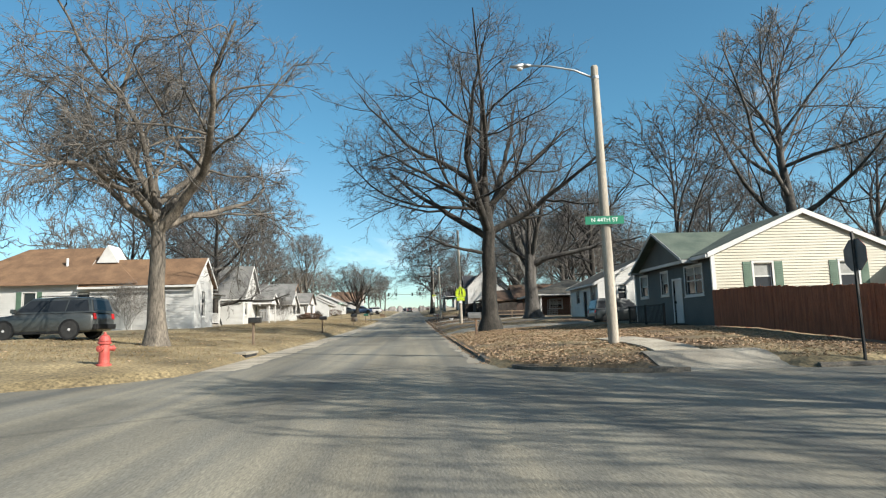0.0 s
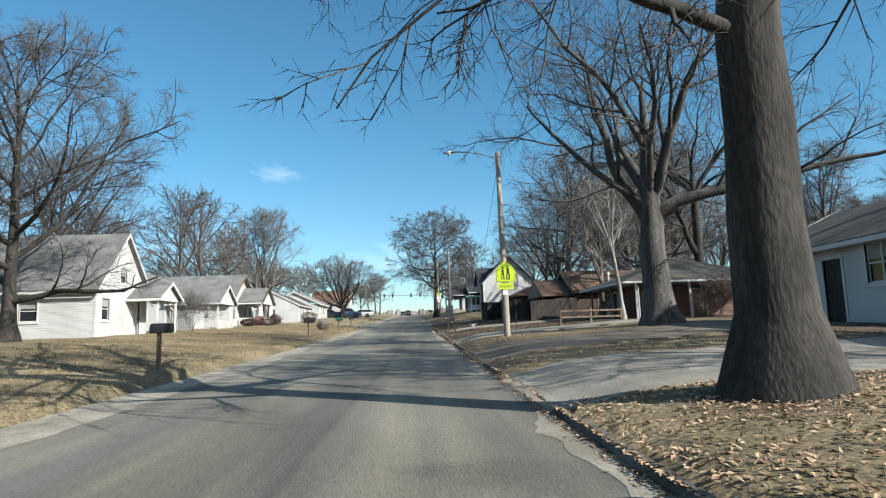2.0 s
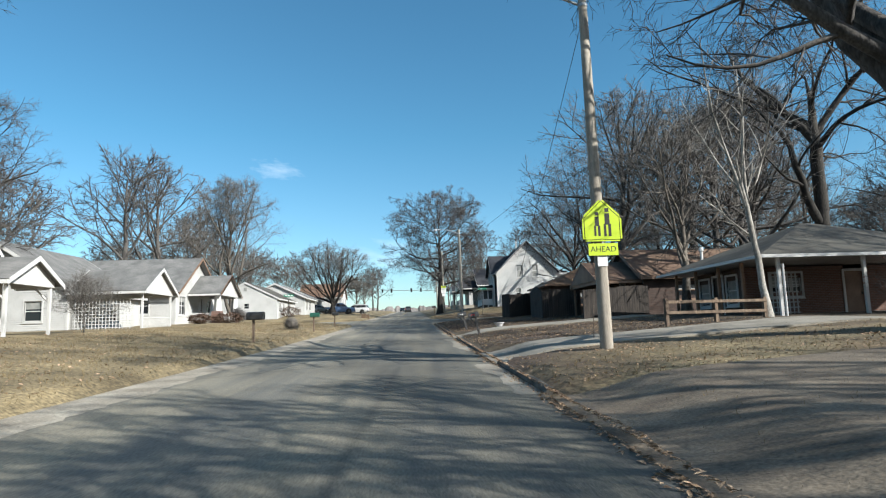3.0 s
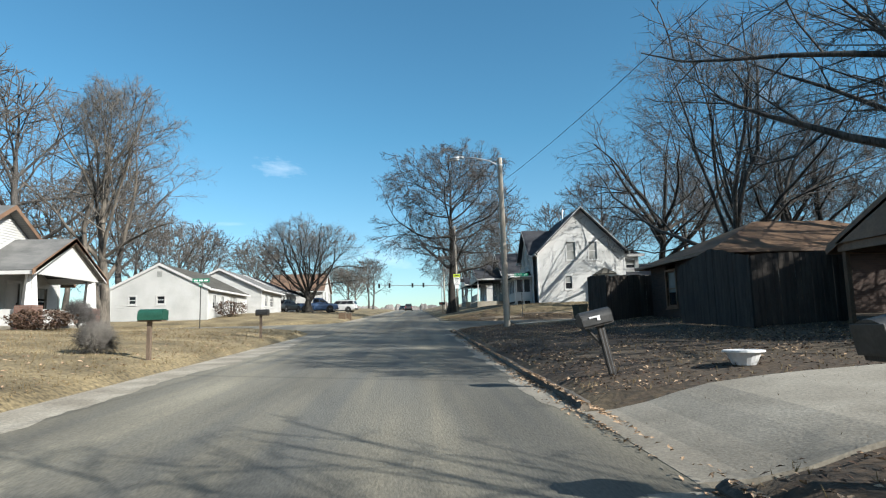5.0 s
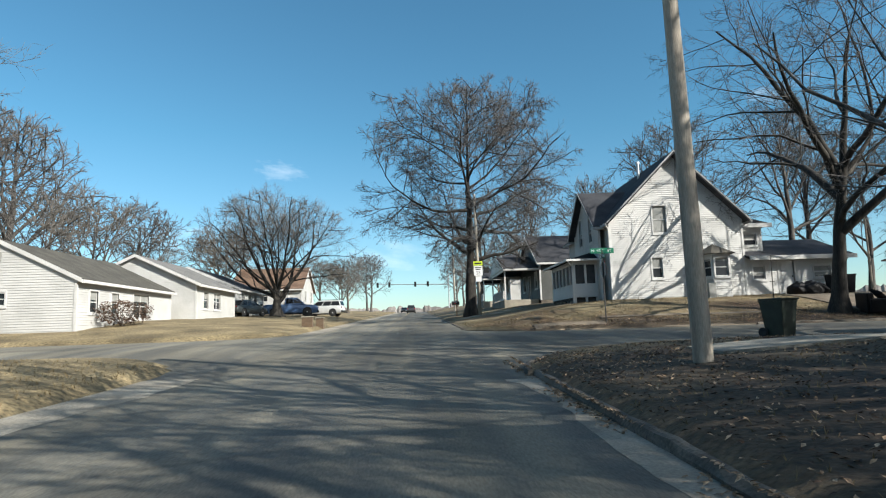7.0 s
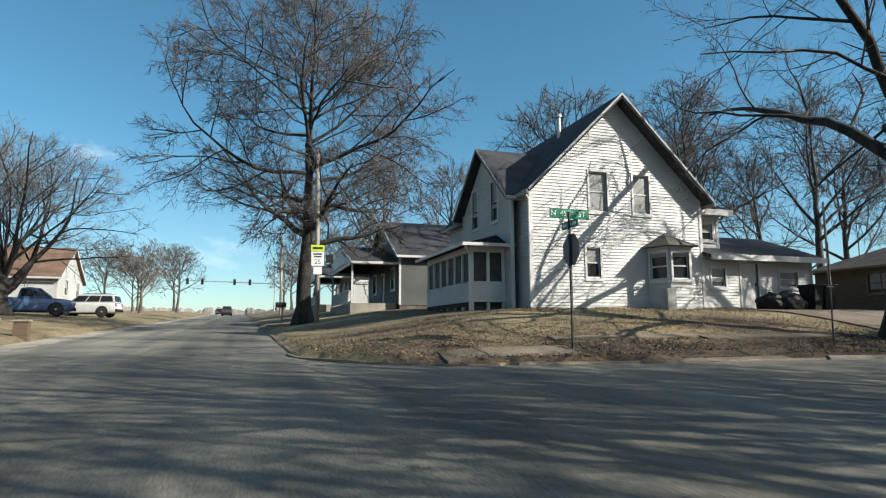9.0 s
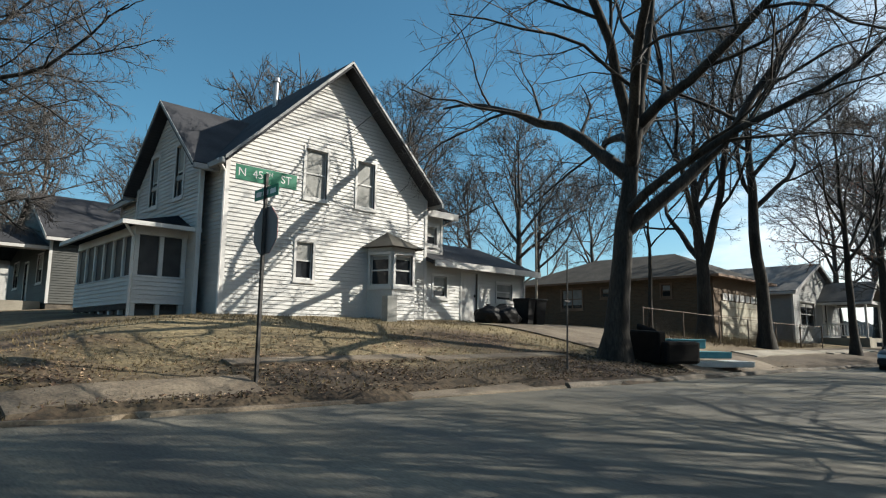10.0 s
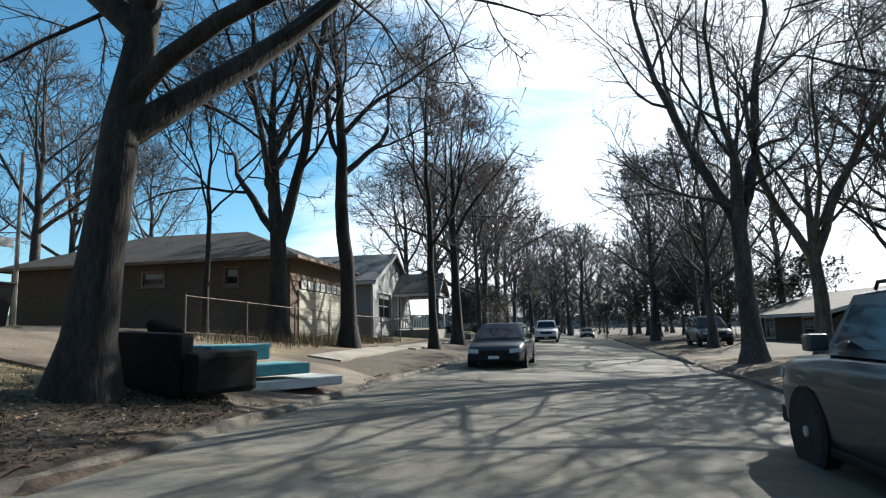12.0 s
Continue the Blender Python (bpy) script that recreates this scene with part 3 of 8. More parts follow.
def road_mesh():
    bm = bmesh.new()

    def quad(pts, lift=0.0):
        bm.faces.new([bm.verts.new((x, y, slope(y) + lift)) for x, y in pts])
    ys = lines((-120, 0, 6), (0, 160, 1.0), (160, 420, 5))
    xs = lines((WEST, EAST, 1.5))
    for a, b in zip(ys, ys[1:]):
        for c, d in zip(xs, xs[1:]):
            quad(((c, a), (d, a), (d, b), (c, b)))
    for x0, x1 in ((EAST, 220.0), (-120.0, WEST)):
        px = lines((x0, x1, 2.0))
        for c, d in zip(px, px[1:]):
            for mid, low, half in ((lambda x: 7.0, 6.5, 6.5), (side_b, SOUTH, 4.0)):
                for k in range(8):
                    s0, s1 = -low + (low + half) * k / 8, -low + (low + half) * (k + 1) / 8
                    quad(((c, mid(c) + s0), (d, mid(d) + s0), (d, mid(d) + s1), (c, mid(c) + s1)))
    for sx, ex in ((1, EAST), (-1, WEST)):
        for sy_, ey in ((1, 13.5), (-1, 0.5), (1, side_b(ex + sx * 2) + 4), (-1, side_b(ex + sx * 2) - SOUTH)):
            r = ROUND if sx > 0 and ey > 90 and sy_ < 0 else 4.0
            cut = lambda k: r - math.sqrt(max(r * r - (r - k) ** 2, 0))
            steps = [r * (1 - math.cos(math.pi / 2 * i / 16)) for i in range(17)]
            for k0, k1 in zip(steps, steps[1:]):
                quad(((ex, ey + sy_ * k0), (ex + sx * cut(k0), ey + sy_ * k0), (ex + sx * cut(k1), ey + sy_ * k1), (ex, ey + sy_ * k1)))
            quad(((ex, ey - sy_ * 0.3), (ex + sx * r, ey - sy_ * 0.3), (ex + sx * r, ey), (ex, ey)), -0.004)
    bmesh.ops.recalc_face_normals(bm, faces=bm.faces[:])
    for f in bm.faces:
        if f.normal.z < 0:
            f.normal_flip()
    return bm


tagged(part("road", road_mesh(), ASPHALT), "worn grey asphalt street with cracks", "road", kind="structure")


def kerb_run(path, width=0.11, high=0.1, low=-0.03):
    """A concrete kerb along (x, y) points; the road lies to the left of the way."""
    bm = bmesh.new()
    rows = []
    for i, (x, y) in enumerate(path):
        a, b = path[max(0, i - 1)], path[min(len(path) - 1, i + 1)]
        t = Vector((b[0] - a[0], b[1] - a[1])).normalized()
        n = Vector((t.y, -t.x))
        z = slope(y)
        wob = 0.022 * noise.noise((x * 0.6, y * 0.6, 9)) + 0.02 * noise.noise((x * 2.3, y * 2.3, 4)) + 0.012 * noise.noise((x * 7.1, y * 7.1, 2))
        rows.append([bm.verts.new((x + n.x * o, y + n.y * o, z + h)) for o, h in ((-0.03, low), (-0.02 + wob, high * 0.35), (0.015, high * 0.85 + wob), (0.05, high + wob), (width, high + wob), (width + 0.02, low))])
    for a, b in zip(rows, rows[1:]):
        for i in range(len(a) - 1):
            bm.faces.new((a[i], a[i + 1], b[i + 1], b[i]))
    bm.faces.new(rows[0])
    bm.faces.new(rows[-1][::-1])
    bmesh.ops.recalc_face_normals(bm, faces=bm.faces[:])
    return bm


def straight(a, b, step=0.3):
    n = max(1, round(math.dist(a, b) / step))
    return [(a[0] + (b[0] - a[0]) * i / n, a[1] + (b[1] - a[1]) * i / n) for i in range(n + 1)]


def bend(ex, ey, sx, sy_, r=4.0, flip=False):
    pts = [(ex + sx * (r - r * math.sin(a)), ey + sy_ * (r - r * math.cos(a))) for a in [math.pi / 2 * i / 30 for i in range(31)]]
    return pts[::-1] if flip else pts


north_b = lambda x: side_b(x) + 4.0
south_b = lambda x: side_b(x) - SOUTH
for i, run in enumerate((
        [(EAST + 60, 13.5)] + straight((18, 13.5), (9.0, 13.5)),
        [(5.6, 13.45)] + bend(EAST, 13.5, 1, 1, flip=True)[9:], straight((EAST, 17.6), (EAST, 38.6)), straight((EAST, 44.4), (EAST, 47.4)), straight((EAST, 54.4), (EAST, 60.2), 0.4), straight((EAST, 64.4), (EAST, 74.8), 0.4),
        straight((EAST, 78.35), (EAST, south_b(4) - ROUND)) + bend(EAST, south_b(4), 1, -1, ROUND),
        straight((7.7, south_b(7.7)), (150, south_b(150)), 2.0),
        straight((150, north_b(150)), (60, north_b(60)), 3.0) + straight((60, north_b(60)), (14.0, north_b(14.0))))):
    tagged(part("kerb_%d" % (i + 1), kerb_run(run), KERB), "weathered grey concrete kerb along the street", "kerb", kind="structure")


# the sunken kerb round the north-east corner
tagged(part("kerb_11", kerb_run(straight((13.9, north_b(13.9)), (6.2, north_b(6.2))) + bend(EAST, north_b(4), 1, 1, flip=True) + straight((EAST, north_b(4) + 4.5), (EAST, 300), 2.0), 0.14, 0.045), CONCRETE_STAIN_SHADE), "sunken leaf-stained kerb round the street corner", "kerb", kind="structure")


def pad(name, label, material=CONCRETE, category="driveway"):
    """A slab that lies in the ground between its lines, with panels and an uneven rim."""
    x0, x1, y0, y1 = SLABS[name]
    bm = bmesh.new()
    xs, ys = lines((x0, x1, 0.4)), lines((y0, y1, 0.4))

    def at(x, y):
        u = x + (0.1 * noise.noise((x * 0.8, y * 0.8, 1)) if x == x1 else 0)
        v = y + (0.12 * noise.noise((x * 0.8, y * 0.8, 2)) if y in (y0, y1) else 0)
        return (u, v, slab_level(x, y))
    grid = [[bm.verts.new(at(x, y)) for x in xs] for y in ys]
    for a, b in zip(grid, grid[1:]):
        for i in range(len(a) - 1):
            bm.faces.new((a[i], a[i + 1], b[i + 1], b[i]))
    rim = bmesh.ops.extrude_edge_only(bm, edges=[e for e in bm.edges if e.is_boundary])
    for v in rim["geom"]:
        if isinstance(v, bmesh.types.BMVert):
            v.co.z -= 0.14
    bmesh.ops.recalc_face_normals(bm, faces=bm.faces[:])
    return tagged(part(name, bm, material), label, category, kind="structure")


# pale gutters along the road's edges
def gutter(x0, x1, y0, y1):
    bm = bmesh.new()
    ys = lines((y0, min(y1, 160), 0.3)) if y1 <= 160 else lines((y0, 160, 0.3), (160, y1, 3.0))
    for a, b in zip(ys, ys[1:]):
        w0, w1 = [0.4 * noise.noise((x0, y * 0.21, 3)) + 0.2 * noise.noise((x0, y * 0.9, 5)) + 0.1 * noise.noise((x0, y * 3.1, 8)) for y in (a, b)]
        s = 1 if x0 > x1 else -1
        bm.faces.new([bm.verts.new(c) for c in ((x0, a, slope(a) + 0.004), (x1 + w0 * s, a, slope(a) + 0.004), (x1 + w1 * s, b, slope(b) + 0.004), (x0, b, slope(b) + 0.004))])
    for f in bm.faces:
        f.normal_update()
        if f.normal.z < 0:
            f.normal_flip()
    return bm


for y0, y1 in ((17.5, south_b(4) - 4), (north_b(4) + 4, 300)):
    tagged(part("gutter_2", gutter(WEST - 0.02, WEST + 1.0, y0, y1), SAND), "pale worn gravelly road edge", "gutter", kind="structure")


for y0, y1 in ((17.5, 38.4), (44.6, 47.4), (54.4, 60.2), (64.4, 74.8), (78.4, 101.5)):
    tagged(part("gutter_3", gutter(EAST + 0.01, EAST - 0.42, y0, y1), CONCRETE), "pale broken concrete gutter beside the kerb", "gutter", kind="structure")


pad("driveway_1", "pale concrete driveway beside the white house")
# this slab's dark colour carries the old tree's shade
pad("driveway_2", "concrete driveway under the old tree, darkened for its shade", CONCRETE_STAIN_SHADE)
pad("driveway_3", "pale concrete drive to the carport")
pad("driveway_4", "pale concrete driveway with leaf litter at its edge")
pad("driveway_6", "stained sandy driveway beside the corner house", CONCRETE_STAIN_SHADE)
pad("path_1", "short concrete footpath to the kerb", category="footpath")
pad("path_2", "broken concrete corner footpath", CONCRETE_STAIN_SHADE, "footpath")
pad("path_3", "sunken concrete slab by the kerb", CONCRETE_STAIN_SHADE, "footpath")
pad("path_7", "half-buried concrete pavement across the corner lawn", CONCRETE_STAIN_SHADE, "footpath")
pad("path_8", "half-buried concrete pavement near the big tree", CONCRETE_STAIN_SHADE, "footpath")
pad("path_9", "pale concrete pavement along the side street", category="footpath")
pad("path_10", "pale concrete pavement along the verge trees", category="footpath")
pad("path_4", "concrete footpath across the corner lawn", category="footpath")
pad("path_5", "concrete path up the bank to a porch", category="footpath")
pad("path_6", "concrete footpath along the leafy verge", SAND, "footpath")


# the far tree line round the horizon
def far_woods():
    n, vs, fs = 1800, [], []
    for i in range(n):
        a = 2 * math.pi * i / n
        r = 420 + 60 * noise.noise((math.cos(a) * 3, math.sin(a) * 3, 1))
        x, y = 20 + r * math.cos(a), 90 + r * math.sin(a)
        h = 9 + 1.5 * noise.noise((math.cos(a) * 14, math.sin(a) * 14, 2)) + 2.2 * noise.noise((math.cos(a) * 60, math.sin(a) * 60, 3)) + 2.0 * noise.noise((math.cos(a) * 190, math.sin(a) * 190, 5)) + 1.4 * noise.noise((math.cos(a) * 420, math.sin(a) * 420, 7))
        z = slope(y) - 2
        vs += [(x, y, z), (x + 6 * math.cos(a), y + 6 * math.sin(a), z + 2 + h)]
    for i in range(n):
        j = (i + 1) % n
        fs.append((2 * i, 2 * j, 2 * j + 1, 2 * i + 1))
    me = bpy.data.meshes.new("backdrop")
    me.from_pydata(vs, [], fs)
    me.materials.append(surface("far_woods", (0.136, 0.124, 0.116), (0.216, 0.2, 0.188), 0.12, 0.95, 0.0, 1.2, 0, 0.35, (1, 1, 0.4)))
    return tagged(new("backdrop", me), "distant brown winter tree line", "tree line", kind="structure")


far_woods()


# ---- trees ----
UP = np.array((0.0, 0.0, 1.0))


def unit(v):
    return v / np.maximum(np.linalg.norm(v, axis=-1, keepdims=True), 1e-9)


def run_out(rng, start, way, length, r0, r1, n, lift, wobble, sag=0.0):
    """Branches as rows of points: they bend up by lift, sag at the end, and waver."""
    b = len(start)
    pts, d = np.zeros((b, n, 3)), unit(way)
    pts[:, 0] = start
    step = (length / (n - 1))[:, None]
    for i in range(1, n):
        pull = lift - sag * i / n
        d = unit(d + UP * pull + rng.normal(0, wobble, (b, 3)))
        pts[:, i] = pts[:, i - 1] + d * step
    k = np.linspace(0, 1, n)
    return pts, r0[:, None] * (1 - k) + r1[:, None] * k


def sprout(rng, pts, rad, each, first, angle, ratio, thin, lengths):
    """Where and how the next branches leave their parents."""
    b, n = rad.shape
    s = np.clip(first + (1 - first) * (np.arange(each)[None, :] + rng.uniform(0.1, 0.95, (b, each))) / each, 0, 0.999)
    pos = s * (n - 1)
    i = pos.astype(int)
    f = (pos - i)[..., None]
    rows = np.arange(b)[:, None]
    start = pts[rows, i] * (1 - f) + pts[rows, i + 1] * f
    r = rad[rows, i] * (1 - f[..., 0]) + rad[rows, i + 1] * f[..., 0]
    along = unit(pts[rows, i + 1] - pts[rows, i])
    side = unit(np.cross(along, np.where(np.abs(along[..., 2:3]) > 0.9, np.array((1.0, 0, 0)), UP)))
    other = np.cross(along, side)
    turn = (np.arange(each)[None, :] * 2.399 + rng.uniform(0, 6.28, (b, 1)) + rng.normal(0, 0.35, (b, each)))[..., None]
    lean = np.radians(rng.uniform(angle[0], angle[1], (b, each)))[..., None]
    way = along * np.cos(lean) + (side * np.cos(turn) + other * np.sin(turn)) * np.sin(lean)
    size = lengths[:, None] * ratio * (1.15 - 0.6 * s) * rng.uniform(0.7, 1.2, (b, each))
    return start.reshape(-1, 3), way.reshape(-1, 3), size.ravel(), (r * thin).ravel()


def tubes(name, groups, material):
    """One mesh of all branches; groups: (points, radii, sides). Branches of two points end in a tip."""
    verts, quads, tips, base = [], [], [], 0
    for pts, rad, sides in groups:
        b, n = rad.shape
        t = unit(np.gradient(pts, axis=1))
        nrm = unit(np.cross(t, np.where(np.abs(t[..., 2:3]) > 0.93, np.array((1.0, 0, 0)), UP)))
        bi = np.cross(t, nrm)
        a = np.arange(sides) * 2 * np.pi / sides
        ring = pts[:, :, None] + rad[:, :, None, None] * (nrm[:, :, None] * np.cos(a)[:, None] + bi[:, :, None] * np.sin(a)[:, None])
        if n == 2:
            verts.append(np.concatenate((ring[:, 0], pts[:, 1:]), axis=1).reshape(-1, 3))
            idx = base + np.arange(b * (sides + 1)).reshape(b, sides + 1)
            foot = idx[:, :sides]
            tips.append(np.stack((foot, np.roll(foot, -1, 1), np.repeat(idx[:, sides:], sides, 1)), -1).reshape(-1, 3))
            base += b * (sides + 1)
            continue
        verts.append(ring.reshape(-1, 3))
        idx = base + np.arange(b * n * sides).reshape(b, n, sides)
        q = np.stack((idx[:, :-1], np.roll(idx[:, :-1], -1, 2), np.roll(idx[:, 1:], -1, 2), idx[:, 1:]), -1)
        quads.append(q.reshape(-1, 4))
        base += b * n * sides
    v, f = np.concatenate(verts), np.concatenate(quads)
    g = np.concatenate(tips) if tips else np.zeros((0, 3), int)
    me = bpy.data.meshes.new(name)
    me.vertices.add(len(v))
    me.vertices.foreach_set("co", v.astype(np.float32).ravel())
    me.loops.add(f.size + g.size)
    me.loops.foreach_set("vertex_index", np.concatenate((f.ravel(), g.ravel())).astype(np.int32))
    me.polygons.add(len(f) + len(g))
    me.polygons.foreach_set("loop_start", np.concatenate((np.arange(0, f.size, 4), f.size + np.arange(0, g.size, 3))).astype(np.int32))
    me.polygons.foreach_set("use_smooth", np.ones(len(f) + len(g), dtype=bool))
    me.update(calc_edges=True)
    me.materials.append(material)
    return me


def to_rim(crown, phase, start, way):
    """How far each branch may run before it leaves the crown: an uneven egg of (foot, top, radius) on the trunk's axis."""
    low, top, wide = crown
    mid = np.array((0.0, 0.0, low + (top - low) * 0.46))
    axes = np.array((wide, wide, (top - low) * 0.54))
    az = np.arctan2(start[:, 1] + way[:, 1] * wide, start[:, 0] + way[:, 0] * wide)
    el = way[:, 2]
    uneven = 1 + 0.07 * np.sin(3 * az + phase[0]) + 0.06 * np.sin(5 * az + 4 * el + phase[1]) + 0.05 * np.sin(9 * az - 6 * el + phase[2])
    s, w = (start - mid) / (axes * uneven[:, None]), way / (axes * uneven[:, None])
    aa, bb, cc = (w * w).sum(1), (s * w).sum(1), (s * s).sum(1) - 1
    return np.maximum((-bb + np.sqrt(np.maximum(bb * bb - aa * cc, 0))) / aa, 0.3)


def tree(label, seed, height, girth, fork, spread=(35, 65), limbs=8, counts=(6, 6, 5, 3), leader=0.75, lift=0.10, sag=0.0, radius=6.0, low=2.5, bark=None, twig=None, lean=(0, 0), limb_first=None, ratio=(0.6, 0.55, 0.55, 0.6), stems=(), category="tree", thick=1.0, wobble=0.13):
    """A bare broadleaf tree: trunk with limbs, and a crown of branches and twigs that fills an egg of that height and radius above low.
    girth: the trunk's radius at breast height. stems: main limbs, as (height, way round in degrees from +x, degrees from upright, length, radius)."""
    rng = np.random.default_rng(seed)
    root = thing("bare_tree", label, category)
    crown, phase = (low, height, radius * 1.12), rng.uniform(0, 6.28, 3)
    n = 14
    top = fork + (height - fork) * leader
    k = np.linspace(0, 1, n)
    trunk = np.zeros((1, n, 3))
    trunk[0, :, 2] = -0.25 + (top + 0.25) * k
    sway = np.cumsum(rng.normal(0, 0.045, (n, 2)) * top / 10, axis=0) * np.minimum(1, k * 3)[:, None]
    trunk[0, :, :2] = sway + np.outer(k ** 1.3, lean) * top
    stout = girth * (1 - 0.25 * np.minimum(1, k * top / max(fork, 1)) - 0.66 * np.clip((k * top - fork) / max(top - fork, 0.1), 0, 1)) + girth * 0.75 * np.exp(-np.maximum(trunk[0, :, 2], 0) / 0.35)
    trunk_r = stout[None, :]
    first = (fork / top) * 0.98 if limb_first is None else limb_first / top
    near = counts[3] > 0
    out, fine = [(trunk, trunk_r, 14 if near else 8)], []
    s, w, ln, r = sprout(rng, trunk, trunk_r, limbs, first, spread, 1.0, 0.6, np.array([1.0]))
    # the topmost limbs stand steeper than the lowest
    w = unit(w + UP * np.linspace(0.0, 0.7, limbs)[:, None])
    ln = to_rim(crown, phase, s, w) * rng.uniform(0.82, 1.0, limbs)
    p1, r1 = run_out(rng, s, w, ln, r, r * 0.2, 10 if near else 6, lift, wobble, sag * 0.3)
    if stems:
        hs = np.array([q[0] for q in stems])
        at = np.stack([np.interp(hs, trunk[0, :, 2], trunk[0, :, j]) for j in (0, 1, 2)], -1)
        az, ti = np.radians([q[1] for q in stems]), np.radians([q[2] for q in stems])
        way = np.stack((np.cos(az) * np.sin(ti), np.sin(az) * np.sin(ti), np.cos(ti)), -1)
        ls, rr = np.array([q[3] for q in stems], float), np.array([q[4] for q in stems])
        pm, rm = run_out(rng, at, way, ls, rr, rr * 0.2, 10 if near else 6, lift * 0.6, wobble, sag * 0.3)
        p1, r1, ln = np.concatenate((p1, pm)), np.concatenate((r1, rm)), np.concatenate((ln, ls))
    out.append((p1, r1, 8 if near else 5))
    s, w, l2, r = sprout(rng, p1, r1, counts[0], 0.2, (28, 62), ratio[0], 0.5, ln)
    l2 = np.minimum(l2, to_rim(crown, phase, s, w) * rng.uniform(0.8, 1.0, len(l2)))
    s, w, l2, r = [q[l2 > 0.12 * radius] for q in (s, w, l2, r)]
    p2, r2 = run_out(rng, s, w, l2, np.maximum(r, 0.03 * thick), np.maximum(r * 0.25, 0.016 * thick), 7 if near else 4, lift * 0.7, wobble * 1.25, sag * 0.6)
    out.append((p2, r2, 4 if near else 3))
    s, w, l3, r = sprout(rng, p2, r2, counts[1], 0.15, (25, 58), ratio[1], 0.55, l2)
    l3 = np.minimum(l3, to_rim(crown, phase, s, w) * rng.uniform(0.8, 1.05, len(l3)))
    kept = l3 > rng.uniform(0.0, 0.16, len(l3)) * radius
    s, w, l3, r = [q[kept] for q in (s, w, l3, r)]
    p3, r3 = run_out(rng, s, w, l3, np.maximum(r, 0.016 * thick), np.maximum(r * 0.3, 0.009 * thick), 4 if near else 3, lift * 0.4, wobble * 1.4, sag)
    fine.append((p3, r3, 3))
    s, w, l4, r = sprout(rng, p3, r3, counts[2], 0.1, (22, 55), ratio[2], 0.6, l3)
    l4 = np.minimum(np.clip(l4, 0.45, 1.3), to_rim(crown, phase, s, w) + rng.uniform(0.25, 0.8, len(l4)))
    r = np.maximum(r, 0.0125 * thick)
    p4, r4 = run_out(rng, s, w, l4, r, r * 0.5, 3 if sag > 0.1 else 2, lift * 0.2, 0.16, sag * 1.4)
    fine.append((p4, r4, 3))
    if near:
        s, w, l5, r = sprout(rng, p4, r4, counts[3], 0.1, (22, 55), ratio[3], 0.8, l4)
        l5 = np.clip(l5, 0.3, 0.8)
        r = np.maximum(r, 0.0092 * thick)
        fine.append((*run_out(rng, s, w, l5, r, r * 0.5, 2, 0.0, 0.1, sag * 1.6), 3))
    a = new("trunk", tubes("trunk", out, bark or BARK))
    b = new("crown", tubes("crown", fine, twig or TWIG))
    a.parent = b.parent = root
    return root


def stand(ob, x, y, turn=0.0, sink=0.0):
    ob.matrix_world = pose(x, y, ground_height(x, y) - sink, 0, 0, turn)
    return ob


# the big trees by the street
FULL = (8, 6, 6, 4)
stand(tree("large bare tree with a pale trunk forking low and drooping twigs", 11, 14.3, 0.36, 4.7, (40, 66), 4, (10, 7, 7, 4), 0.25, 0.05, 0.2, 8.7, 2.4, BARK_PALE, TWIG_TAN, wobble=0.25, thick=1.0, stems=((4.6, 185, 58, 6.5, 0.17), (4.8, 160, 38, 8.5, 0.19), (5.2, 80, 12, 8.5, 0.18), (4.5, -5, 50, 9.5, 0.22), (5.0, 20, 28, 8.5, 0.17), (4.9, 250, 45, 7.5, 0.16), (4.6, 35, 64, 7.0, 0.15), (5.6, 60, 60, 8.0, 0.15))), -10.1, 24.9)
stand(tree("tall bare oak with a thick dark ridged trunk on the verge", 5, 18.8, 0.5, 6.4, (48, 78), 9, FULL, 0.75, 0.045, 0.05, 9.2, 3.8, BARK, TWIG, limb_first=6.0, stems=((5.9, 0, 56, 9.5, 0.23), (5.6, 180, 60, 9.0, 0.22), (4.6, 190, 78, 5.0, 0.12), (7.4, 183, 82, 9.5, 0.12), (7.0, 215, 80, 9.0, 0.11), (7.8, 160, 84, 9.0, 0.11), (6.6, 30, 25, 10.5, 0.24), (6.4, 230, 50, 8.5, 0.18), (6.2, 100, 55, 8.5, 0.18)), thick=0.9), 4.6, 37.3)
stand(tree("old bare tree with a grey furrowed trunk and dark limbs", 23, 18.0, 0.68, 4.6, (40, 70), 5, FULL, 0.5, 0.05, 0.08, 9.0, 4.4, BARK_MID, TWIG, stems=((4.3, 185, 34, 11.0, 0.28), (5.2, 175, 58, 9.0, 0.19), (5.0, -10, 25, 10.5, 0.28), (4.6, 0, 72, 8.5, 0.17), (5.5, 270, 45, 8.5, 0.19), (5.5, 90, 40, 8.5, 0.19)), thick=0.9), 11.0, 56.6)
stand(tree("tall bare street tree with a dense rounded crown", 37, 19.4, 0.44, 4.6, (62, 104), 26, (8, 7, 7, 5), 0.74, 0.035, 0.03, 8.4, 3.2, BARK, TWIG, thick=1.3), 4.1, 139.5)
stand(tree("large bare tree forking low above a flared dark trunk", 8, 16.5, 0.34, 3.6, (38, 66), 4, (7, 6, 6, 4), 0.7, 0.04, 0.06, 9.0, 3.6, BARK, TWIG, lean=(0.03, -0.1), stems=((3.5, -63, 40, 10.5, 0.22), (5.1, 117, 52, 9.5, 0.21), (6.0, 160, 30, 9.0, 0.19), (5.4, 210, 55, 9.0, 0.18), (6.2, 30, 50, 9.0, 0.17), (6.6, -100, 50, 8.5, 0.16)), thick=0.85), 18.85, 117.3)
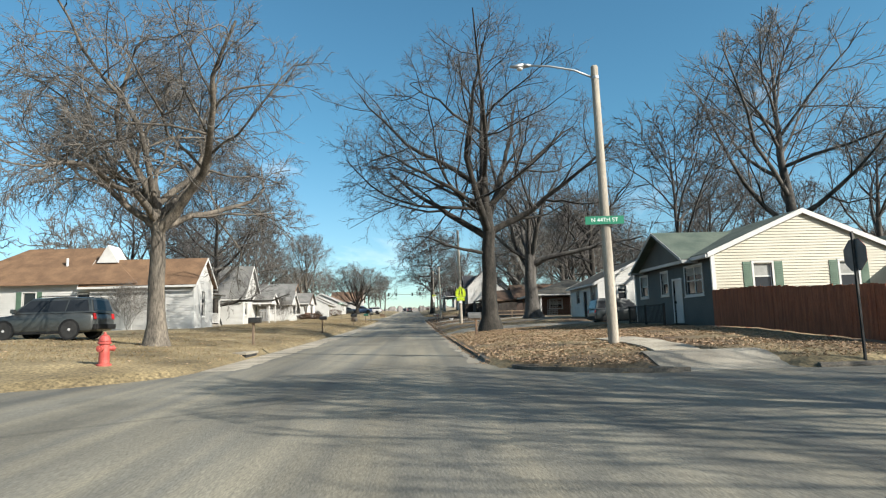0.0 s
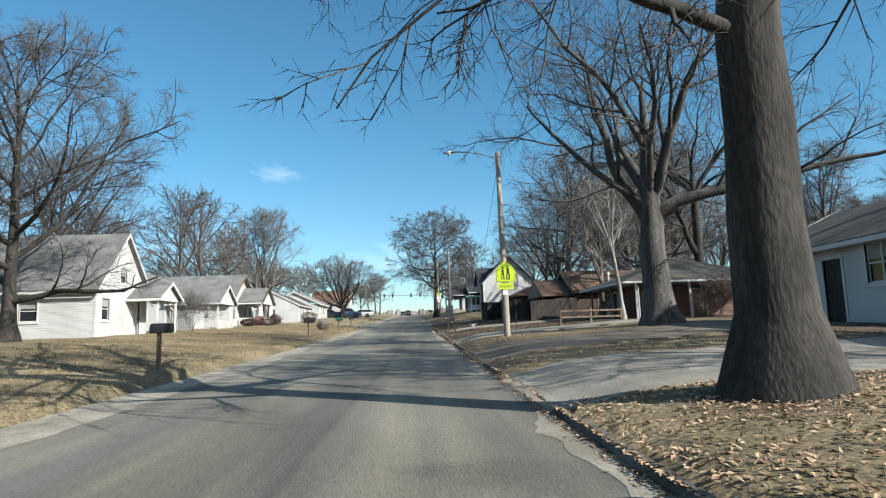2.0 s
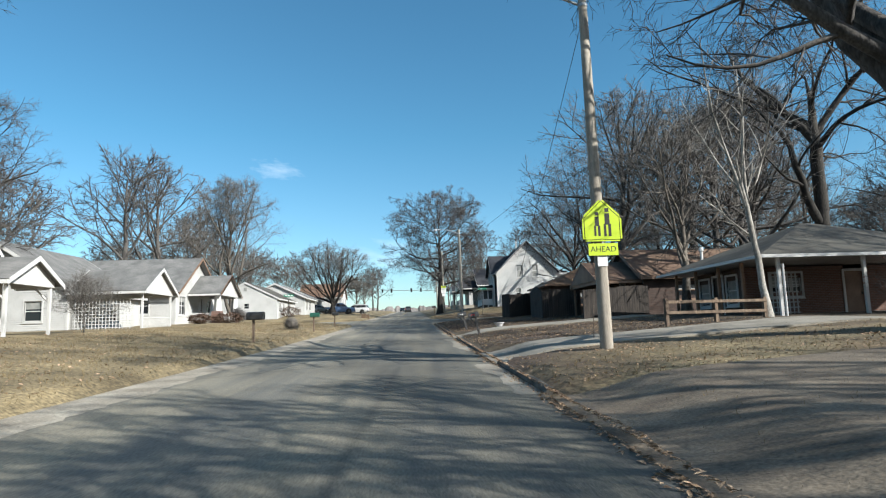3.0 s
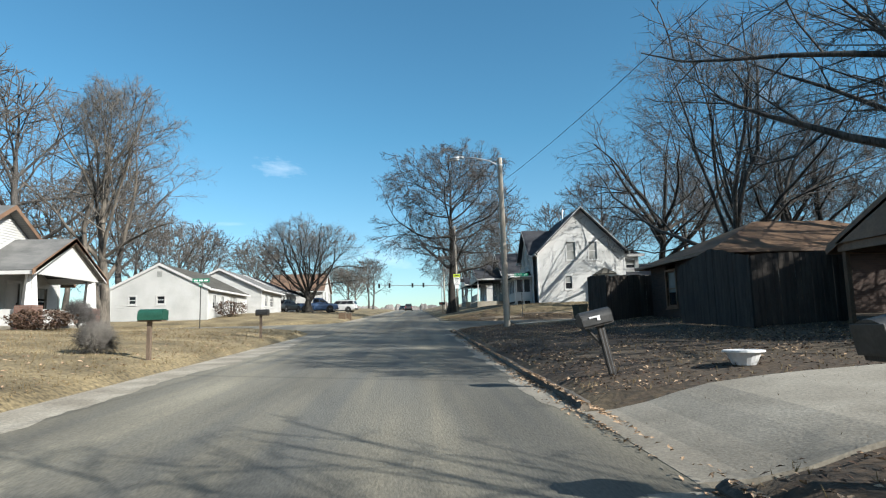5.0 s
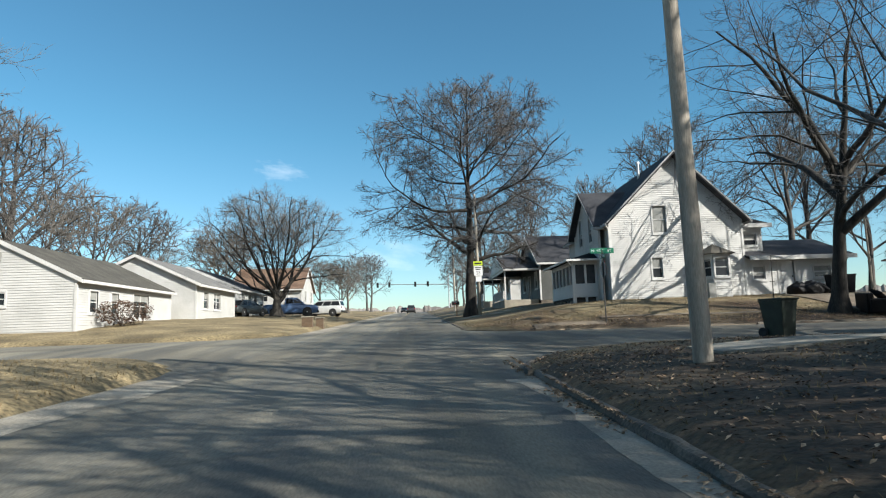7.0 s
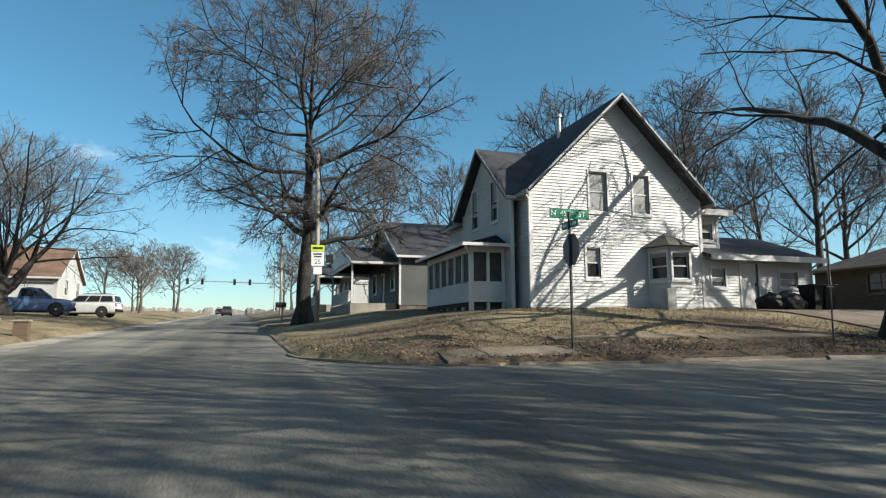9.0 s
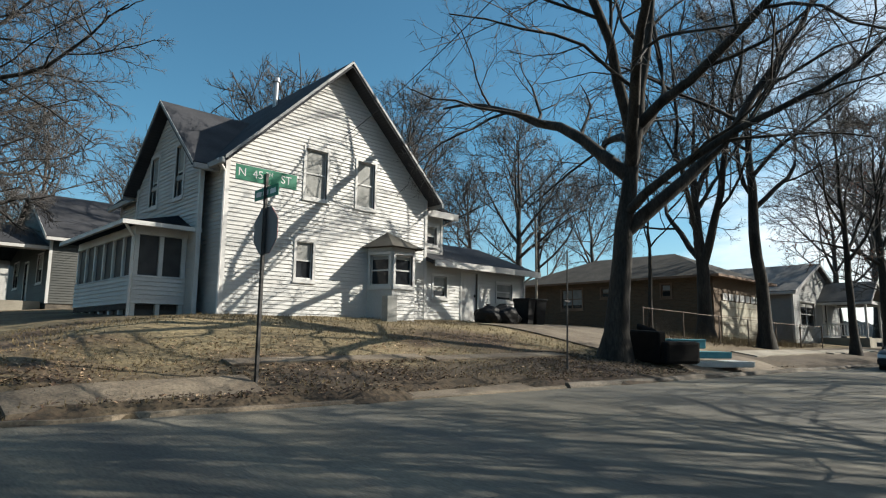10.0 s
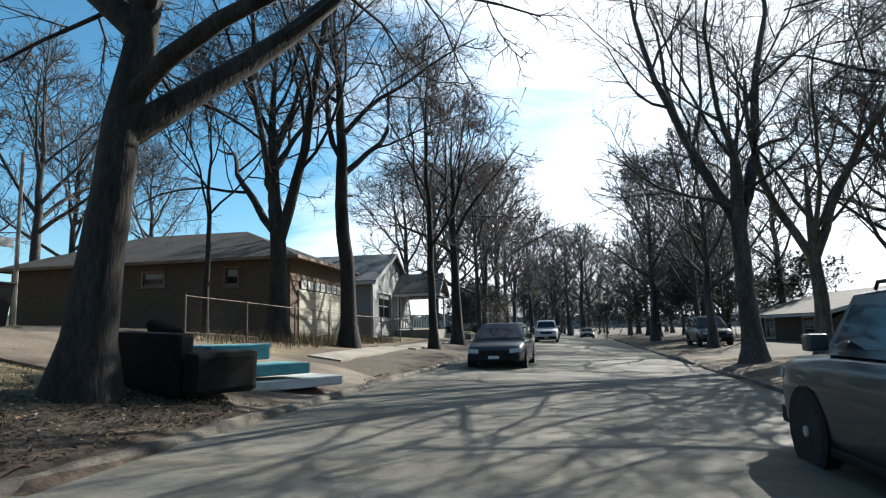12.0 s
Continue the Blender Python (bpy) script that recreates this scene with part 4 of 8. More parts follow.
stand(tree("wide bare tree with many stems from a short trunk", 14, 12.4, 0.5, 1.2, (25, 78), 18, (7, 6, 7, 4), 0.3, 0.05, 0.0, 8.2, 0.4, BARK, TWIG_TAN, thick=1.0), -13.6, 150.0)
stand(tree("spreading bare tree beside a white house", 19, 15.6, 0.38, 2.0, (45, 88), 20, (7, 7, 7, 4), 0.85, 0.07, 0.02, 7.4, 1.2, BARK, TWIG), -18.6, 59.3)
stand(tree("large domed bare tree behind the white bungalows", 67, 14.8, 0.42, 3.0, (40, 88), 22, (7, 7, 7, 4), 0.85, 0.07, 0.0, 7.2, 2.4, BARK, TWIG, thick=0.9), -27.5, 79.0)
stand(tree("tall slim bare tree with twin stems by the side street", 29, 15.6, 0.34, 3.0, (18, 50), 13, (7, 6, 6, 4), 0.75, 0.08, 0.0, 4.9, 3.6, BARK_PALE, TWIG_TAN, stems=((1.0, 200, 12, 12.5, 0.2), (4.6, -10, 66, 5.6, 0.12)), thick=0.9), -18.3, 107.7)
stand(tree("young bare tree with a slim pale forked trunk", 31, 11.0, 0.13, 3.8, (20, 45), 4, (5, 4, 4, 0), 0.3, 0.08, 0.0, 2.4, 3.4, BARK_BIRCH, TWIG_TAN, lean=(-0.085, 0.0), stems=((3.75, 180, 10, 6.8, 0.075), (3.8, 0, 4, 6.6, 0.075), (2.9, 182, 48, 2.6, 0.045), (4.4, 10, 40, 2.4, 0.04)), thick=0.7), 12.6, 66.1)
stand(tree("old bare tree with a heavy leaning limb behind the brick house", 33, 20.5, 0.42, 9.6, (40, 75), 5, (7, 6, 6, 3), 0.35, 0.04, 0.03, 10.5, 5.2, BARK, TWIG, wobble=0.17, stems=((4.6, 184, 50, 9.0, 0.27), (9.3, 180, 48, 8.0, 0.19), (9.6, 10, 28, 9.0, 0.21), (10.0, 175, 55, 7.0, 0.14), (8.8, 90, 58, 8.0, 0.16), (9.0, 270, 60, 8.0, 0.16), (9.6, 200, 20, 9.0, 0.2)), thick=0.95), 22.9, 77.5)
stand(tree("bare tree with many upright stems behind the brown-roofed house", 41, 17.2, 0.4, 1.5, (15, 58), 16, (7, 6, 6, 4), 0.4, 0.06, 0.0, 8.4, 2.0, BARK_MID, TWIG_TAN, thick=0.62), 17.5, 103.0, 75)
stand(tree("slim bare tree behind a chain-link fence", 43, 11.0, 0.11, 3.5, (30, 60), 7, (6, 5, 6, 4), 0.6, 0.06, 0.03, 4.2, 2.6, BARK, TWIG, (-0.03, 0), thick=0.9), 31.0, 122.5)
stand(tree("bare tree with a forked dark trunk by the brick building", 47, 15.5, 0.34, 3.4, (30, 60), 8, (6, 6, 6, 4), 0.6, 0.06, 0.03, 6.2, 3.4, BARK, TWIG, stems=((3.3, 60, 22, 10.0, 0.22), (3.2, 240, 24, 10.0, 0.22)), thick=0.9), 31.0, 119.9)
stand(tree("tall bare tree beside a chain-link fence", 49, 17.0, 0.3, 6.0, (30, 62), 9, (7, 6, 6, 4), 0.7, 0.06, 0.03, 5.6, 5.0, BARK, TWIG, thick=0.9), 33.1, 118.1)
stand(tree("slim bare verge tree behind the parked sedan", 53, 14.5, 0.2, 4.0, (25, 55), 11, (6, 5, 6, 4), 0.8, 0.07, 0.02, 4.4, 3.6, BARK, TWIG, thick=0.9), 38.2, 115.85)
# paler bark and twigs stand in for the glare over this tree
stand(tree("tall bare street tree with a trunk forked in two", 59, 18.0, 0.36, 4.7, (25, 58), 6, (6, 6, 6, 4), 0.3, 0.08, 0.0, 5.6, 4.0, BARK_MID, TWIG_TAN, stems=((4.5, 92, 22, 12.0, 0.22), (4.6, 270, 7, 12.5, 0.25), (5.4, 95, 74, 5.5, 0.09), (6.0, 265, 70, 4.5, 0.08)), thick=0.8), 34.5, 104.0)
stand(tree("pale bare tree with a crooked forked trunk", 61, 16.0, 0.3, 3.6, (25, 60), 5, (6, 6, 6, 4), 0.3, 0.07, 0.0, 5.4, 4.2, BARK_PALE, TWIG_TAN, stems=((3.5, 90, 31, 10.5, 0.19), (3.6, 270, 17, 11.0, 0.2), (4.4, 272, 62, 5.0, 0.08)), thick=0.8), 36.6, 100.8)

# woods and garden trees further off: height, girth, fork, spread, limbs, leader, radius, foot of the crown, twigs
SHAPES = (
    (14.0, 0.3, 3.6, (40, 82), 14, 0.8, 5.4, 2.8, TWIG), (11.5, 0.27, 2.2, (38, 78), 14, 0.6, 5.2, 1.4, TWIG_TAN),
    (17.0, 0.34, 5.0, (30, 70), 14, 0.8, 5.6, 3.8, TWIG), (10.0, 0.2, 1.6, (35, 75), 12, 0.6, 4.6, 1.0, TWIG_TAN), (13.5, 0.24, 2.6, (28, 66), 13, 0.7, 4.8, 2.2, TWIG), (16.5, 0.4, 4.5, (40, 85), 18, 0.85, 6.8, 3.4, TWIG_TAN), (17.0, 0.42, 3.5, (35, 88), 20, 0.85, 7.4, 2.4, TWIG_TAN))
grown = lambda i, counts, thick: tree("bare winter tree in a back garden", 100 + i, *SHAPES[i][:5], counts, SHAPES[i][5], 0.07, 0.0, *SHAPES[i][6:8], BARK_PALE if i == 1 else BARK_MID, SHAPES[i][8], ratio=(0.6, 0.6, 0.7, 0.5), thick=thick)
KINDS = [grown(i, (7, 6, 7, 0), 1.15) for i in range(7)]
SPARSE = grown(5, (6, 5, 4, 0), 1.0)   # lets the low sun through
FAR = [grown(i, (5, 5, 6, 0), 1.8) for i in range(6)]
SPOTS = [(15.4, 88.4, 5), (16.4, 36.8, 4), (70, 96.5, 3), (76, 95, 1), (83, 95.5, 3), (63, 97, 3), (96, 94, 1), (110, 92, 1), (88, 92, 1), (120, 96, 1), (140, 99, 1), (146, 104, 1), (150, 97, 1), (144, 111, 1), (152, 106, 0), (134, 112, 3), (138, 106, 3), (126, 99, 3), (-12, 196, 1), (-18, 204, 1), (-11, 236, 0), (-16, 222, 1), (9, 230, 1), (12, 250, 0), (-14, 262, 0), (23.2, 36.4, 5), (22.6, 93.0, 5), (22.2, 88.5, 6), (27.0, 93.5, 5), (12.5, 157, 0), (21, 163, 2), (8.4, 172, 0), (10, 196, 0), (-29, 116, 5), (-29, 123, 1), (-26, 131, 3), (-33, 141, 5), (-38, 128, 0), (-28, 153, 0), (-30, 160, 1), (-27, 178, 1), (29.5, 96, 2), (62.5, 92.5, 2), (72, 94, 0), (84, 92, 2), (108, 110, 4), (44, 141, 2), (50, 143, 0), (36, 145, 2), (32, 40, 0), (38, 28, 2), (30, 60, 0), (40, 70, 2), (44, 92, 2), (36, 55, 4), (14.9, 77.8, 1), (21.6, 82.5, 6),
         (-28, 63, 0), (-30, 72, 2), (-29, 82, 4), (-31.5, 92, 1), (-33, 95, 0), (-28, 106, 2), (-34, 116, 1), (-30, 130, 4), (-27, 142, 1), (-35, 150, 0), (-24, 165, 1), (-40, 42, 2), (-42, 52, 0), (-26, 34, 1), (-34, 28, 3), (-30, 56, 1),
         (-15, 210, 3), (16, 176, 1), (13, 188, 4), (26, 160, 0), (16, 212, 1), (28, 148, 4), (32, 141, 2), (40, 143, 0), (54, 140, 2), (30, 30, 4), (22, 141, 0),
         (51, 115, 4), (59, 115.4, 0), (66, 114.8, 2), (74, 114.2, 0), (84, 114, 0), (92, 112, 2), (98, 113, 1), (106, 109, 0), (112, 104, 5), (120, 108, 5), (128, 102, 5), (47, 102, 0), (58, 100, 4), (66.5, 101.5, 2), (78, 99, 0), (90, 98, 2), (98, 99, 0), (104, 97, 5), (22, -3, 5), (31, -5, 5), (70, 121, 2), (62, 122, 0), (80, 120, 5), (44, 94, 0), (118, 106, 2), (134, 103, 1)]
rs = random.Random(3)
for n, (x, y, k) in enumerate(SPOTS):
    m = pose(x, y, ground_height(x, y) - 0.05, 0, 0, rs.uniform(0, 360)) @ Matrix.Scale(rs.uniform(0.85, 1.15), 4)
    src = SPARSE if 14 < x < 31 and 91 < y < 100 and k != 2 else (FAR if x > 62 or y > 150 or x < -24 else KINDS)[k]
    if not src.get("placed"):
        src["placed"] = 1
        src.matrix_world = m
    else:
        copy_thing(src, m).scale = m.to_scale()
for src in KINDS + FAR + [SPARSE]:
    if src.get("placed"):
        del src["placed"]
    else:
        for o in (*src.children, src):
            bpy.data.objects.remove(o)


# ---- houses ----
def wall_boards(origin, along, out, length, z0, z1, openings, gable=None, course=0.125, thick=0.12, lap=0.03):
    """Boards of a wall, each a closed piece: rows of eight corners. gable: (apex u, apex z)."""
    def reach(z):
        if gable is None or z <= z1:
            return 0.0, length
        au, az = gable
        k = min(1.0, (z - z1) / (az - z1))
        return au * k, length - (length - au) * k
    top = gable[1] if gable else z1
    rows = []
    z = z0
    while z < top - 0.02:
        zt = min(z + course, top - 0.005)
        mid = (z + zt) / 2
        (a0, b0), (a1, b1) = reach(z), reach(zt)
        cuts = sorted((u0, u1) for u0, u1, w0, w1 in openings if w0 < mid < w1)
        spans, left, lefttop = [], a0, a1
        for u0, u1 in cuts:
            if u0 > left:
                spans.append((left, u0, max(lefttop, left), u0))
            left = lefttop = u1
        if b0 > left:
            spans.append((left, b0, max(lefttop, left), b1))
        for ua, ub, uc, ud in spans:
            if ub - ua < 0.02:
                continue
            pts = []
            for uu, zz, oo in ((ua, z, lap), (ub, z, lap), (ub, z, -thick), (ua, z, -thick), (uc, zt, 0.002), (ud, zt, 0.002), (ud, zt, -thick), (uc, zt, -thick)):
                pts.append(origin + along * uu + out * oo + Vector((0, 0, zz)))
            rows.append(pts)
        z = zt
    return rows


HEX = ((3, 2, 1, 0), (4, 5, 6, 7), (0, 1, 5, 4), (1, 2, 6, 5), (2, 3, 7, 6), (3, 0, 4, 7))


def board_mesh(rows, bm=None):
    bm = bm or bmesh.new()
    for pts in rows:
        v = [bm.verts.new(p) for p in pts]
        for f in HEX:
            bm.faces.new([v[i] for i in f])
    return bm


def frame_box(bm, o, a, n, u0, u1, z0, z1, d0, d1):
    """A box on a wall: u along it, z up, d out of it."""
    pts = [o + a * u + n * d + Vector((0, 0, z)) for u, d, z in ((u0, d1, z0), (u1, d1, z0), (u1, d0, z0), (u0, d0, z0), (u0, d1, z1), (u1, d1, z1), (u1, d0, z1), (u0, d0, z1))]
    board_mesh([pts], bm)


def window(parent, o, a, n, u0, u1, z0, z1, trim=None, blind=0.5, sashes=2, shutters=None, lites=1):
    """A sash window set in a wall."""
    trim = trim or TRIM
    c = 0.09
    bm = bmesh.new()
    for b in ((u0 - c, u0, z0 - c, z1 + c), (u1, u1 + c, z0 - c, z1 + c), (u0, u1, z1, z1 + c), (u0, u1, z0 - c, z0)):
        frame_box(bm, o, a, n, *b, -0.1, 0.045)
    frame_box(bm, o, a, n, u0 - c - 0.03, u1 + c + 0.03, z0 - c - 0.04, z0 - c, -0.02, 0.075)
    w = part("window", bm, trim, parent)
    bm = bmesh.new()
    frame_box(bm, o, a, n, u0 + 0.002, u1 - 0.002, z0 + 0.002, z1 - 0.002, -0.075, -0.065)
    p = part("pane", bm, GLASS, w)
    p.visible_shadow = False
    bm = bmesh.new()
    for i in range(1, sashes):
        zm = z0 + (z1 - z0) * i / sashes
        frame_box(bm, o, a, n, u0, u1, zm - 0.025, zm + 0.025, -0.062, -0.035)
    for i in range(1, lites):
        um = u0 + (u1 - u0) * i / lites
        frame_box(bm, o, a, n, um - 0.03, um + 0.03, z0, z1, -0.062, -0.03)
    for b in ((u0, u0 + 0.04, z0, z1), (u1 - 0.04, u1, z0, z1), (u0 + 0.04, u1 - 0.04, z1 - 0.04, z1), (u0 + 0.04, u1 - 0.04, z0, z0 + 0.05)):
        frame_box(bm, o, a, n, *b, -0.063, -0.04)
    part("sash", bm, trim, w)
    if blind:
        bm = bmesh.new()
        zz = z1 - (z1 - z0) * blind
        frame_box(bm, o, a, n, u0 + 0.05, u1 - 0.05, zz, z1 - 0.04, -0.0645, -0.0625)
        part("blind", bm, BLIND, w)
    if shutters:
        for s0, s1 in ((u0 - c - 0.38, u0 - c - 0.02), (u1 + c + 0.02, u1 + c + 0.38)):
            bm = bmesh.new()
            frame_box(bm, o, a, n, s0, s1, z0 - 0.05, z1 + 0.05, 0.018, 0.045)
            panel = part("shutter", bm, shutters, parent)
            for i in range(14):
                zz = z0 + (z1 - z0) * (i + 0.2) / 14
                bm = bmesh.new()
                frame_box(bm, o, a, n, s0 + 0.05, s1 - 0.05, zz, zz + 0.03, 0.045, 0.058)
                part("slat", bm, shutters, panel)
    return w


def door(parent, o, a, n, u0, u1, z0, z1, leaf=None):
    bm = bmesh.new()
    c = 0.1
    for b in ((u0 - c, u0, z0, z1 + c), (u1, u1 + c, z0, z1 + c), (u0, u1, z1, z1 + c)):
        frame_box(bm, o, a, n, *b, -0.1, 0.045)
    d = part("door", bm, TRIM, parent)
    bm = bmesh.new()
    frame_box(bm, o, a, n, u0, u1, z0, z1, -0.09, -0.05)
    for zz0, zz1 in ((0.12, 0.45), (0.55, 0.92)):
        h = z1 - z0
        frame_box(bm, o, a, n, u0 + 0.14, u1 - 0.14, z0 + h * zz0, z0 + h * zz1, -0.05, -0.04)
    part("leaf", bm, leaf or TRIM, d)
    bm = bmesh.new()
    frame_box(bm, o, a, n, u1 - 0.12, u1 - 0.07, z0 + 0.95, z0 + 1.06, -0.05, -0.0)
    part("handle", bm, DARK_STEEL, d)
    return d


def slab(bm, a, b, c, d, t=0.14):
    """A roof plane through four corners, t thick downwards."""
    n = (b - a).cross(d - a).normalized()
    if n.z < 0:
        n = -n
    pts = [p - n * t for p in (a, b, c, d)] + [a, b, c, d]
    board_mesh([pts], bm)


def gable_roof(parent, x0, x1, y0, y1, eave, apex, axis, roof, trim, over=0.4, rake=0.3, thick=0.14, board=0.2):
    """Two roof planes, rake and eave boards. eave and apex: the wall's top and the gable's point."""
    if axis == "y":
        mid, half = (x0 + x1) / 2, (x1 - x0) / 2
        lo, hi = y0 - rake, y1 + rake
        to = lambda u, v, z: Vector((mid + u, v, z))
    else:
        mid, half = (y0 + y1) / 2, (y1 - y0) / 2
        lo, hi = x0 - rake, x1 + rake
        to = lambda u, v, z: Vector((v, mid + u, z))
    k = (apex - eave) / half
    low = eave - k * over
    up = thick + 0.02
    for s in (-1, 1):
        bm = bmesh.new()
        slab(bm, to(s * (half + over), lo, low + up), to(0, lo, apex + up), to(0, hi, apex + up), to(s * (half + over), hi, low + up), thick)
        bmesh.ops.recalc_face_normals(bm, faces=bm.faces[:])
        r = part("roof", bm, roof, parent)
        for v, w in ((lo - 0.03, lo - 0.004), (hi + 0.004, hi + 0.03)):
            bm = bmesh.new()
            c = [to(s * (half + over), v, low + up - board), to(s * (half + over), v, low + up + 0.015), to(0, v, apex + up + 0.015), to(0, v, apex + up - board)]
            e = [to(s * (half + over), w, low + up - board), to(s * (half + over), w, low + up + 0.015), to(0, w, apex + up + 0.015), to(0, w, apex + up - board)]
            board_mesh([c + e], bm)
            bmesh.ops.recalc_face_normals(bm, faces=bm.faces[:])
            part("rake_board", bm, trim, r)
        bm = bmesh.new()
        u0, u1 = half + over + 0.004, half + over + 0.09
        pts = [to(s * u, v, z) for u, v, z in ((u0, lo, low + up - 0.22), (u1, lo, low + up - 0.2), (u1, hi, low + up - 0.2), (u0, hi, low + up - 0.22), (u0, lo, low + up - 0.05), (u1, lo, low + up - 0.05), (u1, hi, low + up - 0.05), (u0, hi, low + up - 0.05))]
        board_mesh([pts], bm)
        bmesh.ops.recalc_face_normals(bm, faces=bm.faces[:])
        part("eave_gutter", bm, trim, r)


def hip_roof(parent, x0, x1, y0, y1, eave, apex, roof, trim, over=0.5, thick=0.12):
    x0, x1, y0, y1 = x0 - over, x1 + over, y0 - over, y1 + over
    bm = bmesh.new()
    if x1 - x0 > y1 - y0:
        h = (y1 - y0) / 2
        r0, r1 = Vector((x0 + h, (y0 + y1) / 2, apex)), Vector((x1 - h, (y0 + y1) / 2, apex))
    else:
        h = (x1 - x0) / 2
        r0, r1 = Vector(((x0 + x1) / 2, y0 + h, apex)), Vector(((x0 + x1) / 2, y1 - h, apex))
    c = [Vector((x, y, eave)) for x, y in ((x0, y0), (x1, y0), (x1, y1), (x0, y1))]
    v = [bm.verts.new(p) for p in c + [r0, r1]]
    if x1 - x0 > y1 - y0:
        for f in ((0, 1, 5, 4), (1, 2, 5), (2, 3, 4, 5), (3, 0, 4)):
            bm.faces.new([v[i] for i in f])
    else:
        for f in ((0, 1, 4), (1, 2, 5, 4), (2, 3, 5), (3, 0, 4, 5)):
            bm.faces.new([v[i] for i in f])
    bm.faces.new([v[i] for i in (3, 2, 1, 0)])
    bmesh.ops.recalc_face_normals(bm, faces=bm.faces[:])
    r = part("roof", bm, roof, parent)
    bm = boxed((x0 - 0.03, x1 + 0.03, y0 - 0.03, y0, eave - 0.1, eave + 0.02), (x0 - 0.03, x1 + 0.03, y1, y1 + 0.03, eave - 0.1, eave + 0.02),
               (x0 - 0.03, x0, y0, y1, eave - 0.1, eave + 0.02), (x1, x1 + 0.03, y0, y1, eave - 0.1, eave + 0.02))
    part("fascia", bm, trim, r)
    bm = boxed((x0, x1, y0, y1, eave - 0.05, eave - 0.004))
    part("soffit", bm, trim, r)


SIDES = {"S": (Vector((1, 0, 0)), Vector((0, -1, 0))), "N": (Vector((1, 0, 0)), Vector((0, 1, 0))), "W": (Vector((0, 1, 0)), Vector((-1, 0, 0))), "E": (Vector((0, 1, 0)), Vector((1, 0, 0)))}


def side_of(side, x0, x1, y0, y1):
    a, n = SIDES[side]
    o = {"S": Vector((x0, y0, 0)), "N": Vector((x0, y1, 0)), "W": Vector((x0, y0, 0)), "E": Vector((x1, y0, 0))}[side]
    return o, a, n, (x1 - x0 if side in "SN" else y1 - y0)


def shell(parent, x0, x1, y0, y1, base, eave, apex, axis, wall, windows=(), doors=(), pieces="", course=0.125, skip="", trim=None, brick=False, other=None):
    """Walls with their windows and doors. windows: (side, u0, u1, z0, z1, blind, shutters); heights from the base."""
    plain = wall
    for side in "SNWE":
        if side in skip:
            continue
        wall = (other or {}).get(side, plain)
        o, a, n, ln = side_of(side, x0, x1, y0, y1)
        if side in "WE":
            o, ln = o + a * 0.12, ln - 0.24
        shift = 0.12 if side in "WE" else 0.0
        holes = [(w[1] - shift, w[2] - shift, base + w[3], base + w[4]) for w in windows if w[0] == side] + [(d[1] - shift, d[2] - shift, base + d[3], base + d[4]) for d in doors if d[0] == side]
        peak = None
        if apex and ((axis == "y" and side in "SN") or (axis == "x" and side in "WE")):
            peak = (ln / 2, apex)
        seen = not brick and (side in pieces or (y0 < 165 and side in ("SW" if x0 > 0 else "SE")))
        rows = wall_boards(o, a, n, ln, base, eave, holes, peak, course if seen else 0.6, 0.12, 0.03 if seen else 0.002)
        if seen:
            w = part("wall", board_mesh([[o + a * u + n * d + Vector((0, 0, z)) for u, d, z in ((0.02, -0.122, base), (ln - 0.02, -0.122, base), (ln - 0.02, -0.14, base), (0.02, -0.14, base), (0.02, -0.122, base + 0.3), (ln - 0.02, -0.122, base + 0.3), (ln - 0.02, -0.14, base + 0.3), (0.02, -0.14, base + 0.3))]]), wall, parent)
            for r in rows:
                bm = board_mesh([r])
                bmesh.ops.recalc_face_normals(bm, faces=bm.faces[:])
                part("siding_board", bm, wall, w)
        else:
            bm = board_mesh(rows)
            bmesh.ops.remove_doubles(bm, verts=bm.verts[:], dist=0.005)
            bmesh.ops.recalc_face_normals(bm, faces=bm.faces[:])
            part("wall", bm, wall, parent)
        for w in windows:
            if w[0] == side:
                window(parent, o, a, n, w[1] - shift, w[2] - shift, base + w[3], base + w[4], trim, w[5] if len(w) > 5 else 0.5, 2, w[6] if len(w) > 6 else None, w[7] if len(w) > 7 else 1)
        for d in doors:
            if d[0] == side:
                door(parent, o, a, n, d[1] - shift, d[2] - shift, base + d[3], base + d[4], d[5] if len(d) > 5 else None)
    part("foundation", boxed((x0 + 0.02, x1 - 0.02, y0 + 0.02, y1 - 0.02, base - 1.2, base - 0.003)), KERB, parent)
    if not brick:
        for cx, cy, sx, sy_ in ((x0, y0, -1, -1), (x1, y0, 1, -1), (x0, y1, -1, 1), (x1, y1, 1, 1)):
            bm = bmesh.new()
            ring = [(0.04, 0.04), (-0.09, 0.04), (-0.09, 0.004), (0.004, 0.004), (0.004, -0.09), (0.04, -0.09)]
            lo = [bm.verts.new((cx + sx * p, cy + sy_ * q, base)) for p, q in ring]
            hi = [bm.verts.new((cx + sx * p, cy + sy_ * q, eave)) for p, q in ring]
            for i in range(6):
                bm.faces.new((lo[i], lo[(i + 1) % 6], hi[(i + 1) % 6], hi[i]))
            bm.faces.new(lo[::-1])
            bm.faces.new(hi)
            bmesh.ops.recalc_face_normals(bm, faces=bm.faces[:])
            part("corner_board", bm, trim or TRIM, parent)


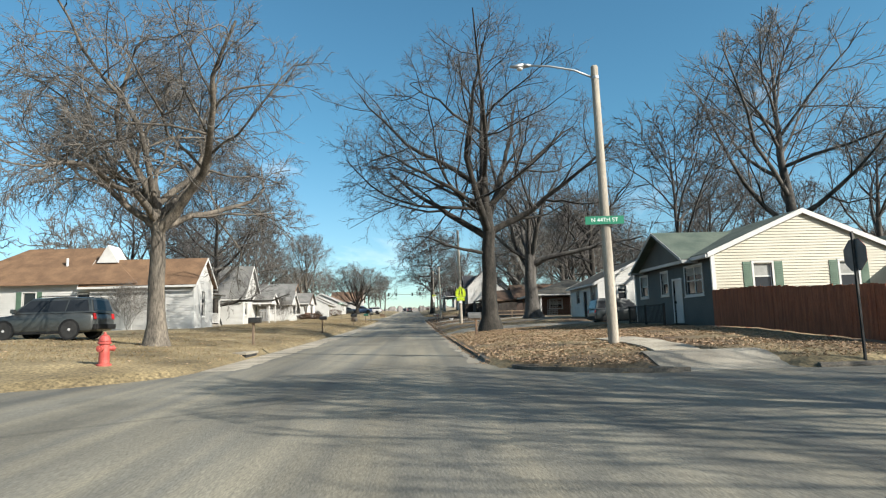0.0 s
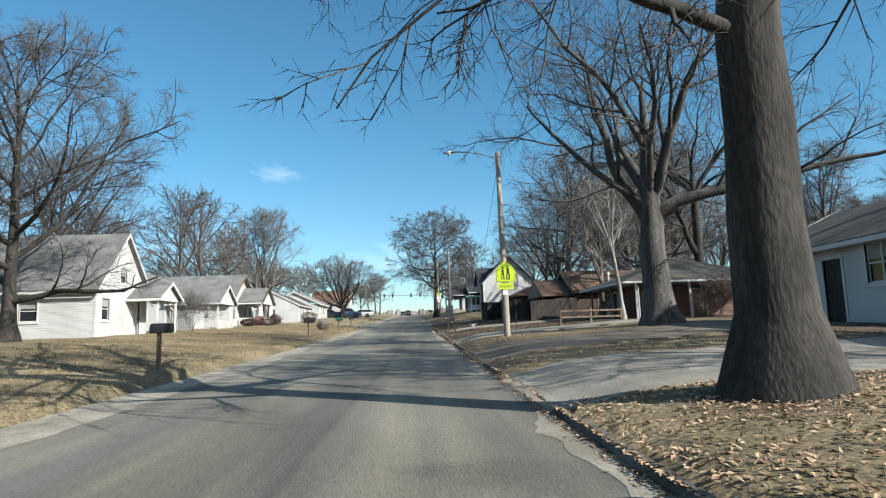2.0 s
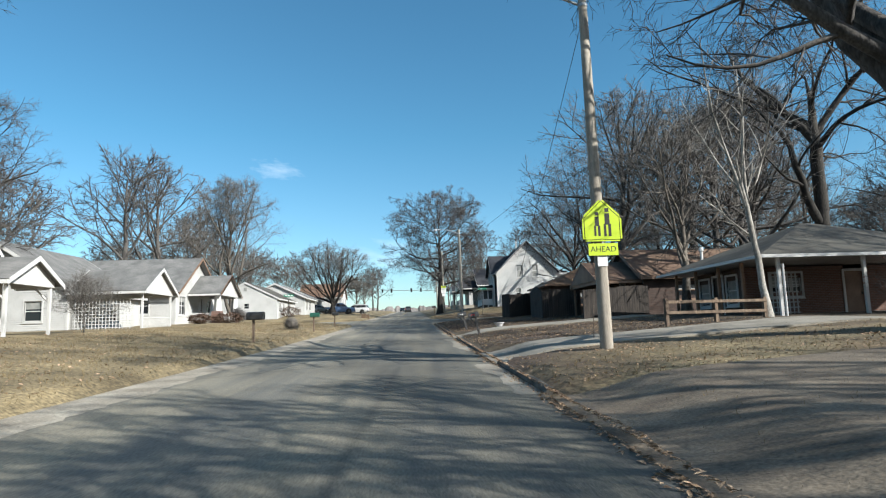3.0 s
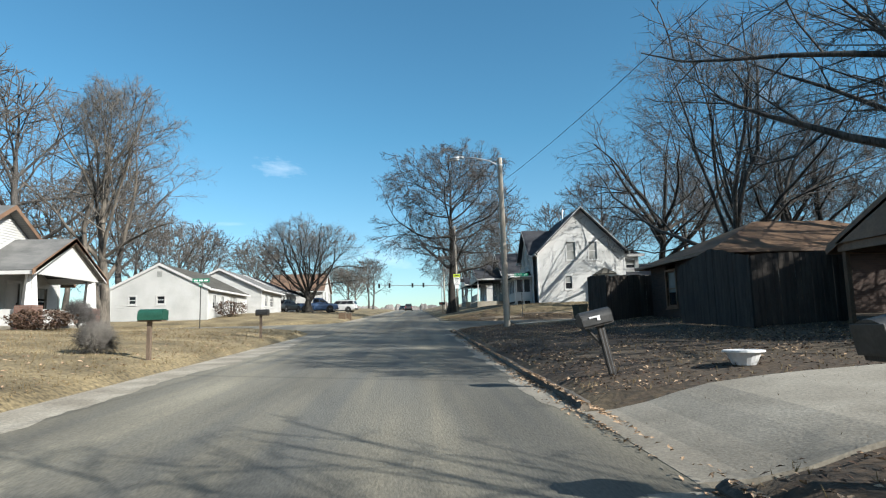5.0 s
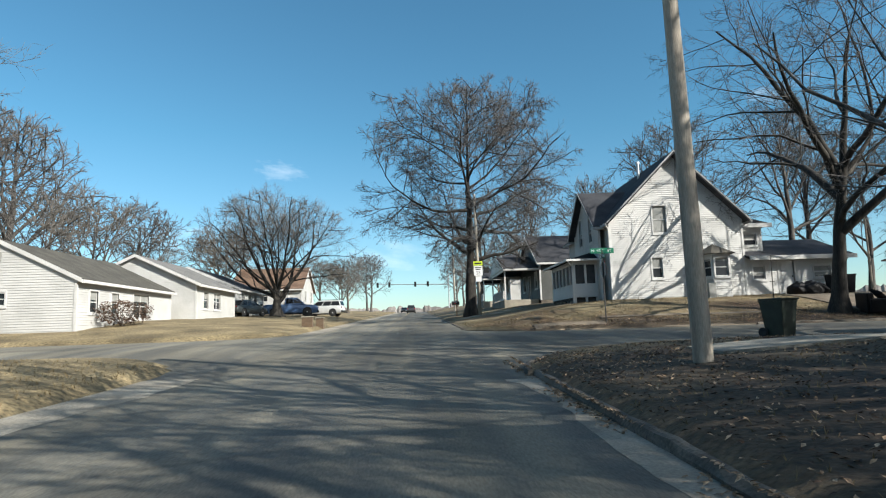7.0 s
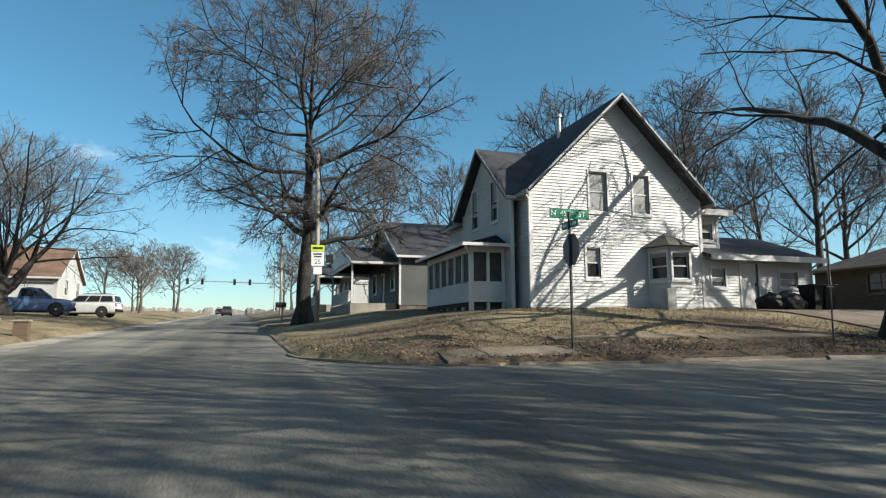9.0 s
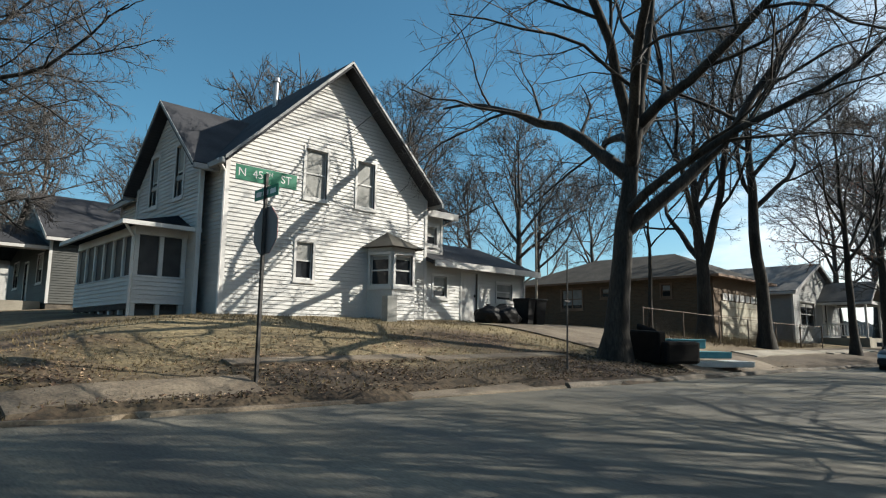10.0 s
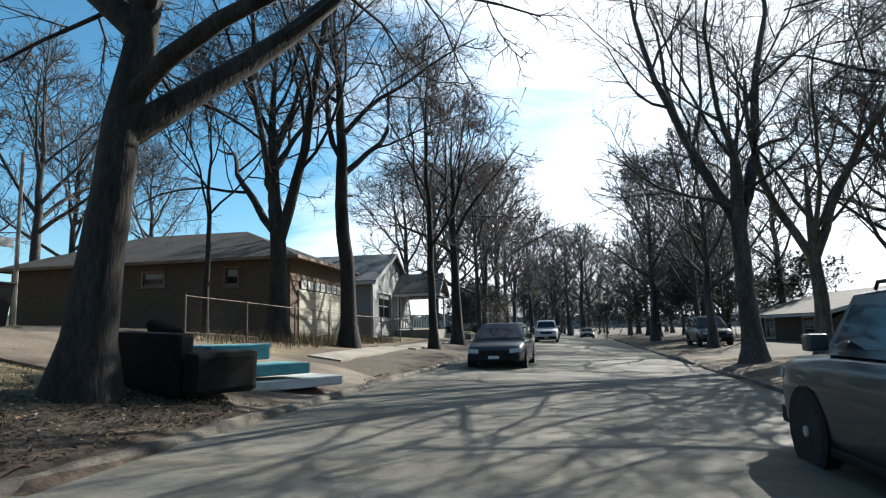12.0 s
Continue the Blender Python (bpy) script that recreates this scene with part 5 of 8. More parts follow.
def house(label, x0, x1, y0, y1, base, eave, apex, axis, wall, roof, trim=None, windows=(), doors=(), over=0.4, rake=0.3, name="house", hip=False, wall_trim=None, **more):
    root = thing(name, label, "house")
    shell(root, x0, x1, y0, y1, base, eave, None if hip else apex, axis, wall, windows, doors, trim=wall_trim or trim, **more)
    if hip:
        hip_roof(root, x0, x1, y0, y1, eave, apex, roof, trim or TRIM, over)
    else:
        gable_roof(root, x0, x1, y0, y1, eave, apex, axis, roof, trim or TRIM, over, rake)
    return root


def porch(parent, x0, x1, y0, y1, floor, top, open_sides, roof, axis="x", rise=0.9, post=0.12, trim=None, rail=True):
    """A roofed porch: deck, posts, rails and a gable roof."""
    trim = trim or TRIM
    part("porch_deck", boxed((x0, x1, y0, y1, floor - 0.9, floor)), CONCRETE, parent)
    spots = {"E": [(x1, y0), (x1, y1), (x1, (y0 + y1) / 2)], "W": [(x0, y0), (x0, y1), (x0, (y0 + y1) / 2)], "S": [(x0, y0), (x1, y0), ((x0 + x1) / 2, y0)]}[open_sides]
    for x, y in spots[:2]:
        cx, cy = min(max(x, x0 + post), x1 - post), min(max(y, y0 + post), y1 - post)
        part("porch_post", bevelled(0.01, (cx - post / 2, cx + post / 2, cy - post / 2, cy + post / 2, floor, top)), trim, parent)
    if rail:
        xe = x1 - 0.1 if open_sides == "E" else x0 + 0.1
        for lo, hi in ((0.85, 0.92), (0.1, 0.15)):
            part("rail", boxed((xe - 0.03, xe + 0.03, y0 + 0.1, y1 - 0.1, floor + lo, floor + hi)), trim, parent)
        k = int((y1 - y0) / 0.16)
        for i in range(1, k):
            yy = y0 + (y1 - y0) * i / k
            part("baluster", boxed((xe - 0.015, xe + 0.015, yy - 0.02, yy + 0.02, floor + 0.15, floor + 0.85)), trim, parent)
    part("porch_beam", boxed((x0, x1, y0, y0 + 0.12, top - 0.003, top + 0.2), (x0, x1, y1 - 0.12, y1, top - 0.003, top + 0.2), (x1 - 0.12 if open_sides == "E" else x0, x1 if open_sides == "E" else x0 + 0.12, y0 + 0.12, y1 - 0.12, top - 0.003, top + 0.2)), trim, parent)
    if rise:
        bm = bmesh.new()
        xf = x1 if open_sides == "E" else x0
        if axis == "x":
            d = 0.03 if open_sides == "E" else -0.03
            v = [bm.verts.new(c) for c in ((xf, y0, top + 0.2), (xf, y1, top + 0.2), (xf, (y0 + y1) / 2, top + 0.2 + rise), (xf - 0.08, y0, top + 0.2), (xf - 0.08, y1, top + 0.2), (xf - 0.08, (y0 + y1) / 2, top + 0.2 + rise))]
            for f in ((0, 1, 2), (5, 4, 3), (0, 3, 4, 1), (1, 4, 5, 2), (2, 5, 3, 0)):
                bm.faces.new([v[i] for i in f])
            bmesh.ops.recalc_face_normals(bm, faces=bm.faces[:])
            part("porch_gable", bm, trim, parent)
        gable_roof(parent, x0 + 0.2, x1, y0, y1, top + 0.2, top + 0.2 + rise, axis, roof, trim, 0.3, 0.25, 0.1)


G = lambda x, y: lawn(x, y)

# the beige house and its wing, behind the stained fence
# west wall and porch gable get a darker siding, shade painted in
h = house("beige single-storey house with green shutters and a low gable", 12.8, 21.0, 25.7, 35.0, 1.0, 4.07, 5.81, "y", SIDING_BEIGE, ROOF_GREEN,
          windows=[("S", 1.78, 2.58, 1.5, 2.65, 0.5, SHUTTER), ("S", 5.6, 6.4, 1.5, 2.65, 0.5, SHUTTER), ("W", 1.0, 2.7, 1.45, 2.7, 0.3, None, 2), ("W", 4.7, 5.5, 1.6, 2.7, 0.5), ("W", 7.4, 8.4, 1.6, 2.7, 0.5)],
          doors=[("W", 3.2, 4.1, 0.15, 2.2)], over=0.25, rake=0.12, other={"W": SIDING_SHADED})
part("downpipe", rods(((12.72, 25.66, 1.0), (12.72, 25.66, 4.0), 0.04, 0.04)), TRIM, h)
gable_roof(h, 12.3, 16.6, 27.4, 33.2, 4.05, 5.55, "x", ROOF_GREEN, SIDING_GREY, 0.3, 0.25, 0.12, 0.12)
part("porch_gable", board_mesh([[Vector(c) for c in ((12.45, 27.4, 4.06), (12.45, 33.2, 4.06), (12.5, 33.2, 4.06), (12.5, 27.4, 4.06), (12.45, 30.25, 5.5), (12.45, 30.35, 5.5), (12.5, 30.35, 5.5), (12.5, 30.25, 5.5))]]), SIDING_SHADED, h)
part("porch_deck", boxed((11.5, 12.66, 28.2, 33.0, 0.4, 1.1)), FENCE_GREY, h)
for y in (28.3, 30.6, 32.9):
    part("porch_post", bevelled(0.01, (11.56, 11.66, y - 0.05, y + 0.05, 1.1, 2.1)), FENCE_GREY, h)
for zz in (1.2, 2.02):
    part("rail", boxed((11.58, 11.64, 28.35, 32.85, zz, zz + 0.05)), FENCE_GREY, h)
for i in range(28):
    part("baluster", boxed((11.6, 11.62, 28.45 + 0.155 * i, 28.48 + 0.155 * i, 1.25, 2.02)), FENCE_GREY, h)
house("beige rear wing with a low green roof", 21.2, 28.0, 24.2, 33.0, 1.0, 3.7, 5.2, "y", SIDING_BEIGE, ROOF_GREEN, windows=[("S", 1.2, 2.1, 1.4, 2.4)], over=0.25, rake=0.12)
# the white house beside the driveway
h = house("white single-storey house with a grey shingle roof", 13.9, 21.2, 45.9, 54.0, 1.55, 4.25, 5.95, "y", SIDING_WHITE, ROOF_TAN,
          windows=[("S", 1.5, 2.15, 1.4, 2.5, 0.3), ("S", 5.0, 5.7, 1.4, 2.5, 0.5), ("W", 0.7, 1.9, 1.3, 2.5, 0.4, None, 2), ("W", 5.2, 6.1, 1.3, 2.4, 0.4)], doors=[("W", 3.0, 3.9, 0.15, 2.2, FENCE_GREY)], over=0.35, rake=0.15, pieces="S")
part("gable_vent", boxed((17.35, 17.75, 45.87, 45.885, 5.15, 5.5)), BLIND, h)
# the brick house with a carport: a low hip roof over walls, porch and car bay
h = thing("house", "low brick ranch house with a carport, white fascia and a shade-darkened west wall", "house")
# the west wall swaps to the darker brick to show it in shade
shell(h, 14.6, 22.4, 71.2, 76.0, 2.0, 4.3, None, "x", BRICK_RED, [("S", 1.2, 2.6, 1.0, 2.0, 0.6, None, 3), ("W", 0.6, 1.5, 0.7, 2.0, 0.9), ("W", 3.2, 4.2, 0.7, 2.0, 0.9)], [("W", 1.9, 2.8, 0.05, 2.05, FENCE_GREY), ("S", 4.6, 5.5, 0.05, 2.05, TRIM_BROWN)], brick=True, other={"W": BRICK_SHADED})
hip_roof(h, 13.4, 22.9, 67.4, 76.4, 4.42, 6.35, ROOF_TAN, TRIM, 0.45)
for x in (13.9, 17.3, 20.7):
    part("carport_post", bevelled(0.01, (x - 0.06, x + 0.06, 67.35, 67.47, 1.6, 4.36)), TRIM, h)
for y in (69.4, 71.4, 73.6, 75.8):
    part("porch_post", bevelled(0.01, (13.5, 13.62, y - 0.06, y + 0.06, 1.6, 4.36)), TRIM_BROWN, h)
part("carport_slab", boxed((13.2, 22.6, 67.0, 76.2, 1.3, 1.98)), CONCRETE_STAIN_SHADE, h)
part("downpipe", rods(((13.95, 67.2, 1.9), (13.95, 67.2, 4.1), 0.05, 0.05)), TRIM, h)
part("roof_vent", rods(((14.75, 75.3, 4.6), (14.75, 75.3, 5.55), 0.07, 0.07), ((14.75, 75.3, 5.55), (14.75, 75.3, 5.75), 0.13, 0.1)), TRIM, h)
# white lattice screen inside the car bay
for i in range(7):
    part("lattice_slat", boxed((15.3 + 0.18 * i, 15.34 + 0.18 * i, 70.3, 70.33, 2.0, 3.95)), TRIM, h)
for i in range(8):
    part("lattice_slat", boxed((15.25, 16.5, 70.331, 70.35, 2.25 + 0.22 * i, 2.29 + 0.22 * i)), TRIM, h)
# the house with the reddish roof and the porch
h = house("brown single-storey house with a reddish shingle roof", 13.2, 20.0, 79.5, 86.0, 2.3, 4.7, 6.4, "x", BRICK_SHADED, ROOF_BROWN, TRIM_BROWN, windows=[("W", 1.2, 2.4, 1.0, 2.0, 0.5), ("W", 4.8, 6.0, 1.0, 2.0, 0.5), ("S", 2.0, 3.2, 1.0, 2.0)], doors=[("W", 3.0, 3.9, 0.1, 2.1)], brick=True)
porch(h, 10.6, 13.1, 80.0, 85.4, 2.3, 4.3, "W", ROOF_BROWN, "x", 1.2, trim=TRIM_BROWN, rail=False)
# the brown-roofed house behind the plank fence
h = house("low house with a rust-brown hip roof and dark red walls", 10.35, 19.5, 90.95, 97.1, 2.55, 5.0, 6.5, "x", BRICK_SHADED, ROOF_RUST, TRIM_BROWN, windows=[("W", 3.6, 4.5, 0.7, 2.1, 0.6), ("S", 1.6, 2.8, 0.9, 1.9, 0.4)], hip=True, over=0.5, brick=True)

# ---- the two-storey corner house ----
HX0, HX1, HY0, HY1, HB, HE, HA = 11.1, 19.0, 125.2, 134.5, 4.45, 9.05, 12.95
corner = thing("house", "white two-storey corner house with a steep charcoal roof", "house")
shell(corner, HX0, HX1, HY0, HY1, HB, HE, HA, "y", SIDING_WHITE,
      [("S", 2.62, 3.42, 3.85, 5.45, 0.96), ("S", 4.65, 5.4, 3.85, 5.45, 0.96), ("S", 2.4, 3.0, 1.2, 2.4, 0.5), ("N", 2.0, 2.8, 3.9, 5.3), ("E", 4.0, 4.8, 3.4, 4.6)],
      pieces="S")
gable_roof(corner, HX0, HX1, HY0, HY1, HE, HA, "y", ROOF_DARK, SIDING_GREY, 0.3, 0.55, 0.14, 0.09)
part("downpipe", rods(((11.02, 125.12, 4.4), (11.02, 125.12, 8.6), 0.045, 0.045), ((11.02, 125.12, 8.6), (10.7, 124.9, 8.85), 0.045, 0.045)), TRIM, corner)
part("flue_pipe", rods(((14.3, 128.5, 11.6), (14.3, 128.5, 13.3), 0.09, 0.09), ((14.3, 128.5, 13.3), (14.3, 128.5, 13.45), 0.15, 0.12)), STEEL, corner)
# cross gable towards the street
shell(corner, 10.7, 11.3, 126.0, 131.4, HB, 9.0, 11.35, "x", SIDING_WHITE, [("W", 1.3, 1.95, 3.7, 5.4, 0.5), ("W", 3.5, 4.15, 3.7, 5.4, 0.5)], skip="ESN")
gable_roof(corner, 10.7, 14.6, 126.0, 131.4, 9.0, 11.35, "x", ROOF_DARK, SIDING_GREY, 0.35, 0.4, 0.14, 0.09)
# screened porch
PX0, PX1, PY0, PY1 = 9.2, 10.68, 126.6, 132.4
pb = 4.4
bm = board_mesh(wall_boards(Vector((PX0, PY0, 0)), Vector((1, 0, 0)), Vector((0, -1, 0)), PX1 - PX0, pb + 0.35, pb + 1.15, []) + wall_boards(Vector((PX0, PY0 + 0.13, 0)), Vector((0, 1, 0)), Vector((-1, 0, 0)), PY1 - PY0 - 0.13, pb + 0.35, pb + 1.15, []))
bmesh.ops.recalc_face_normals(bm, faces=bm.faces[:])
part("porch_wall", bm, SIDING_WHITE, corner)
part("porch_floor", boxed((PX0, PX1, PY0 + 0.15, PY1, pb + 0.18, pb + 0.34)), FENCE_GREY, corner)
for x, y in [(PX0 + 0.08, PY0 + 0.08), (9.95, PY0 + 0.08), (10.6, PY0 + 0.08)] + [(PX0 + 0.08, PY0 + 0.08 + 0.95 * i) for i in range(1, 7)]:
    part("porch_post", boxed((x - 0.06, x + 0.06, y - 0.06, y + 0.06, pb - 0.6, pb + 2.4)), TRIM, corner)
part("screen", boxed((PX0 + 0.16, PX1 - 0.02, PY0 + 0.09, PY0 + 0.1, pb + 1.16, pb + 2.3)), SCREEN, corner, "dark insect screen")
part("screen", boxed((PX0 + 0.09, PX0 + 0.1, PY0 + 0.16, PY1 - 0.1, pb + 1.16, pb + 2.3)), SCREEN, corner, "dark insect screen")
part("porch_beam", boxed((PX0, PX1, PY0, PY0 + 0.15, pb + 2.3, pb + 2.55), (PX0, PX0 + 0.15, PY0 + 0.15, PY1, pb + 2.3, pb + 2.55)), TRIM, corner)
bm = bmesh.new()
v = [bm.verts.new(c) for c in ((PX0 - 0.4, PY0 - 0.4, pb + 2.56), (PX1 + 0.2, PY0 - 0.4, pb + 2.56), (PX1 + 0.2, PY0 + 1.0, pb + 3.2), (PX1 + 0.2, PY1 - 1.0, pb + 3.2), (PX1 + 0.2, PY1 + 0.4, pb + 2.56), (PX0 - 0.4, PY1 + 0.4, pb + 2.56))]
for f in ((0, 1, 2), (0, 2, 3, 5), (3, 4, 5)):
    bm.faces.new([v[i] for i in f])
bmesh.ops.solidify(bm, geom=bm.faces[:], thickness=0.1)
bmesh.ops.recalc_face_normals(bm, faces=bm.faces[:])
part("porch_roof", bm, ROOF_DARK, corner)
part("eave_gutter", boxed((PX0 - 0.5, PX1 + 0.2, PY0 - 0.5, PY0 - 0.4, pb + 2.48, pb + 2.6), (PX0 - 0.5, PX0 - 0.4, PY0 - 0.4, PY1 + 0.4, pb + 2.48, pb + 2.6)), TRIM, corner)
part("downpipe", rods(((PX0 - 0.08, PY0 - 0.1, pb - 0.1), (PX0 - 0.08, PY0 - 0.1, pb + 2.2), 0.04, 0.04), ((PX0 - 0.08, PY0 - 0.1, pb + 2.2), (PX0 - 0.4, PY0 - 0.42, pb + 2.5), 0.04, 0.04)), TRIM, corner)
part("skirting", boxed((PX0 + 0.05, PX1, PY0 + 0.16, PY0 + 0.2, pb - 0.7, pb + 0.18), (PX0 + 0.16, PX0 + 0.2, PY0 + 0.2, PY1, pb - 0.7, pb + 0.18)), SCREEN, corner)
# the bay beside the south wall
bay = [(16.3, 125.18), (16.62, 124.25), (17.62, 124.25), (17.75, 125.18)]
for (xa, ya), (xb, yb) in zip(bay, bay[1:]):
    a = Vector((xb - xa, yb - ya, 0))
    ln = a.length
    a.normalize()
    n = Vector((a.y, -a.x, 0))
    o = Vector((xa, ya, 0))
    m = (0.12, ln - 0.12)
    bm = board_mesh(wall_boards(o, a, n, ln, HB - 0.05, HB + 2.45, [(m[0], m[1], HB + 1.15, HB + 2.2)]))
    bmesh.ops.recalc_face_normals(bm, faces=bm.faces[:])
    part("bay_wall", bm, SIDING_WHITE, corner)
    window(corner, o, a, n, m[0], m[1], HB + 1.15, HB + 2.2, None, 0.15)
bm = bmesh.new()
tip = bm.verts.new((17.12, 125.17, HB + 3.1))
eaves = [bm.verts.new(c) for c in ((15.98, 125.17, HB + 2.45), (16.42, 123.98, HB + 2.45), (17.86, 123.98, HB + 2.45), (18.1, 125.17, HB + 2.45))]
for a, b in zip(eaves, eaves[1:]):
    bm.faces.new((a, b, tip))
bm.faces.new(eaves[::-1])
bm.faces.new((eaves[3], eaves[0], tip))
bmesh.ops.recalc_face_normals(bm, faces=bm.faces[:])
part("bay_roof", bm, ROOF_TAN, corner)
part("bay_base", boxed((16.5, 17.65, 124.4, 125.17, HB - 0.7, HB - 0.052)), KERB, corner)
# lean-to with an upper box and the low rear range
shell(corner, 19.05, 20.5, 125.9, 132.0, HB, 8.75, None, "y", SIDING_WHITE, [("S", 0.3, 1.15, 3.05, 3.75, 0.5)], skip="W")
bm = bmesh.new()
slab(bm, Vector((18.7, 125.5, 9.35)), Vector((20.95, 125.5, 8.75)), Vector((20.95, 132.3, 8.75)), Vector((18.7, 132.3, 9.35)))
bmesh.ops.recalc_face_normals(bm, faces=bm.faces[:])
part("roof", bm, ROOF_DARK, corner)
part("fascia", boxed((19.1, 20.98, 125.42, 125.495, 8.52, 8.78)), TRIM, corner)
shell(corner, 19.05, 25.0, 125.3, 131.5, HB, 6.7, None, "x", SIDING_WHITE, [("S", 0.45, 1.15, 0.95, 1.75, 0.7), ("S", 4.1, 5.1, 1.0, 1.7, 0.8)], [("S", 2.0, 2.9, 0.1, 2.05)], skip="W")
bm = bmesh.new()
slab(bm, Vector((19.0, 124.75, 6.72)), Vector((25.4, 124.75, 6.72)), Vector((25.4, 128.4, 8.1)), Vector((19.0, 128.4, 8.1)))
slab(bm, Vector((19.0, 131.9, 6.72)), Vector((25.4, 131.9, 6.72)), Vector((25.4, 128.4, 8.1)), Vector((19.0, 128.4, 8.1)))
bmesh.ops.recalc_face_normals(bm, faces=bm.faces[:])
part("roof", bm, ROOF_DARK, corner)
part("fascia", boxed((19.06, 25.42, 124.66, 124.745, 6.5, 6.74)), TRIM, corner)
part("downpipe", rods(((24.9, 125.2, 4.4), (24.9, 125.2, 6.3), 0.045, 0.045), ((24.9, 125.2, 6.3), (24.95, 124.75, 6.55), 0.045, 0.045)), TRIM, corner)
part("air_vent", bevelled(0.01, (16.05, 16.45, 123.75, 124.05, HB - 0.1, HB + 0.75)), BLIND, corner)

# brick house and grey house along the side street
h = house("long tan brick house with a shallow weathered hip roof", 34.5, 41.7, 120.9, 133.3, 3.7, 7.1, 8.85, "y", BRICK_TAN, ROOF_OLD, TRIM_BROWN, windows=[("W", 5.4, 6.3, 2.5, 3.0, 0.5), ("W", 7.6, 9.0, 1.9, 3.05, 0.8, None, 2), ("W", 2.2, 2.7, 2.4, 3.05, 0.5)], brick=True, over=0.5, hip=True)
# its overhead door with a row of small lights
part("garage_door", bevelled(0.02, (35.3, 40.9, 120.84, 120.895, 3.7, 5.85)), SIDING_BEIGE, h, "pale tan overhead garage door")
for i in range(4):
    part("door_groove", boxed((35.32, 40.88, 120.832, 120.838, 4.2 + 0.45 * i, 4.22 + 0.45 * i)), TRIM_BROWN, h)
for i in range(7):
    part("door_light", bevelled(0.01, (35.5 + 0.76 * i, 36.1 + 0.76 * i, 120.82, 120.836, 5.9, 6.25)), TRIM, h)
h = house("grey-blue cottage with a white front porch", 45.0, 55.0, 120.4, 130.0, 3.6, 6.9, 8.85, "y", SIDING_GREY, ROOF_GREY, windows=[("S", 1.2, 4.2, 1.2, 2.7, 0.2, None, 2), ("W", 3.0, 4.2, 1.1, 2.3, 0.4)], doors=[("S", 6.0, 6.9, 0.6, 2.7)])
porch(h, 49.9, 53.9, 117.6, 120.3, 4.1, 6.3, "S", ROOF_GREY, "y", 1.2, rail=True)
# two houses further along the main road
h = house("grey porch house with shade-darkened siding and dark gables", 10.5, 18.5, 143.0, 153.0, 5.3, 8.6, 11.4, "x", SIDING_SHADED, ROOF_DARK, windows=[("W", 1.2, 2.3, 1.1, 2.5), ("W", 7.0, 8.2, 1.1, 2.5), ("S", 2.0, 3.0, 1.1, 2.4), ("S", 5.0, 6.0, 1.1, 2.4)], doors=[("W", 4.4, 5.3, 0.2, 2.3)])
porch(h, 7.4, 10.4, 143.5, 152.5, 5.4, 7.9, "W", ROOF_DARK, "x", 1.4)
h = house("white porch house with a dark roof", 10.5, 18.5, 160.0, 169.0, 5.9, 9.0, 11.6, "x", SIDING_WHITE, ROOF_DARK, windows=[("W", 1.2, 2.3, 1.1, 2.5), ("W", 6.4, 7.6, 1.1, 2.5), ("S", 3.0, 4.0, 1.1, 2.4)], doors=[("W", 4.0, 4.9, 0.2, 2.3)])
porch(h, 7.4, 10.4, 160.5, 168.5, 6.0, 8.4, "W", ROOF_DARK, "x", 1.2)

# ---- houses west of the street ----
h = thing("house", "long white house with a rust-brown hip roof and gabled wing", "house")
shell(h, -34.5, -21.0, 47.0, 54.5, 1.5, 5.15, None, "x", SIDING_WHITE, [("S", 5.7, 6.6, 1.1, 3.1, 0.0, SHUTTER), ("S", 9.6, 10.5, 1.1, 3.1, 0.1), ("S", 2.2, 3.1, 1.1, 3.1, 0.1)])
hip_roof(h, -34.5, -21.0, 47.0, 54.5, 5.2, 8.35, ROOF_RUST, TRIM_BROWN, 0.45)
shell(h, -20.97, -16.4, 47.0, 51.2, 1.5, 5.15, 7.0, "x", SIDING_WHITE, [("S", 1.68, 2.5, 1.1, 3.0, 0.1), ("E", 1.55, 2.35, 1.1, 3.0, 0.3)], skip="W")
gable_roof(h, -24.4, -16.4, 47.0, 51.2, 5.15, 7.0, "x", ROOF_RUST, TRIM, 0.42, 0.3)
part("gable_shingles", board_mesh([[Vector(c) for c in ((-16.36, 47.5, 5.3), (-16.36, 50.7, 5.3), (-16.39, 50.7, 5.3), (-16.39, 47.5, 5.3), (-16.36, 49.0, 6.75), (-16.36, 49.2, 6.75), (-16.39, 49.2, 6.75), (-16.39, 49.0, 6.75))]]), TRIM, h)
bm = bmesh.new()
v = [bm.verts.new(c) for c in ((-24.4, 48.6, 6.9), (-22.8, 48.6, 6.9), (-23.6, 48.6, 8.3), (-24.4, 50.6, 6.9), (-22.8, 50.6, 6.9), (-23.6, 50.6, 8.3))]
for f in ((0, 1, 2), (5, 4, 3), (0, 3, 4, 1), (1, 4, 5, 2), (2, 5, 3, 0)):
    bm.faces.new([v[i] for i in f])
bmesh.ops.recalc_face_normals(bm, faces=bm.faces[:])
part("dormer", bm, TRIM, h, "small white gabled dormer")
part("roof_vent", rods(((-26.6, 48.6, 6.6), (-26.6, 48.6, 7.3), 0.1, 0.1)), TRIM, h)
porch(h, -19.4, -16.6, 51.3, 54.2, 2.0, 4.2, "E", ROOF_RUST, "x", 0.0, rail=True)
part("porch_roof", boxed((-19.6, -16.2, 51.25, 54.5, 4.403, 4.52)), ROOF_GREY, h)
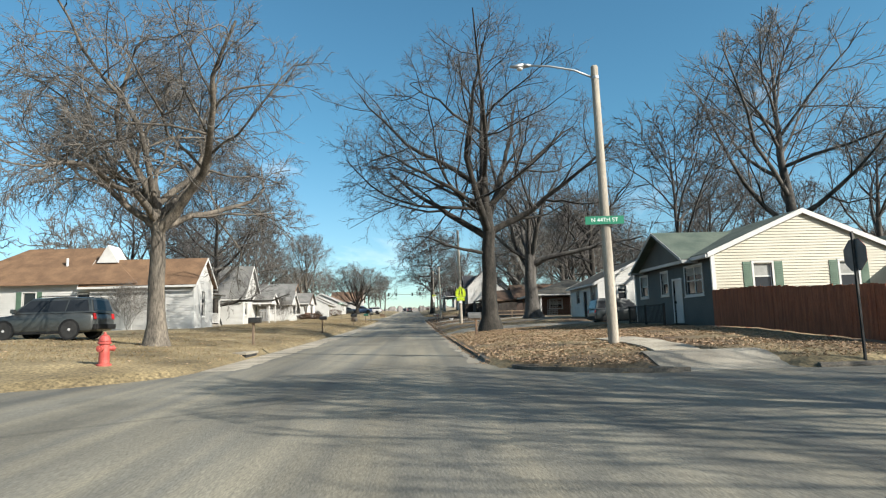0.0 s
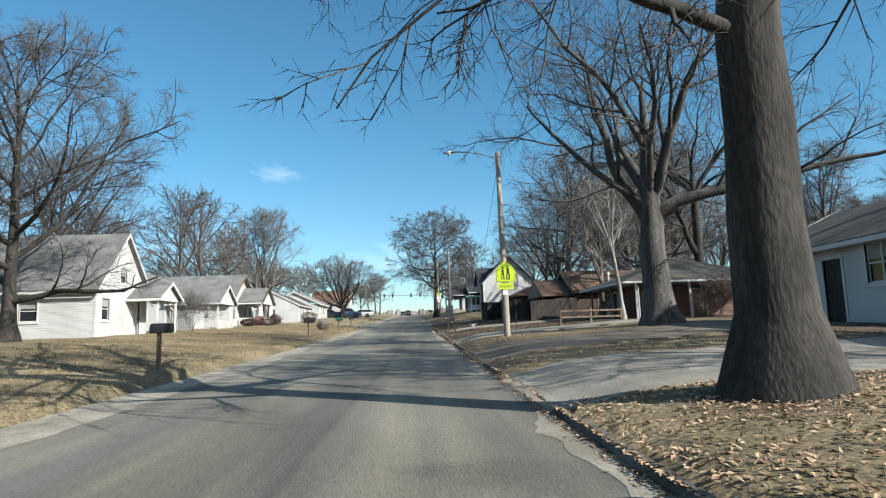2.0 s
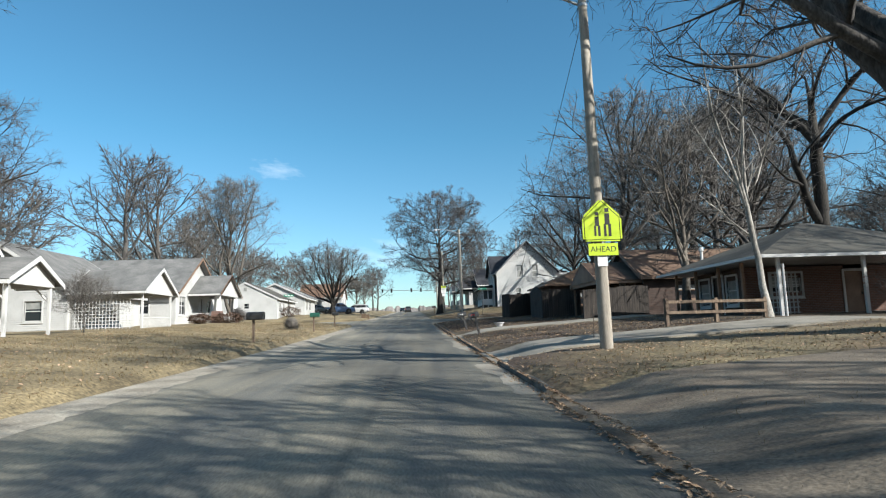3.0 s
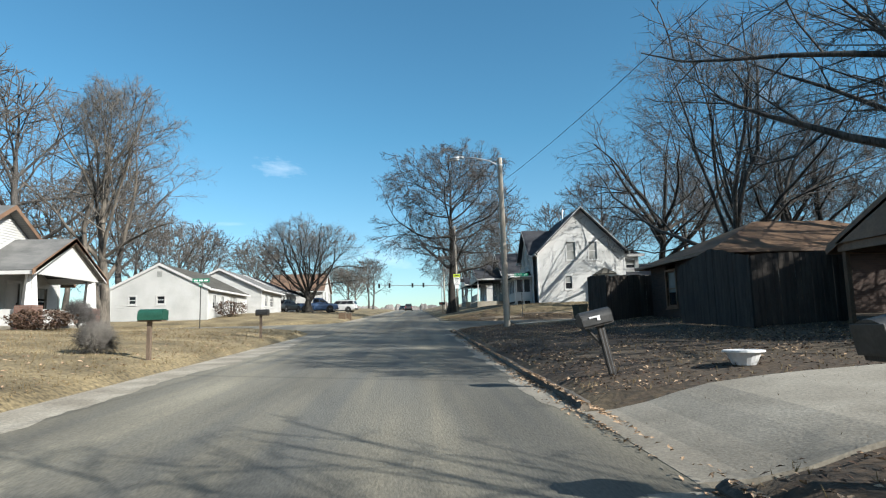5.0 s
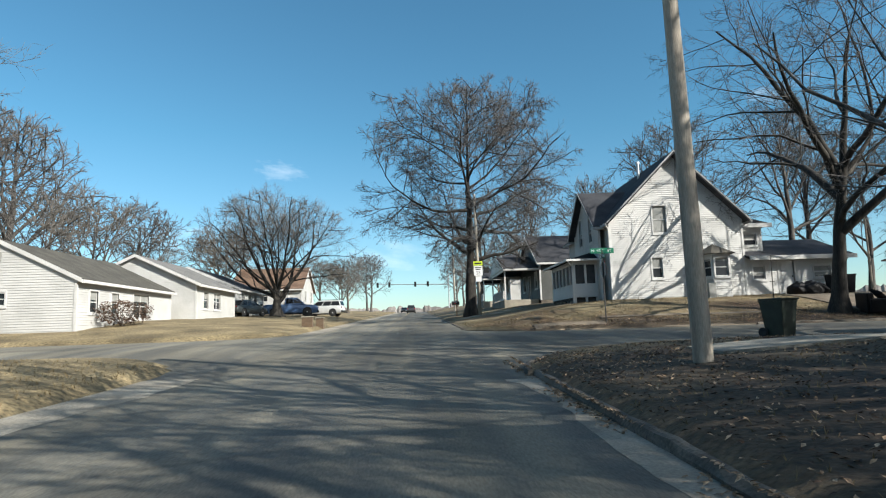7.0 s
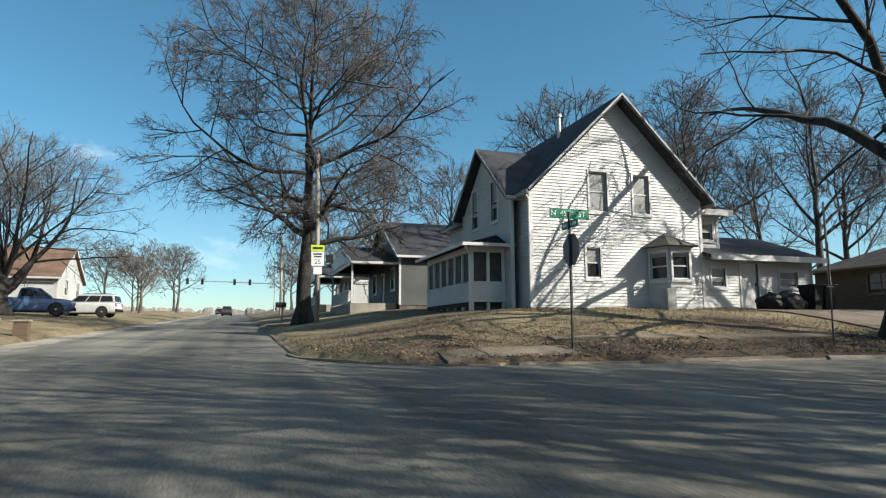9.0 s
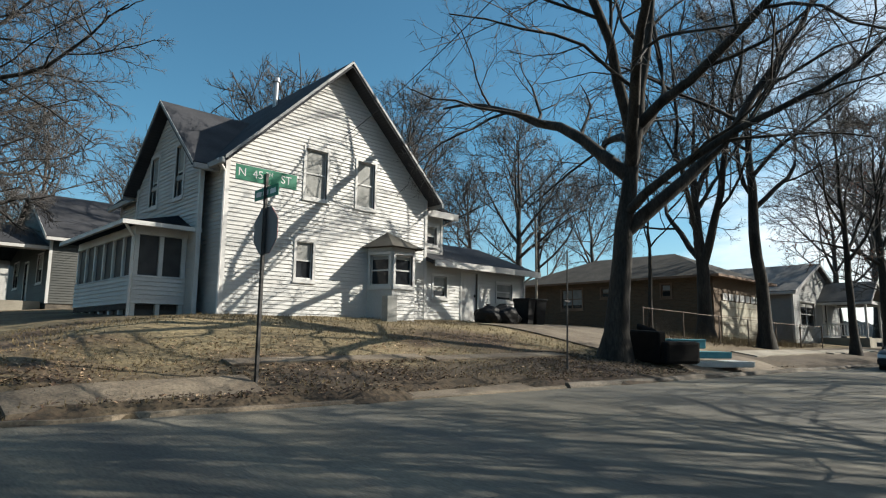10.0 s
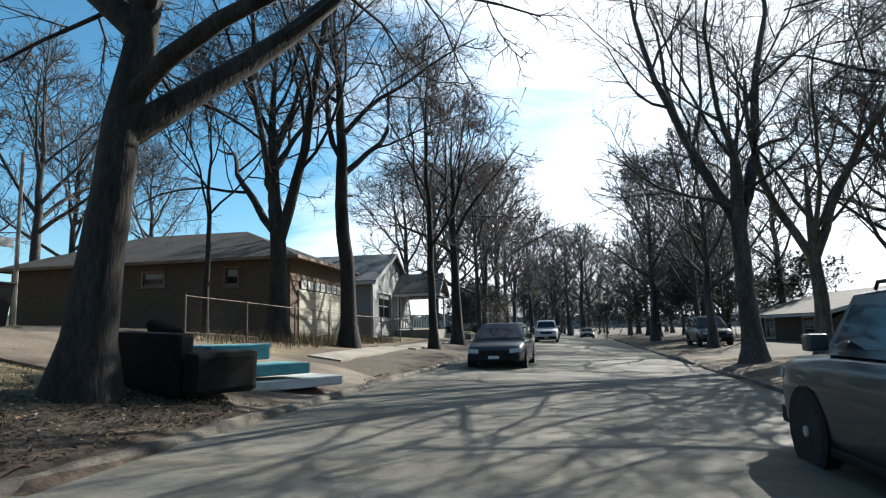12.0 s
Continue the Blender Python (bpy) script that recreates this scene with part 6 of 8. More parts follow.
h = house("white bungalow with a grey roof and small porch", -27.0, -17.8, 65.5, 72.0, 2.05, 5.0, 8.3, "x", SIDING_WHITE, ROOF_GREY, windows=[("E", 0.6, 1.5, 1.0, 2.3, 0.4), ("E", 2.8, 3.6, 3.3, 4.3, 0.4), ("S", 5.0, 6.0, 1.0, 2.2, 0.4)], doors=[("E", 4.6, 5.5, 0.15, 2.2)])
porch(h, -17.7, -15.9, 69.4, 72.6, 2.2, 4.3, "E", ROOF_GREY, "x", 0.9, rail=False)
for y in (69.5, 72.5):
    part("knee_brace", rods(((-16.0, y, 3.6), (-16.7, y, 4.3), 0.04, 0.04), sides=6), TRIM, h)
h = house("grey-roofed cottage with pale siding and a gabled front", -29.5, -20.6, 82.4, 92.0, 2.2, 5.0, 7.9, "y", SIDING_WHITE, ROOF_GREY, windows=[("E", 5.4, 6.4, 0.9, 2.1, 0.4), ("S", 3.0, 4.0, 0.9, 2.1, 0.4), ("S", 6.4, 7.4, 0.9, 2.1, 0.4)])
porch(h, -20.5, -16.2, 82.4, 86.9, 2.3, 4.65, "E", ROOF_GREY, "x", 1.35, rail=True)
part("porch_lattice", boxed(*[(-20.2 + 0.2 * i, -20.16 + 0.2 * i, 82.42, 82.44, 2.3, 4.3) for i in range(17)], *[(-20.3, -16.9, 82.44, 82.46, 2.4 + 0.2 * i, 2.44 + 0.2 * i) for i in range(9)]), TRIM, h)
h = house("white bungalow with a tapered-pillar porch and brown eaves", -28.0, -18.9, 94.6, 104.0, 2.75, 5.6, 8.5, "x", SIDING_WHITE, ROOF_GREY, TRIM_BROWN, windows=[("E", 0.7, 2.0, 0.9, 2.4, 0.3, None, 2), ("S", 6.0, 7.0, 1.0, 2.3, 0.4), ("E", 7.4, 8.3, 0.9, 2.3, 0.4)], doors=[("E", 5.2, 6.1, 0.4, 2.4)], over=0.6, rake=0.5, wall_trim=TRIM)
porch(h, -18.8, -16.3, 97.4, 102.8, 3.1, 5.3, "E", ROOF_GREY, "x", 1.55, trim=TRIM, rail=False, post=0.16)
for y in (97.65, 102.55):
    part("pillar", lathe([(0.36, 3.9), (0.24, 5.3)], 4, None, (-16.55, y, 0)), TRIM, h, "white tapered porch pillar")
    part("pillar_pier", boxed((-16.95, -16.2, y - 0.38, y + 0.38, 2.2, 3.95)), BRICK_RED, h, "red brick pillar base")
part("porch_parapet", boxed((-16.6, -16.4, 98.1, 102.1, 2.3, 3.8), (-18.7, -16.9, 97.45, 97.6, 2.3, 3.8)), TRIM, h)
part("porch_fascia", board_mesh([[Vector(c) for c in ((-16.02, 96.9, 5.2), (-16.02, 100.1, 6.95), (-16.06, 100.1, 6.95), (-16.06, 96.9, 5.2), (-16.02, 96.9, 5.45), (-16.02, 100.1, 7.2), (-16.06, 100.1, 7.2), (-16.06, 96.9, 5.45))], [Vector(c) for c in ((-16.02, 103.3, 5.2), (-16.02, 100.1, 6.95), (-16.06, 100.1, 6.95), (-16.06, 103.3, 5.2), (-16.02, 103.3, 5.45), (-16.02, 100.1, 7.2), (-16.06, 100.1, 7.2), (-16.06, 103.3, 5.45))]]), TRIM_BROWN, h)
h = house("white single-storey house with a low grey-green roof", -24.2, -16.6, 120.6, 132.0, 3.5, 6.1, 8.0, "y", SIDING_WHITE, ROOF_TAN, windows=[("S", 1.45, 2.0, 1.4, 2.05, 0.0), ("S", 3.65, 4.25, 1.4, 2.05, 0.0), ("E", 1.2, 2.0, 1.0, 2.1, 0.4), ("E", 3.4, 4.2, 1.0, 2.1, 0.4), ("E", 6.0, 8.0, 0.8, 2.2, 0.3, None, 2)], over=0.3, rake=0.12, pieces="S")
part("gable_vent", boxed((-20.6, -20.2, 120.565, 120.58, 7.05, 7.5)), BLIND, h)
h = house("white low house with a weathered roof", -24.0, -15.6, 134.0, 143.0, 4.2, 6.8, 8.8, "y", SIDING_WHITE, ROOF_GREY, windows=[("E", 1.4, 2.4, 0.9, 2.1, 0.4), ("E", 3.6, 5.2, 0.9, 2.1, 0.3, None, 2), ("S", 5.5, 6.5, 1.0, 2.1)])
house("white house with a dark porch roof", -25.0, -16.4, 146.5, 156.0, 4.8, 7.3, 9.2, "y", SIDING_WHITE, ROOF_DARK, windows=[("E", 1.4, 2.4, 0.9, 2.1, 0.4), ("E", 5.4, 6.6, 0.9, 2.1, 0.3)], doors=[("E", 3.6, 4.5, 0.1, 2.1)])
house("tall tan gabled house in the distance", -21.5, -13.6, 162.5, 170.5, 5.8, 8.3, 10.9, "x", SIDING_WHITE, ROOF_BROWN, windows=[("E", 2.0, 3.0, 1.0, 2.3), ("E", 6.0, 7.0, 1.0, 2.3), ("S", 3.0, 4.0, 1.0, 2.2)])
house("low tan brick house with a long weathered roof", 47.0, 60.0, 86.0, 96.0, 2.2, 4.35, 5.7, "x", BRICK_TAN, ROOF_TAN, TRIM, windows=[("N", 2.0, 3.5, 0.7, 1.9, 0.4), ("W", 4.0, 5.4, 0.7, 1.9, 0.4), ("N", 8.0, 9.5, 0.7, 1.9, 0.4)], brick=True)


# ---- street furniture ----
def street_lamp(x, y, top, reach, label, head_z=0.0):
    """A wooden pole with a bracket arm and a cobra head over the road."""
    z = ground_height(x, y)
    h = top - z
    p = thing("street_lamp", label, "street lamp", pose(x, y, z, 0, -0.6, 0))
    bm = lathe([(0.16, -0.4), (0.157, 0.0), (0.15, h * 0.2), (0.138, h * 0.45), (0.124, h * 0.7), (0.108, h - 0.03), (0.095, h)], 14)
    part("pole", bm, POLE_WOOD, p, smooth=True)
    arm = [(-0.1, 0, h - 0.35), (-reach * 0.25, 0, h - 0.12), (-reach * 0.55, 0, h + 0.02), (-reach + 0.5, 0, h + 0.06)]
    part("arm", tube(arm, 0.032), STEEL, p, "galvanised steel bracket arm", smooth=True)
    bm = bmesh.new()
    for a, b, r0, r1 in (((-reach + 0.55, 0, h + 0.06), (-reach + 0.3, 0, h + 0.05), 0.05, 0.12), ((-reach + 0.3, 0, h + 0.05), (-reach - 0.1, 0, h + 0.01), 0.12, 0.05)):
        rod(bm, a, b, r0, r1, 10)
    bmesh.ops.scale(bm, vec=(1, 1, 0.7), space=Matrix.Translation((0, 0, -h - 0.04)), verts=bm.verts)
    head = part("lamp_head", bm, STEEL, p, smooth=True)
    bm = lathe([(0.06, 0.0), (0.09, 0.03), (0.1, 0.06)], 12, None, (-reach + 0.2, 0, h - 0.1))
    part("lens", bm, LAMP_CLEAR, head, smooth=True)
    part("pole_band", lathe([(0.12, 0), (0.125, 0.02), (0.125, 0.06), (0.12, 0.08)], 14, None, (0, 0, h - 0.42)), STEEL, p)
    return p


p0 = street_lamp(5.76, 17.8, 9.1, 2.5, "tall wooden pole with a street lamp arm and green street sign")
p1 = street_lamp(4.5, 59.2, 10.5, 2.6, "tall dark wooden pole with a street lamp over the road")
p2 = street_lamp(4.3, 99.8, 10.8, 2.3, "tall pale wooden pole with a street lamp over the road")
part("guy_wire", tube([(0.0, 0, 8.4), (-0.4, 9.0, 2.5)], 0.008, 5), DARK_STEEL, p1)


def blade(parent, m, text, width=0.95, high=0.22, size=0.15, bars=0):
    """A green street-name plate, written on both sides."""
    b = part("name_plate", bevelled(0.003, (-width / 2, width / 2, -0.006, 0.006, -high / 2, high / 2)), SIGN_GREEN, parent, "green street-name plate")
    b.matrix_local = m
    for s in (-1, 1):
        face = pose(0, s * 0.0075, 0, 90, 0, 0 if s < 0 else 180)
        if text:
            writing("lettering", text, size, SIGN_WHITE, b, face)
        for i in range(bars):
            bm = boxed((-width * 0.4 + i * width * 0.3, -width * 0.4 + i * width * 0.3 + width * 0.22, 0.0065 if s > 0 else -0.009, 0.009 if s > 0 else -0.0065, -high * 0.22, high * 0.22))
            part("lettering_bar", bm, SIGN_WHITE, b)
    return b


blade(p0, pose(-0.08, -0.2, 3.58, 0, 0, 0), "N 44TH ST", 1.15, 0.24, 0.17)


def octagon(r, y0, y1):
    bm = bmesh.new()
    rings = [[bm.verts.new((r * math.cos(math.pi / 8 + math.pi / 4 * i), y, r * math.sin(math.pi / 8 + math.pi / 4 * i))) for i in range(8)] for y in (y0, y1)]
    for i in range(8):
        bm.faces.new((rings[0][i], rings[0][(i + 1) % 8], rings[1][(i + 1) % 8], rings[1][i]))
    bm.faces.new(rings[0])
    bm.faces.new(rings[1][::-1])
    bmesh.ops.recalc_face_normals(bm, faces=bm.faces[:])
    return bm


def stop_sign(x, y, h, turn, label, zs, r=0.4):
    """A steel post with an octagonal stop sign whose face looks to local -y."""
    p = thing("stop_sign", label, "stop sign", pose(x, y, ground_height(x, y), 0, 0, turn))
    part("post", boxed((-0.03, 0.03, 0.008, 0.028, -0.3, h), (-0.03, -0.018, 0.028, 0.05, -0.3, h), (0.018, 0.03, 0.028, 0.05, -0.3, h)), DARK_STEEL, p)
    s = part("sign_face", octagon(r, -0.004, 0.0), SIGNAL_RED, p, "red stop sign face with white rim")
    s.location.z = zs
    b = part("sign_back", octagon(r * 0.998, 0.0002, 0.006), SIGN_BACK, p, "dark bare metal sign back")
    b.location.z = zs
    writing("lettering", "STOP", r * 0.62, SIGN_WHITE, s, pose(0, -0.0055, 0, 90, 0, 0))
    return p


stop_sign(10.25, 13.75, 2.9, 90, "stop sign seen from behind on a dark steel post", 2.35, 0.4)
sb = stop_sign(8.1, 117.0, 3.25, 90, "corner stop sign with green street-name plates on top", 2.35, 0.4)
b1 = blade(sb, pose(0, 0.018, 3.2, 0, 0, -90), "", 1.05, 0.24)
for s in (-1, 1):
    side = lambda dx, dz: pose(dx, s * 0.0075, dz, 90, 0, 0 if s < 0 else 180)
    writing("lettering", "N", 0.18, SIGN_WHITE, b1, side(s * 0.42, 0))
    writing("lettering", "45", 0.18, SIGN_WHITE, b1, side(s * 0.16, 0))
    writing("lettering", "TH", 0.09, SIGN_WHITE, b1, side(-s * 0.03, 0.04))
    writing("lettering", "ST", 0.18, SIGN_WHITE, b1, side(-s * 0.33, 0))
blade(sb, pose(0, 0.018, 2.95, 0, 0, 0), "", 0.75, 0.18, 0.12, 3)


def name_post(x, y, h, turn, label):
    p = thing("street_sign", label, "street sign", pose(x, y, ground_height(x, y), 0, 0, turn))
    part("post", rods(((0, 0, -0.3), (0, 0, h), 0.03, 0.03)), DARK_STEEL, p)
    blade(p, pose(0, 0, h + 0.11, 0, 0, 0), "", 0.95, 0.22, 0.15, 3)
    blade(p, pose(0, 0, h - 0.14, 0, 0, 90), "", 0.8, 0.2, 0.12, 3)
    return p


name_post(-12.4, 106.6, 2.75, 4, "green street-name plates on a thin corner post")


def school_sign(x, y, z, turn):
    """A lime five-sided crossing sign with its plate, on the pole."""
    p = thing("crossing_sign", "lime school crossing sign with a plate below it", "road sign", pose(x, y, z, 0, 0, turn))
    bm = bmesh.new()
    w = 0.48
    shape = [(-w, -w), (w, -w), (w, 0.12), (0, w + 0.1), (-w, 0.12)]
    rings = [[bm.verts.new((u, d, v)) for u, v in shape] for d in (-0.004, 0.004)]
    for i in range(5):
        bm.faces.new((rings[0][i], rings[0][(i + 1) % 5], rings[1][(i + 1) % 5], rings[1][i]))
    bm.faces.new(rings[0])
    bm.faces.new(rings[1][::-1])
    bmesh.ops.recalc_face_normals(bm, faces=bm.faces[:])
    bmesh.ops.bevel(bm, geom=[e for e in bm.edges if abs((e.verts[0].co - e.verts[1].co).y) > 0.005], offset=0.06, segments=3, affect="EDGES")
    f = part("sign_face", bm, SIGN_LIME, p)
    for k, (dx, s) in enumerate(((-0.12, 0.85), (0.13, 1.0))):
        bm = bmesh.new()
        for u0, u1, v0, v1 in ((-0.06, 0.06, -0.08, 0.2), (-0.09, -0.03, -0.36, -0.06), (0.02, 0.09, -0.36, -0.06), (-0.05, 0.05, 0.23, 0.33)):
            box(bm, dx + u0 * s, dx + u1 * s, -0.0075, -0.0045, v0 * s + (s - 1) * 0.3, v1 * s + (s - 1) * 0.3)
        part("symbol", bm, SIGN_BLACK, f, "plain black upright symbol")
    q = part("plate", bevelled(0.002, (-0.36, 0.36, -0.004, 0.004, -0.82, -0.53)), SIGN_LIME, p, "small lime plate under the sign")
    writing("lettering", "AHEAD", 0.19, SIGN_BLACK, q, pose(0, -0.0058, -0.675, 90, 0, 0))
    edge = [(-w + 0.05, -w + 0.04), (w - 0.05, -w + 0.04), (w - 0.05, 0.1), (0, w + 0.03), (-w + 0.05, 0.1), (-w + 0.05, -w + 0.04)]
    part("border", rods(*[((u0, -0.0045, v0), (u1, -0.0045, v1), 0.008, 0.008) for (u0, v0), (u1, v1) in zip(edge, edge[1:])], sides=4), SIGN_BLACK, f)
    part("bracket", boxed((-0.03, 0.03, 0.005, 0.1, -0.7, 0.3)), STEEL, p)
    return p


school_sign(4.5, 59.0, 4.5, 0)
part("tag_plate", boxed((-0.12, 0.12, -0.165, -0.155, 1.95, 2.2)), SIGN_WHITE, p1, "small white tag on the pole")

# the pole with the school-zone signs
pz = ground_height(4.6, 137.2)
sp = thing("utility_pole", "pale pole with school-zone speed sign and dark beacons", "utility pole", pose(4.6, 137.2, pz, 0, -0.8, 0))
part("pole", rods(((0, 0, -0.4), (0, 0, 9.4), 0.13, 0.09), sides=14), POLE_WOOD, sp, smooth=True)
q = part("sign_plate", bevelled(0.003, (-0.33, 0.33, -0.17, -0.16, 3.0, 3.75)), SIGN_WHITE, sp, "white speed-limit plate")
writing("lettering", "25", 0.34, SIGN_BLACK, q, pose(0, -0.1725, 3.2, 90, 0, 0))
for zz, ww in ((3.62, 0.24), (3.48, 0.2)):
    part("lettering_bar", boxed((-ww, ww, -0.174, -0.1705, zz - 0.04, zz + 0.04)), SIGN_BLACK, q)
q = part("top_plate", bevelled(0.003, (-0.35, 0.35, -0.17, -0.16, 3.78, 4.1)), SIGN_LIME, sp, "lime school plate")
part("lettering_bar", boxed((-0.26, 0.26, -0.174, -0.1705, 3.87, 4.0)), SIGN_BLACK, q)
part("lower_plate", bevelled(0.003, (-0.22, 0.22, -0.17, -0.16, 2.55, 2.95)), SIGN_WHITE, sp, "small white plate")
for x in (-0.62, 0.62):
    part("beacon", bevelled(0.02, (x - 0.19, x + 0.19, -0.25, -0.05, 3.2, 3.58)), BLACK_PLASTIC, sp, "black flashing-beacon housing")
part("cross_bar", rods(((-0.5, -0.1, 3.4), (0.5, -0.1, 3.4), 0.02, 0.02)), STEEL, sp)

# traffic signals far up the road
tz = slope(238)
ts = thing("traffic_signal", "far traffic signals hanging from a steel mast arm", "traffic signal", pose(7.5, 238, tz))
part("mast", rods(((0, 0, -0.3), (0, 0, 9.5), 0.16, 0.11)), STEEL, ts)
part("mast_arm", rods(((0, 0, 6.6), (-17.5, 0, 7.0), 0.12, 0.06)), STEEL, ts)
for x in (-17.0, -14.2, -8.0, -5.0):
    sgn = part("signal_head", bevelled(0.03, (x - 0.25, x + 0.25, -0.25, 0.1, 6.2, 7.4)), BLACK_PLASTIC, ts)
    for i in range(3):
        b = lathe([(0.13, 0), (0.15, 0.15)], 10)
        v = part("visor", b, BLACK_PLASTIC, sgn)
        v.matrix_local = pose(x, -0.25, 6.45 + 0.36 * i, 90, 0, 0)
street_lamp(5.2, 178.0, 15.2, 2.4, "far wooden pole with a street lamp")


# ---- mailboxes, hydrant, bins ----
def mailbox(x, y, turn, label, paint, lean=0.0, post=None, double=False, height=0.95, big=1.0, flag_paint=None):
    """A domed box on a post; its door looks to local -y."""
    m = thing("mailbox", label, "mailbox", pose(x, y, ground_height(x, y), 0, 0, turn) @ pose(0, 0, 0, lean, 0, 0))
    w, d, h = 0.17 * big, 0.5 * big, 0.22 * big
    for px in ((-0.09, 0.09) if double else (0,)):
        part("post", bevelled(0.006, (px - 0.05, px + 0.05, -0.05, 0.05, -0.3, height)), post or POST_WOOD, m)
    part("plank", bevelled(0.005, (-w * 0.8, w * 0.8, -d * 0.62, d * 0.42, height, height + 0.035)), post or POST_WOOD, m)
    bm = bmesh.new()
    prof = [(-w, 0)] + [(-w * math.cos(a), h * 0.5 + w * 0.75 * math.sin(a)) for a in [math.pi * i / 10 for i in range(11)]] + [(w, 0)]
    rings = [[bm.verts.new((u, yy, height + 0.036 + v)) for u, v in prof] for yy in (-d * 0.65, d * 0.4)]
    k = len(prof)
    for i in range(k):
        bm.faces.new((rings[0][i], rings[0][(i + 1) % k], rings[1][(i + 1) % k], rings[1][i]))
    bm.faces.new(rings[0])
    bm.faces.new(rings[1][::-1])
    bmesh.ops.recalc_face_normals(bm, faces=bm.faces[:])
    b = part("box", bm, paint, m)
    part("flap", bevelled(0.004, (-w * 0.9, w * 0.9, -d * 0.65 - 0.012, -d * 0.65 - 0.001, height + 0.05, height + 0.036 + h * 0.95)), paint, m)
    part("flag", boxed((w + 0.003, w + 0.012, -d * 0.4, -d * 0.4 + 0.17, height + 0.14, height + 0.165), (w + 0.003, w + 0.012, -d * 0.4 + 0.12, -d * 0.4 + 0.17, height + 0.09, height + 0.14)), flag_paint or SIGNAL_RED, m, "small grey flag" if flag_paint is MB_GREY else "small white flag" if flag_paint else "small red flag")
    return m


MB_BLACK = surface("black_mailbox_paint", (0.02, 0.02, 0.02), (0.036, 0.0344, 0.032), 4.0, 0.5, 0.05, 40.0, 0.3, 0.15)
MB_GREEN = surface("green_mailbox_paint", (0.016, 0.072, 0.048), (0.024, 0.096, 0.064), 4.0, 0.5, 0.05, 40.0, 0.2, 0.15)
DARK_POST = surface("dark_stained_post", (0.024, 0.0208, 0.0176), (0.048, 0.0416, 0.036), 3.0, 0.8, 0.2, 30.0, 0, 0.25, (4, 4, 0.5))
MB_DARK = surface("dark_grey_mailbox_paint", (0.04, 0.04, 0.04), (0.068, 0.0664, 0.064), 4.0, 0.5, 0.05, 40.0, 0.3, 0.15)
MB_GREY = surface("grey_mailbox_paint", (0.104, 0.104, 0.1), (0.152, 0.148, 0.144), 4.0, 0.5, 0.05, 40.0, 0.3, 0.15)
mailbox(-7.3, 28.6, 90, "black mailbox on a dark wooden post", MB_BLACK)
mailbox(-6.9, 47.1, 90, "dark mailbox on a thin wooden post", MB_BLACK)
mailbox(-7.0, 71.8, 90, "large dark mailbox on a stout post", MB_BLACK, big=1.35)
mailbox(-6.7, 86.2, 90, "green mailbox on a weathered post", MB_GREEN, big=1.15)
mailbox(-6.75, 97.6, 90, "black mailbox on a wooden post by the corner", MB_BLACK)
mailbox(3.3, 33.0, -90, "grey mailbox on a pair of pale posts", MB_GREY, 0, TRIM_BROWN, True, 0.85, 1.3, flag_paint=MB_GREY)
for xx, yy, flag, t in ((3.02, 73.9, None, "large dark mailbox leaning on a grooved dark post"), (2.95, 80.0, SIGN_WHITE, "grey mailbox leaning on a dark post beside the driveway")):
    mb = mailbox(xx, yy, -90, t, MB_DARK, 12, DARK_POST, False, 0.8, 0.92, flag_paint=flag)
    part("brace", rods(((0, -0.05, 0.5), (0, -0.22, 0.8), 0.022, 0.022)), DARK_POST, mb)
    for u in (-0.025, 0.025):
        part("groove", boxed((u - 0.006, u + 0.006, 0.0505, 0.053, 0.02, 0.76)), SIGN_BACK, mb)
        part("groove", boxed((0.0505, 0.053, u - 0.006, u + 0.006, 0.02, 0.76)), SIGN_BACK, mb)
mailbox(3.4, 146.5, -90, "dark mailbox on a post beyond the corner", MB_BLACK, 0, None, False, 1.0, 1.3)

# brick letter-box pillars
for x, y, w, h in ((-6.6, 126.6, 0.3, 0.55), (-6.2, 128.6, 0.22, 0.5)):
    t = thing("pillar", "low weathered brick pillar on the lawn", "pillar", pose(x, y, ground_height(x, y)))
    part("shaft", bevelled(0.01, (-w, w, -w * 0.7, w * 0.7, -0.2, h)), BRICK_TAN, t)
    part("cap", bevelled(0.01, (-w - 0.04, w + 0.04, -w * 0.7 - 0.04, w * 0.7 + 0.04, h, h + 0.06)), CONCRETE, t)

hy = thing("fire_hydrant", "faded red fire hydrant on the grass corner", "fire hydrant", pose(-8.0, 16.5, ground_height(-8.0, 16.5), 0, 0, 25) @ Matrix.Scale(1.08, 4))
part("barrel", lathe([(0.17, -0.05), (0.17, 0.03), (0.12, 0.05), (0.115, 0.5), (0.15, 0.51), (0.15, 0.55), (0.12, 0.57)], 20), HYDRANT_RED, hy, smooth=False)
part("bonnet", lathe([(0.14, 0.571), (0.135, 0.62), (0.1, 0.69), (0.05, 0.73), (0.03, 0.74), (0.03, 0.79)], 20), HYDRANT_RED, hy)
for a in (0, 120, 240):
    c = part("nozzle_cap", lathe([(0.06, 0.0), (0.06, 0.08), (0.075, 0.085), (0.075, 0.12), (0.025, 0.125), (0.025, 0.15)], 14), HYDRANT_RED, hy)
    c.matrix_local = pose(0, 0, 0.4, 0, 0, a) @ pose(0.1, 0, 0, 0, 90, 0)


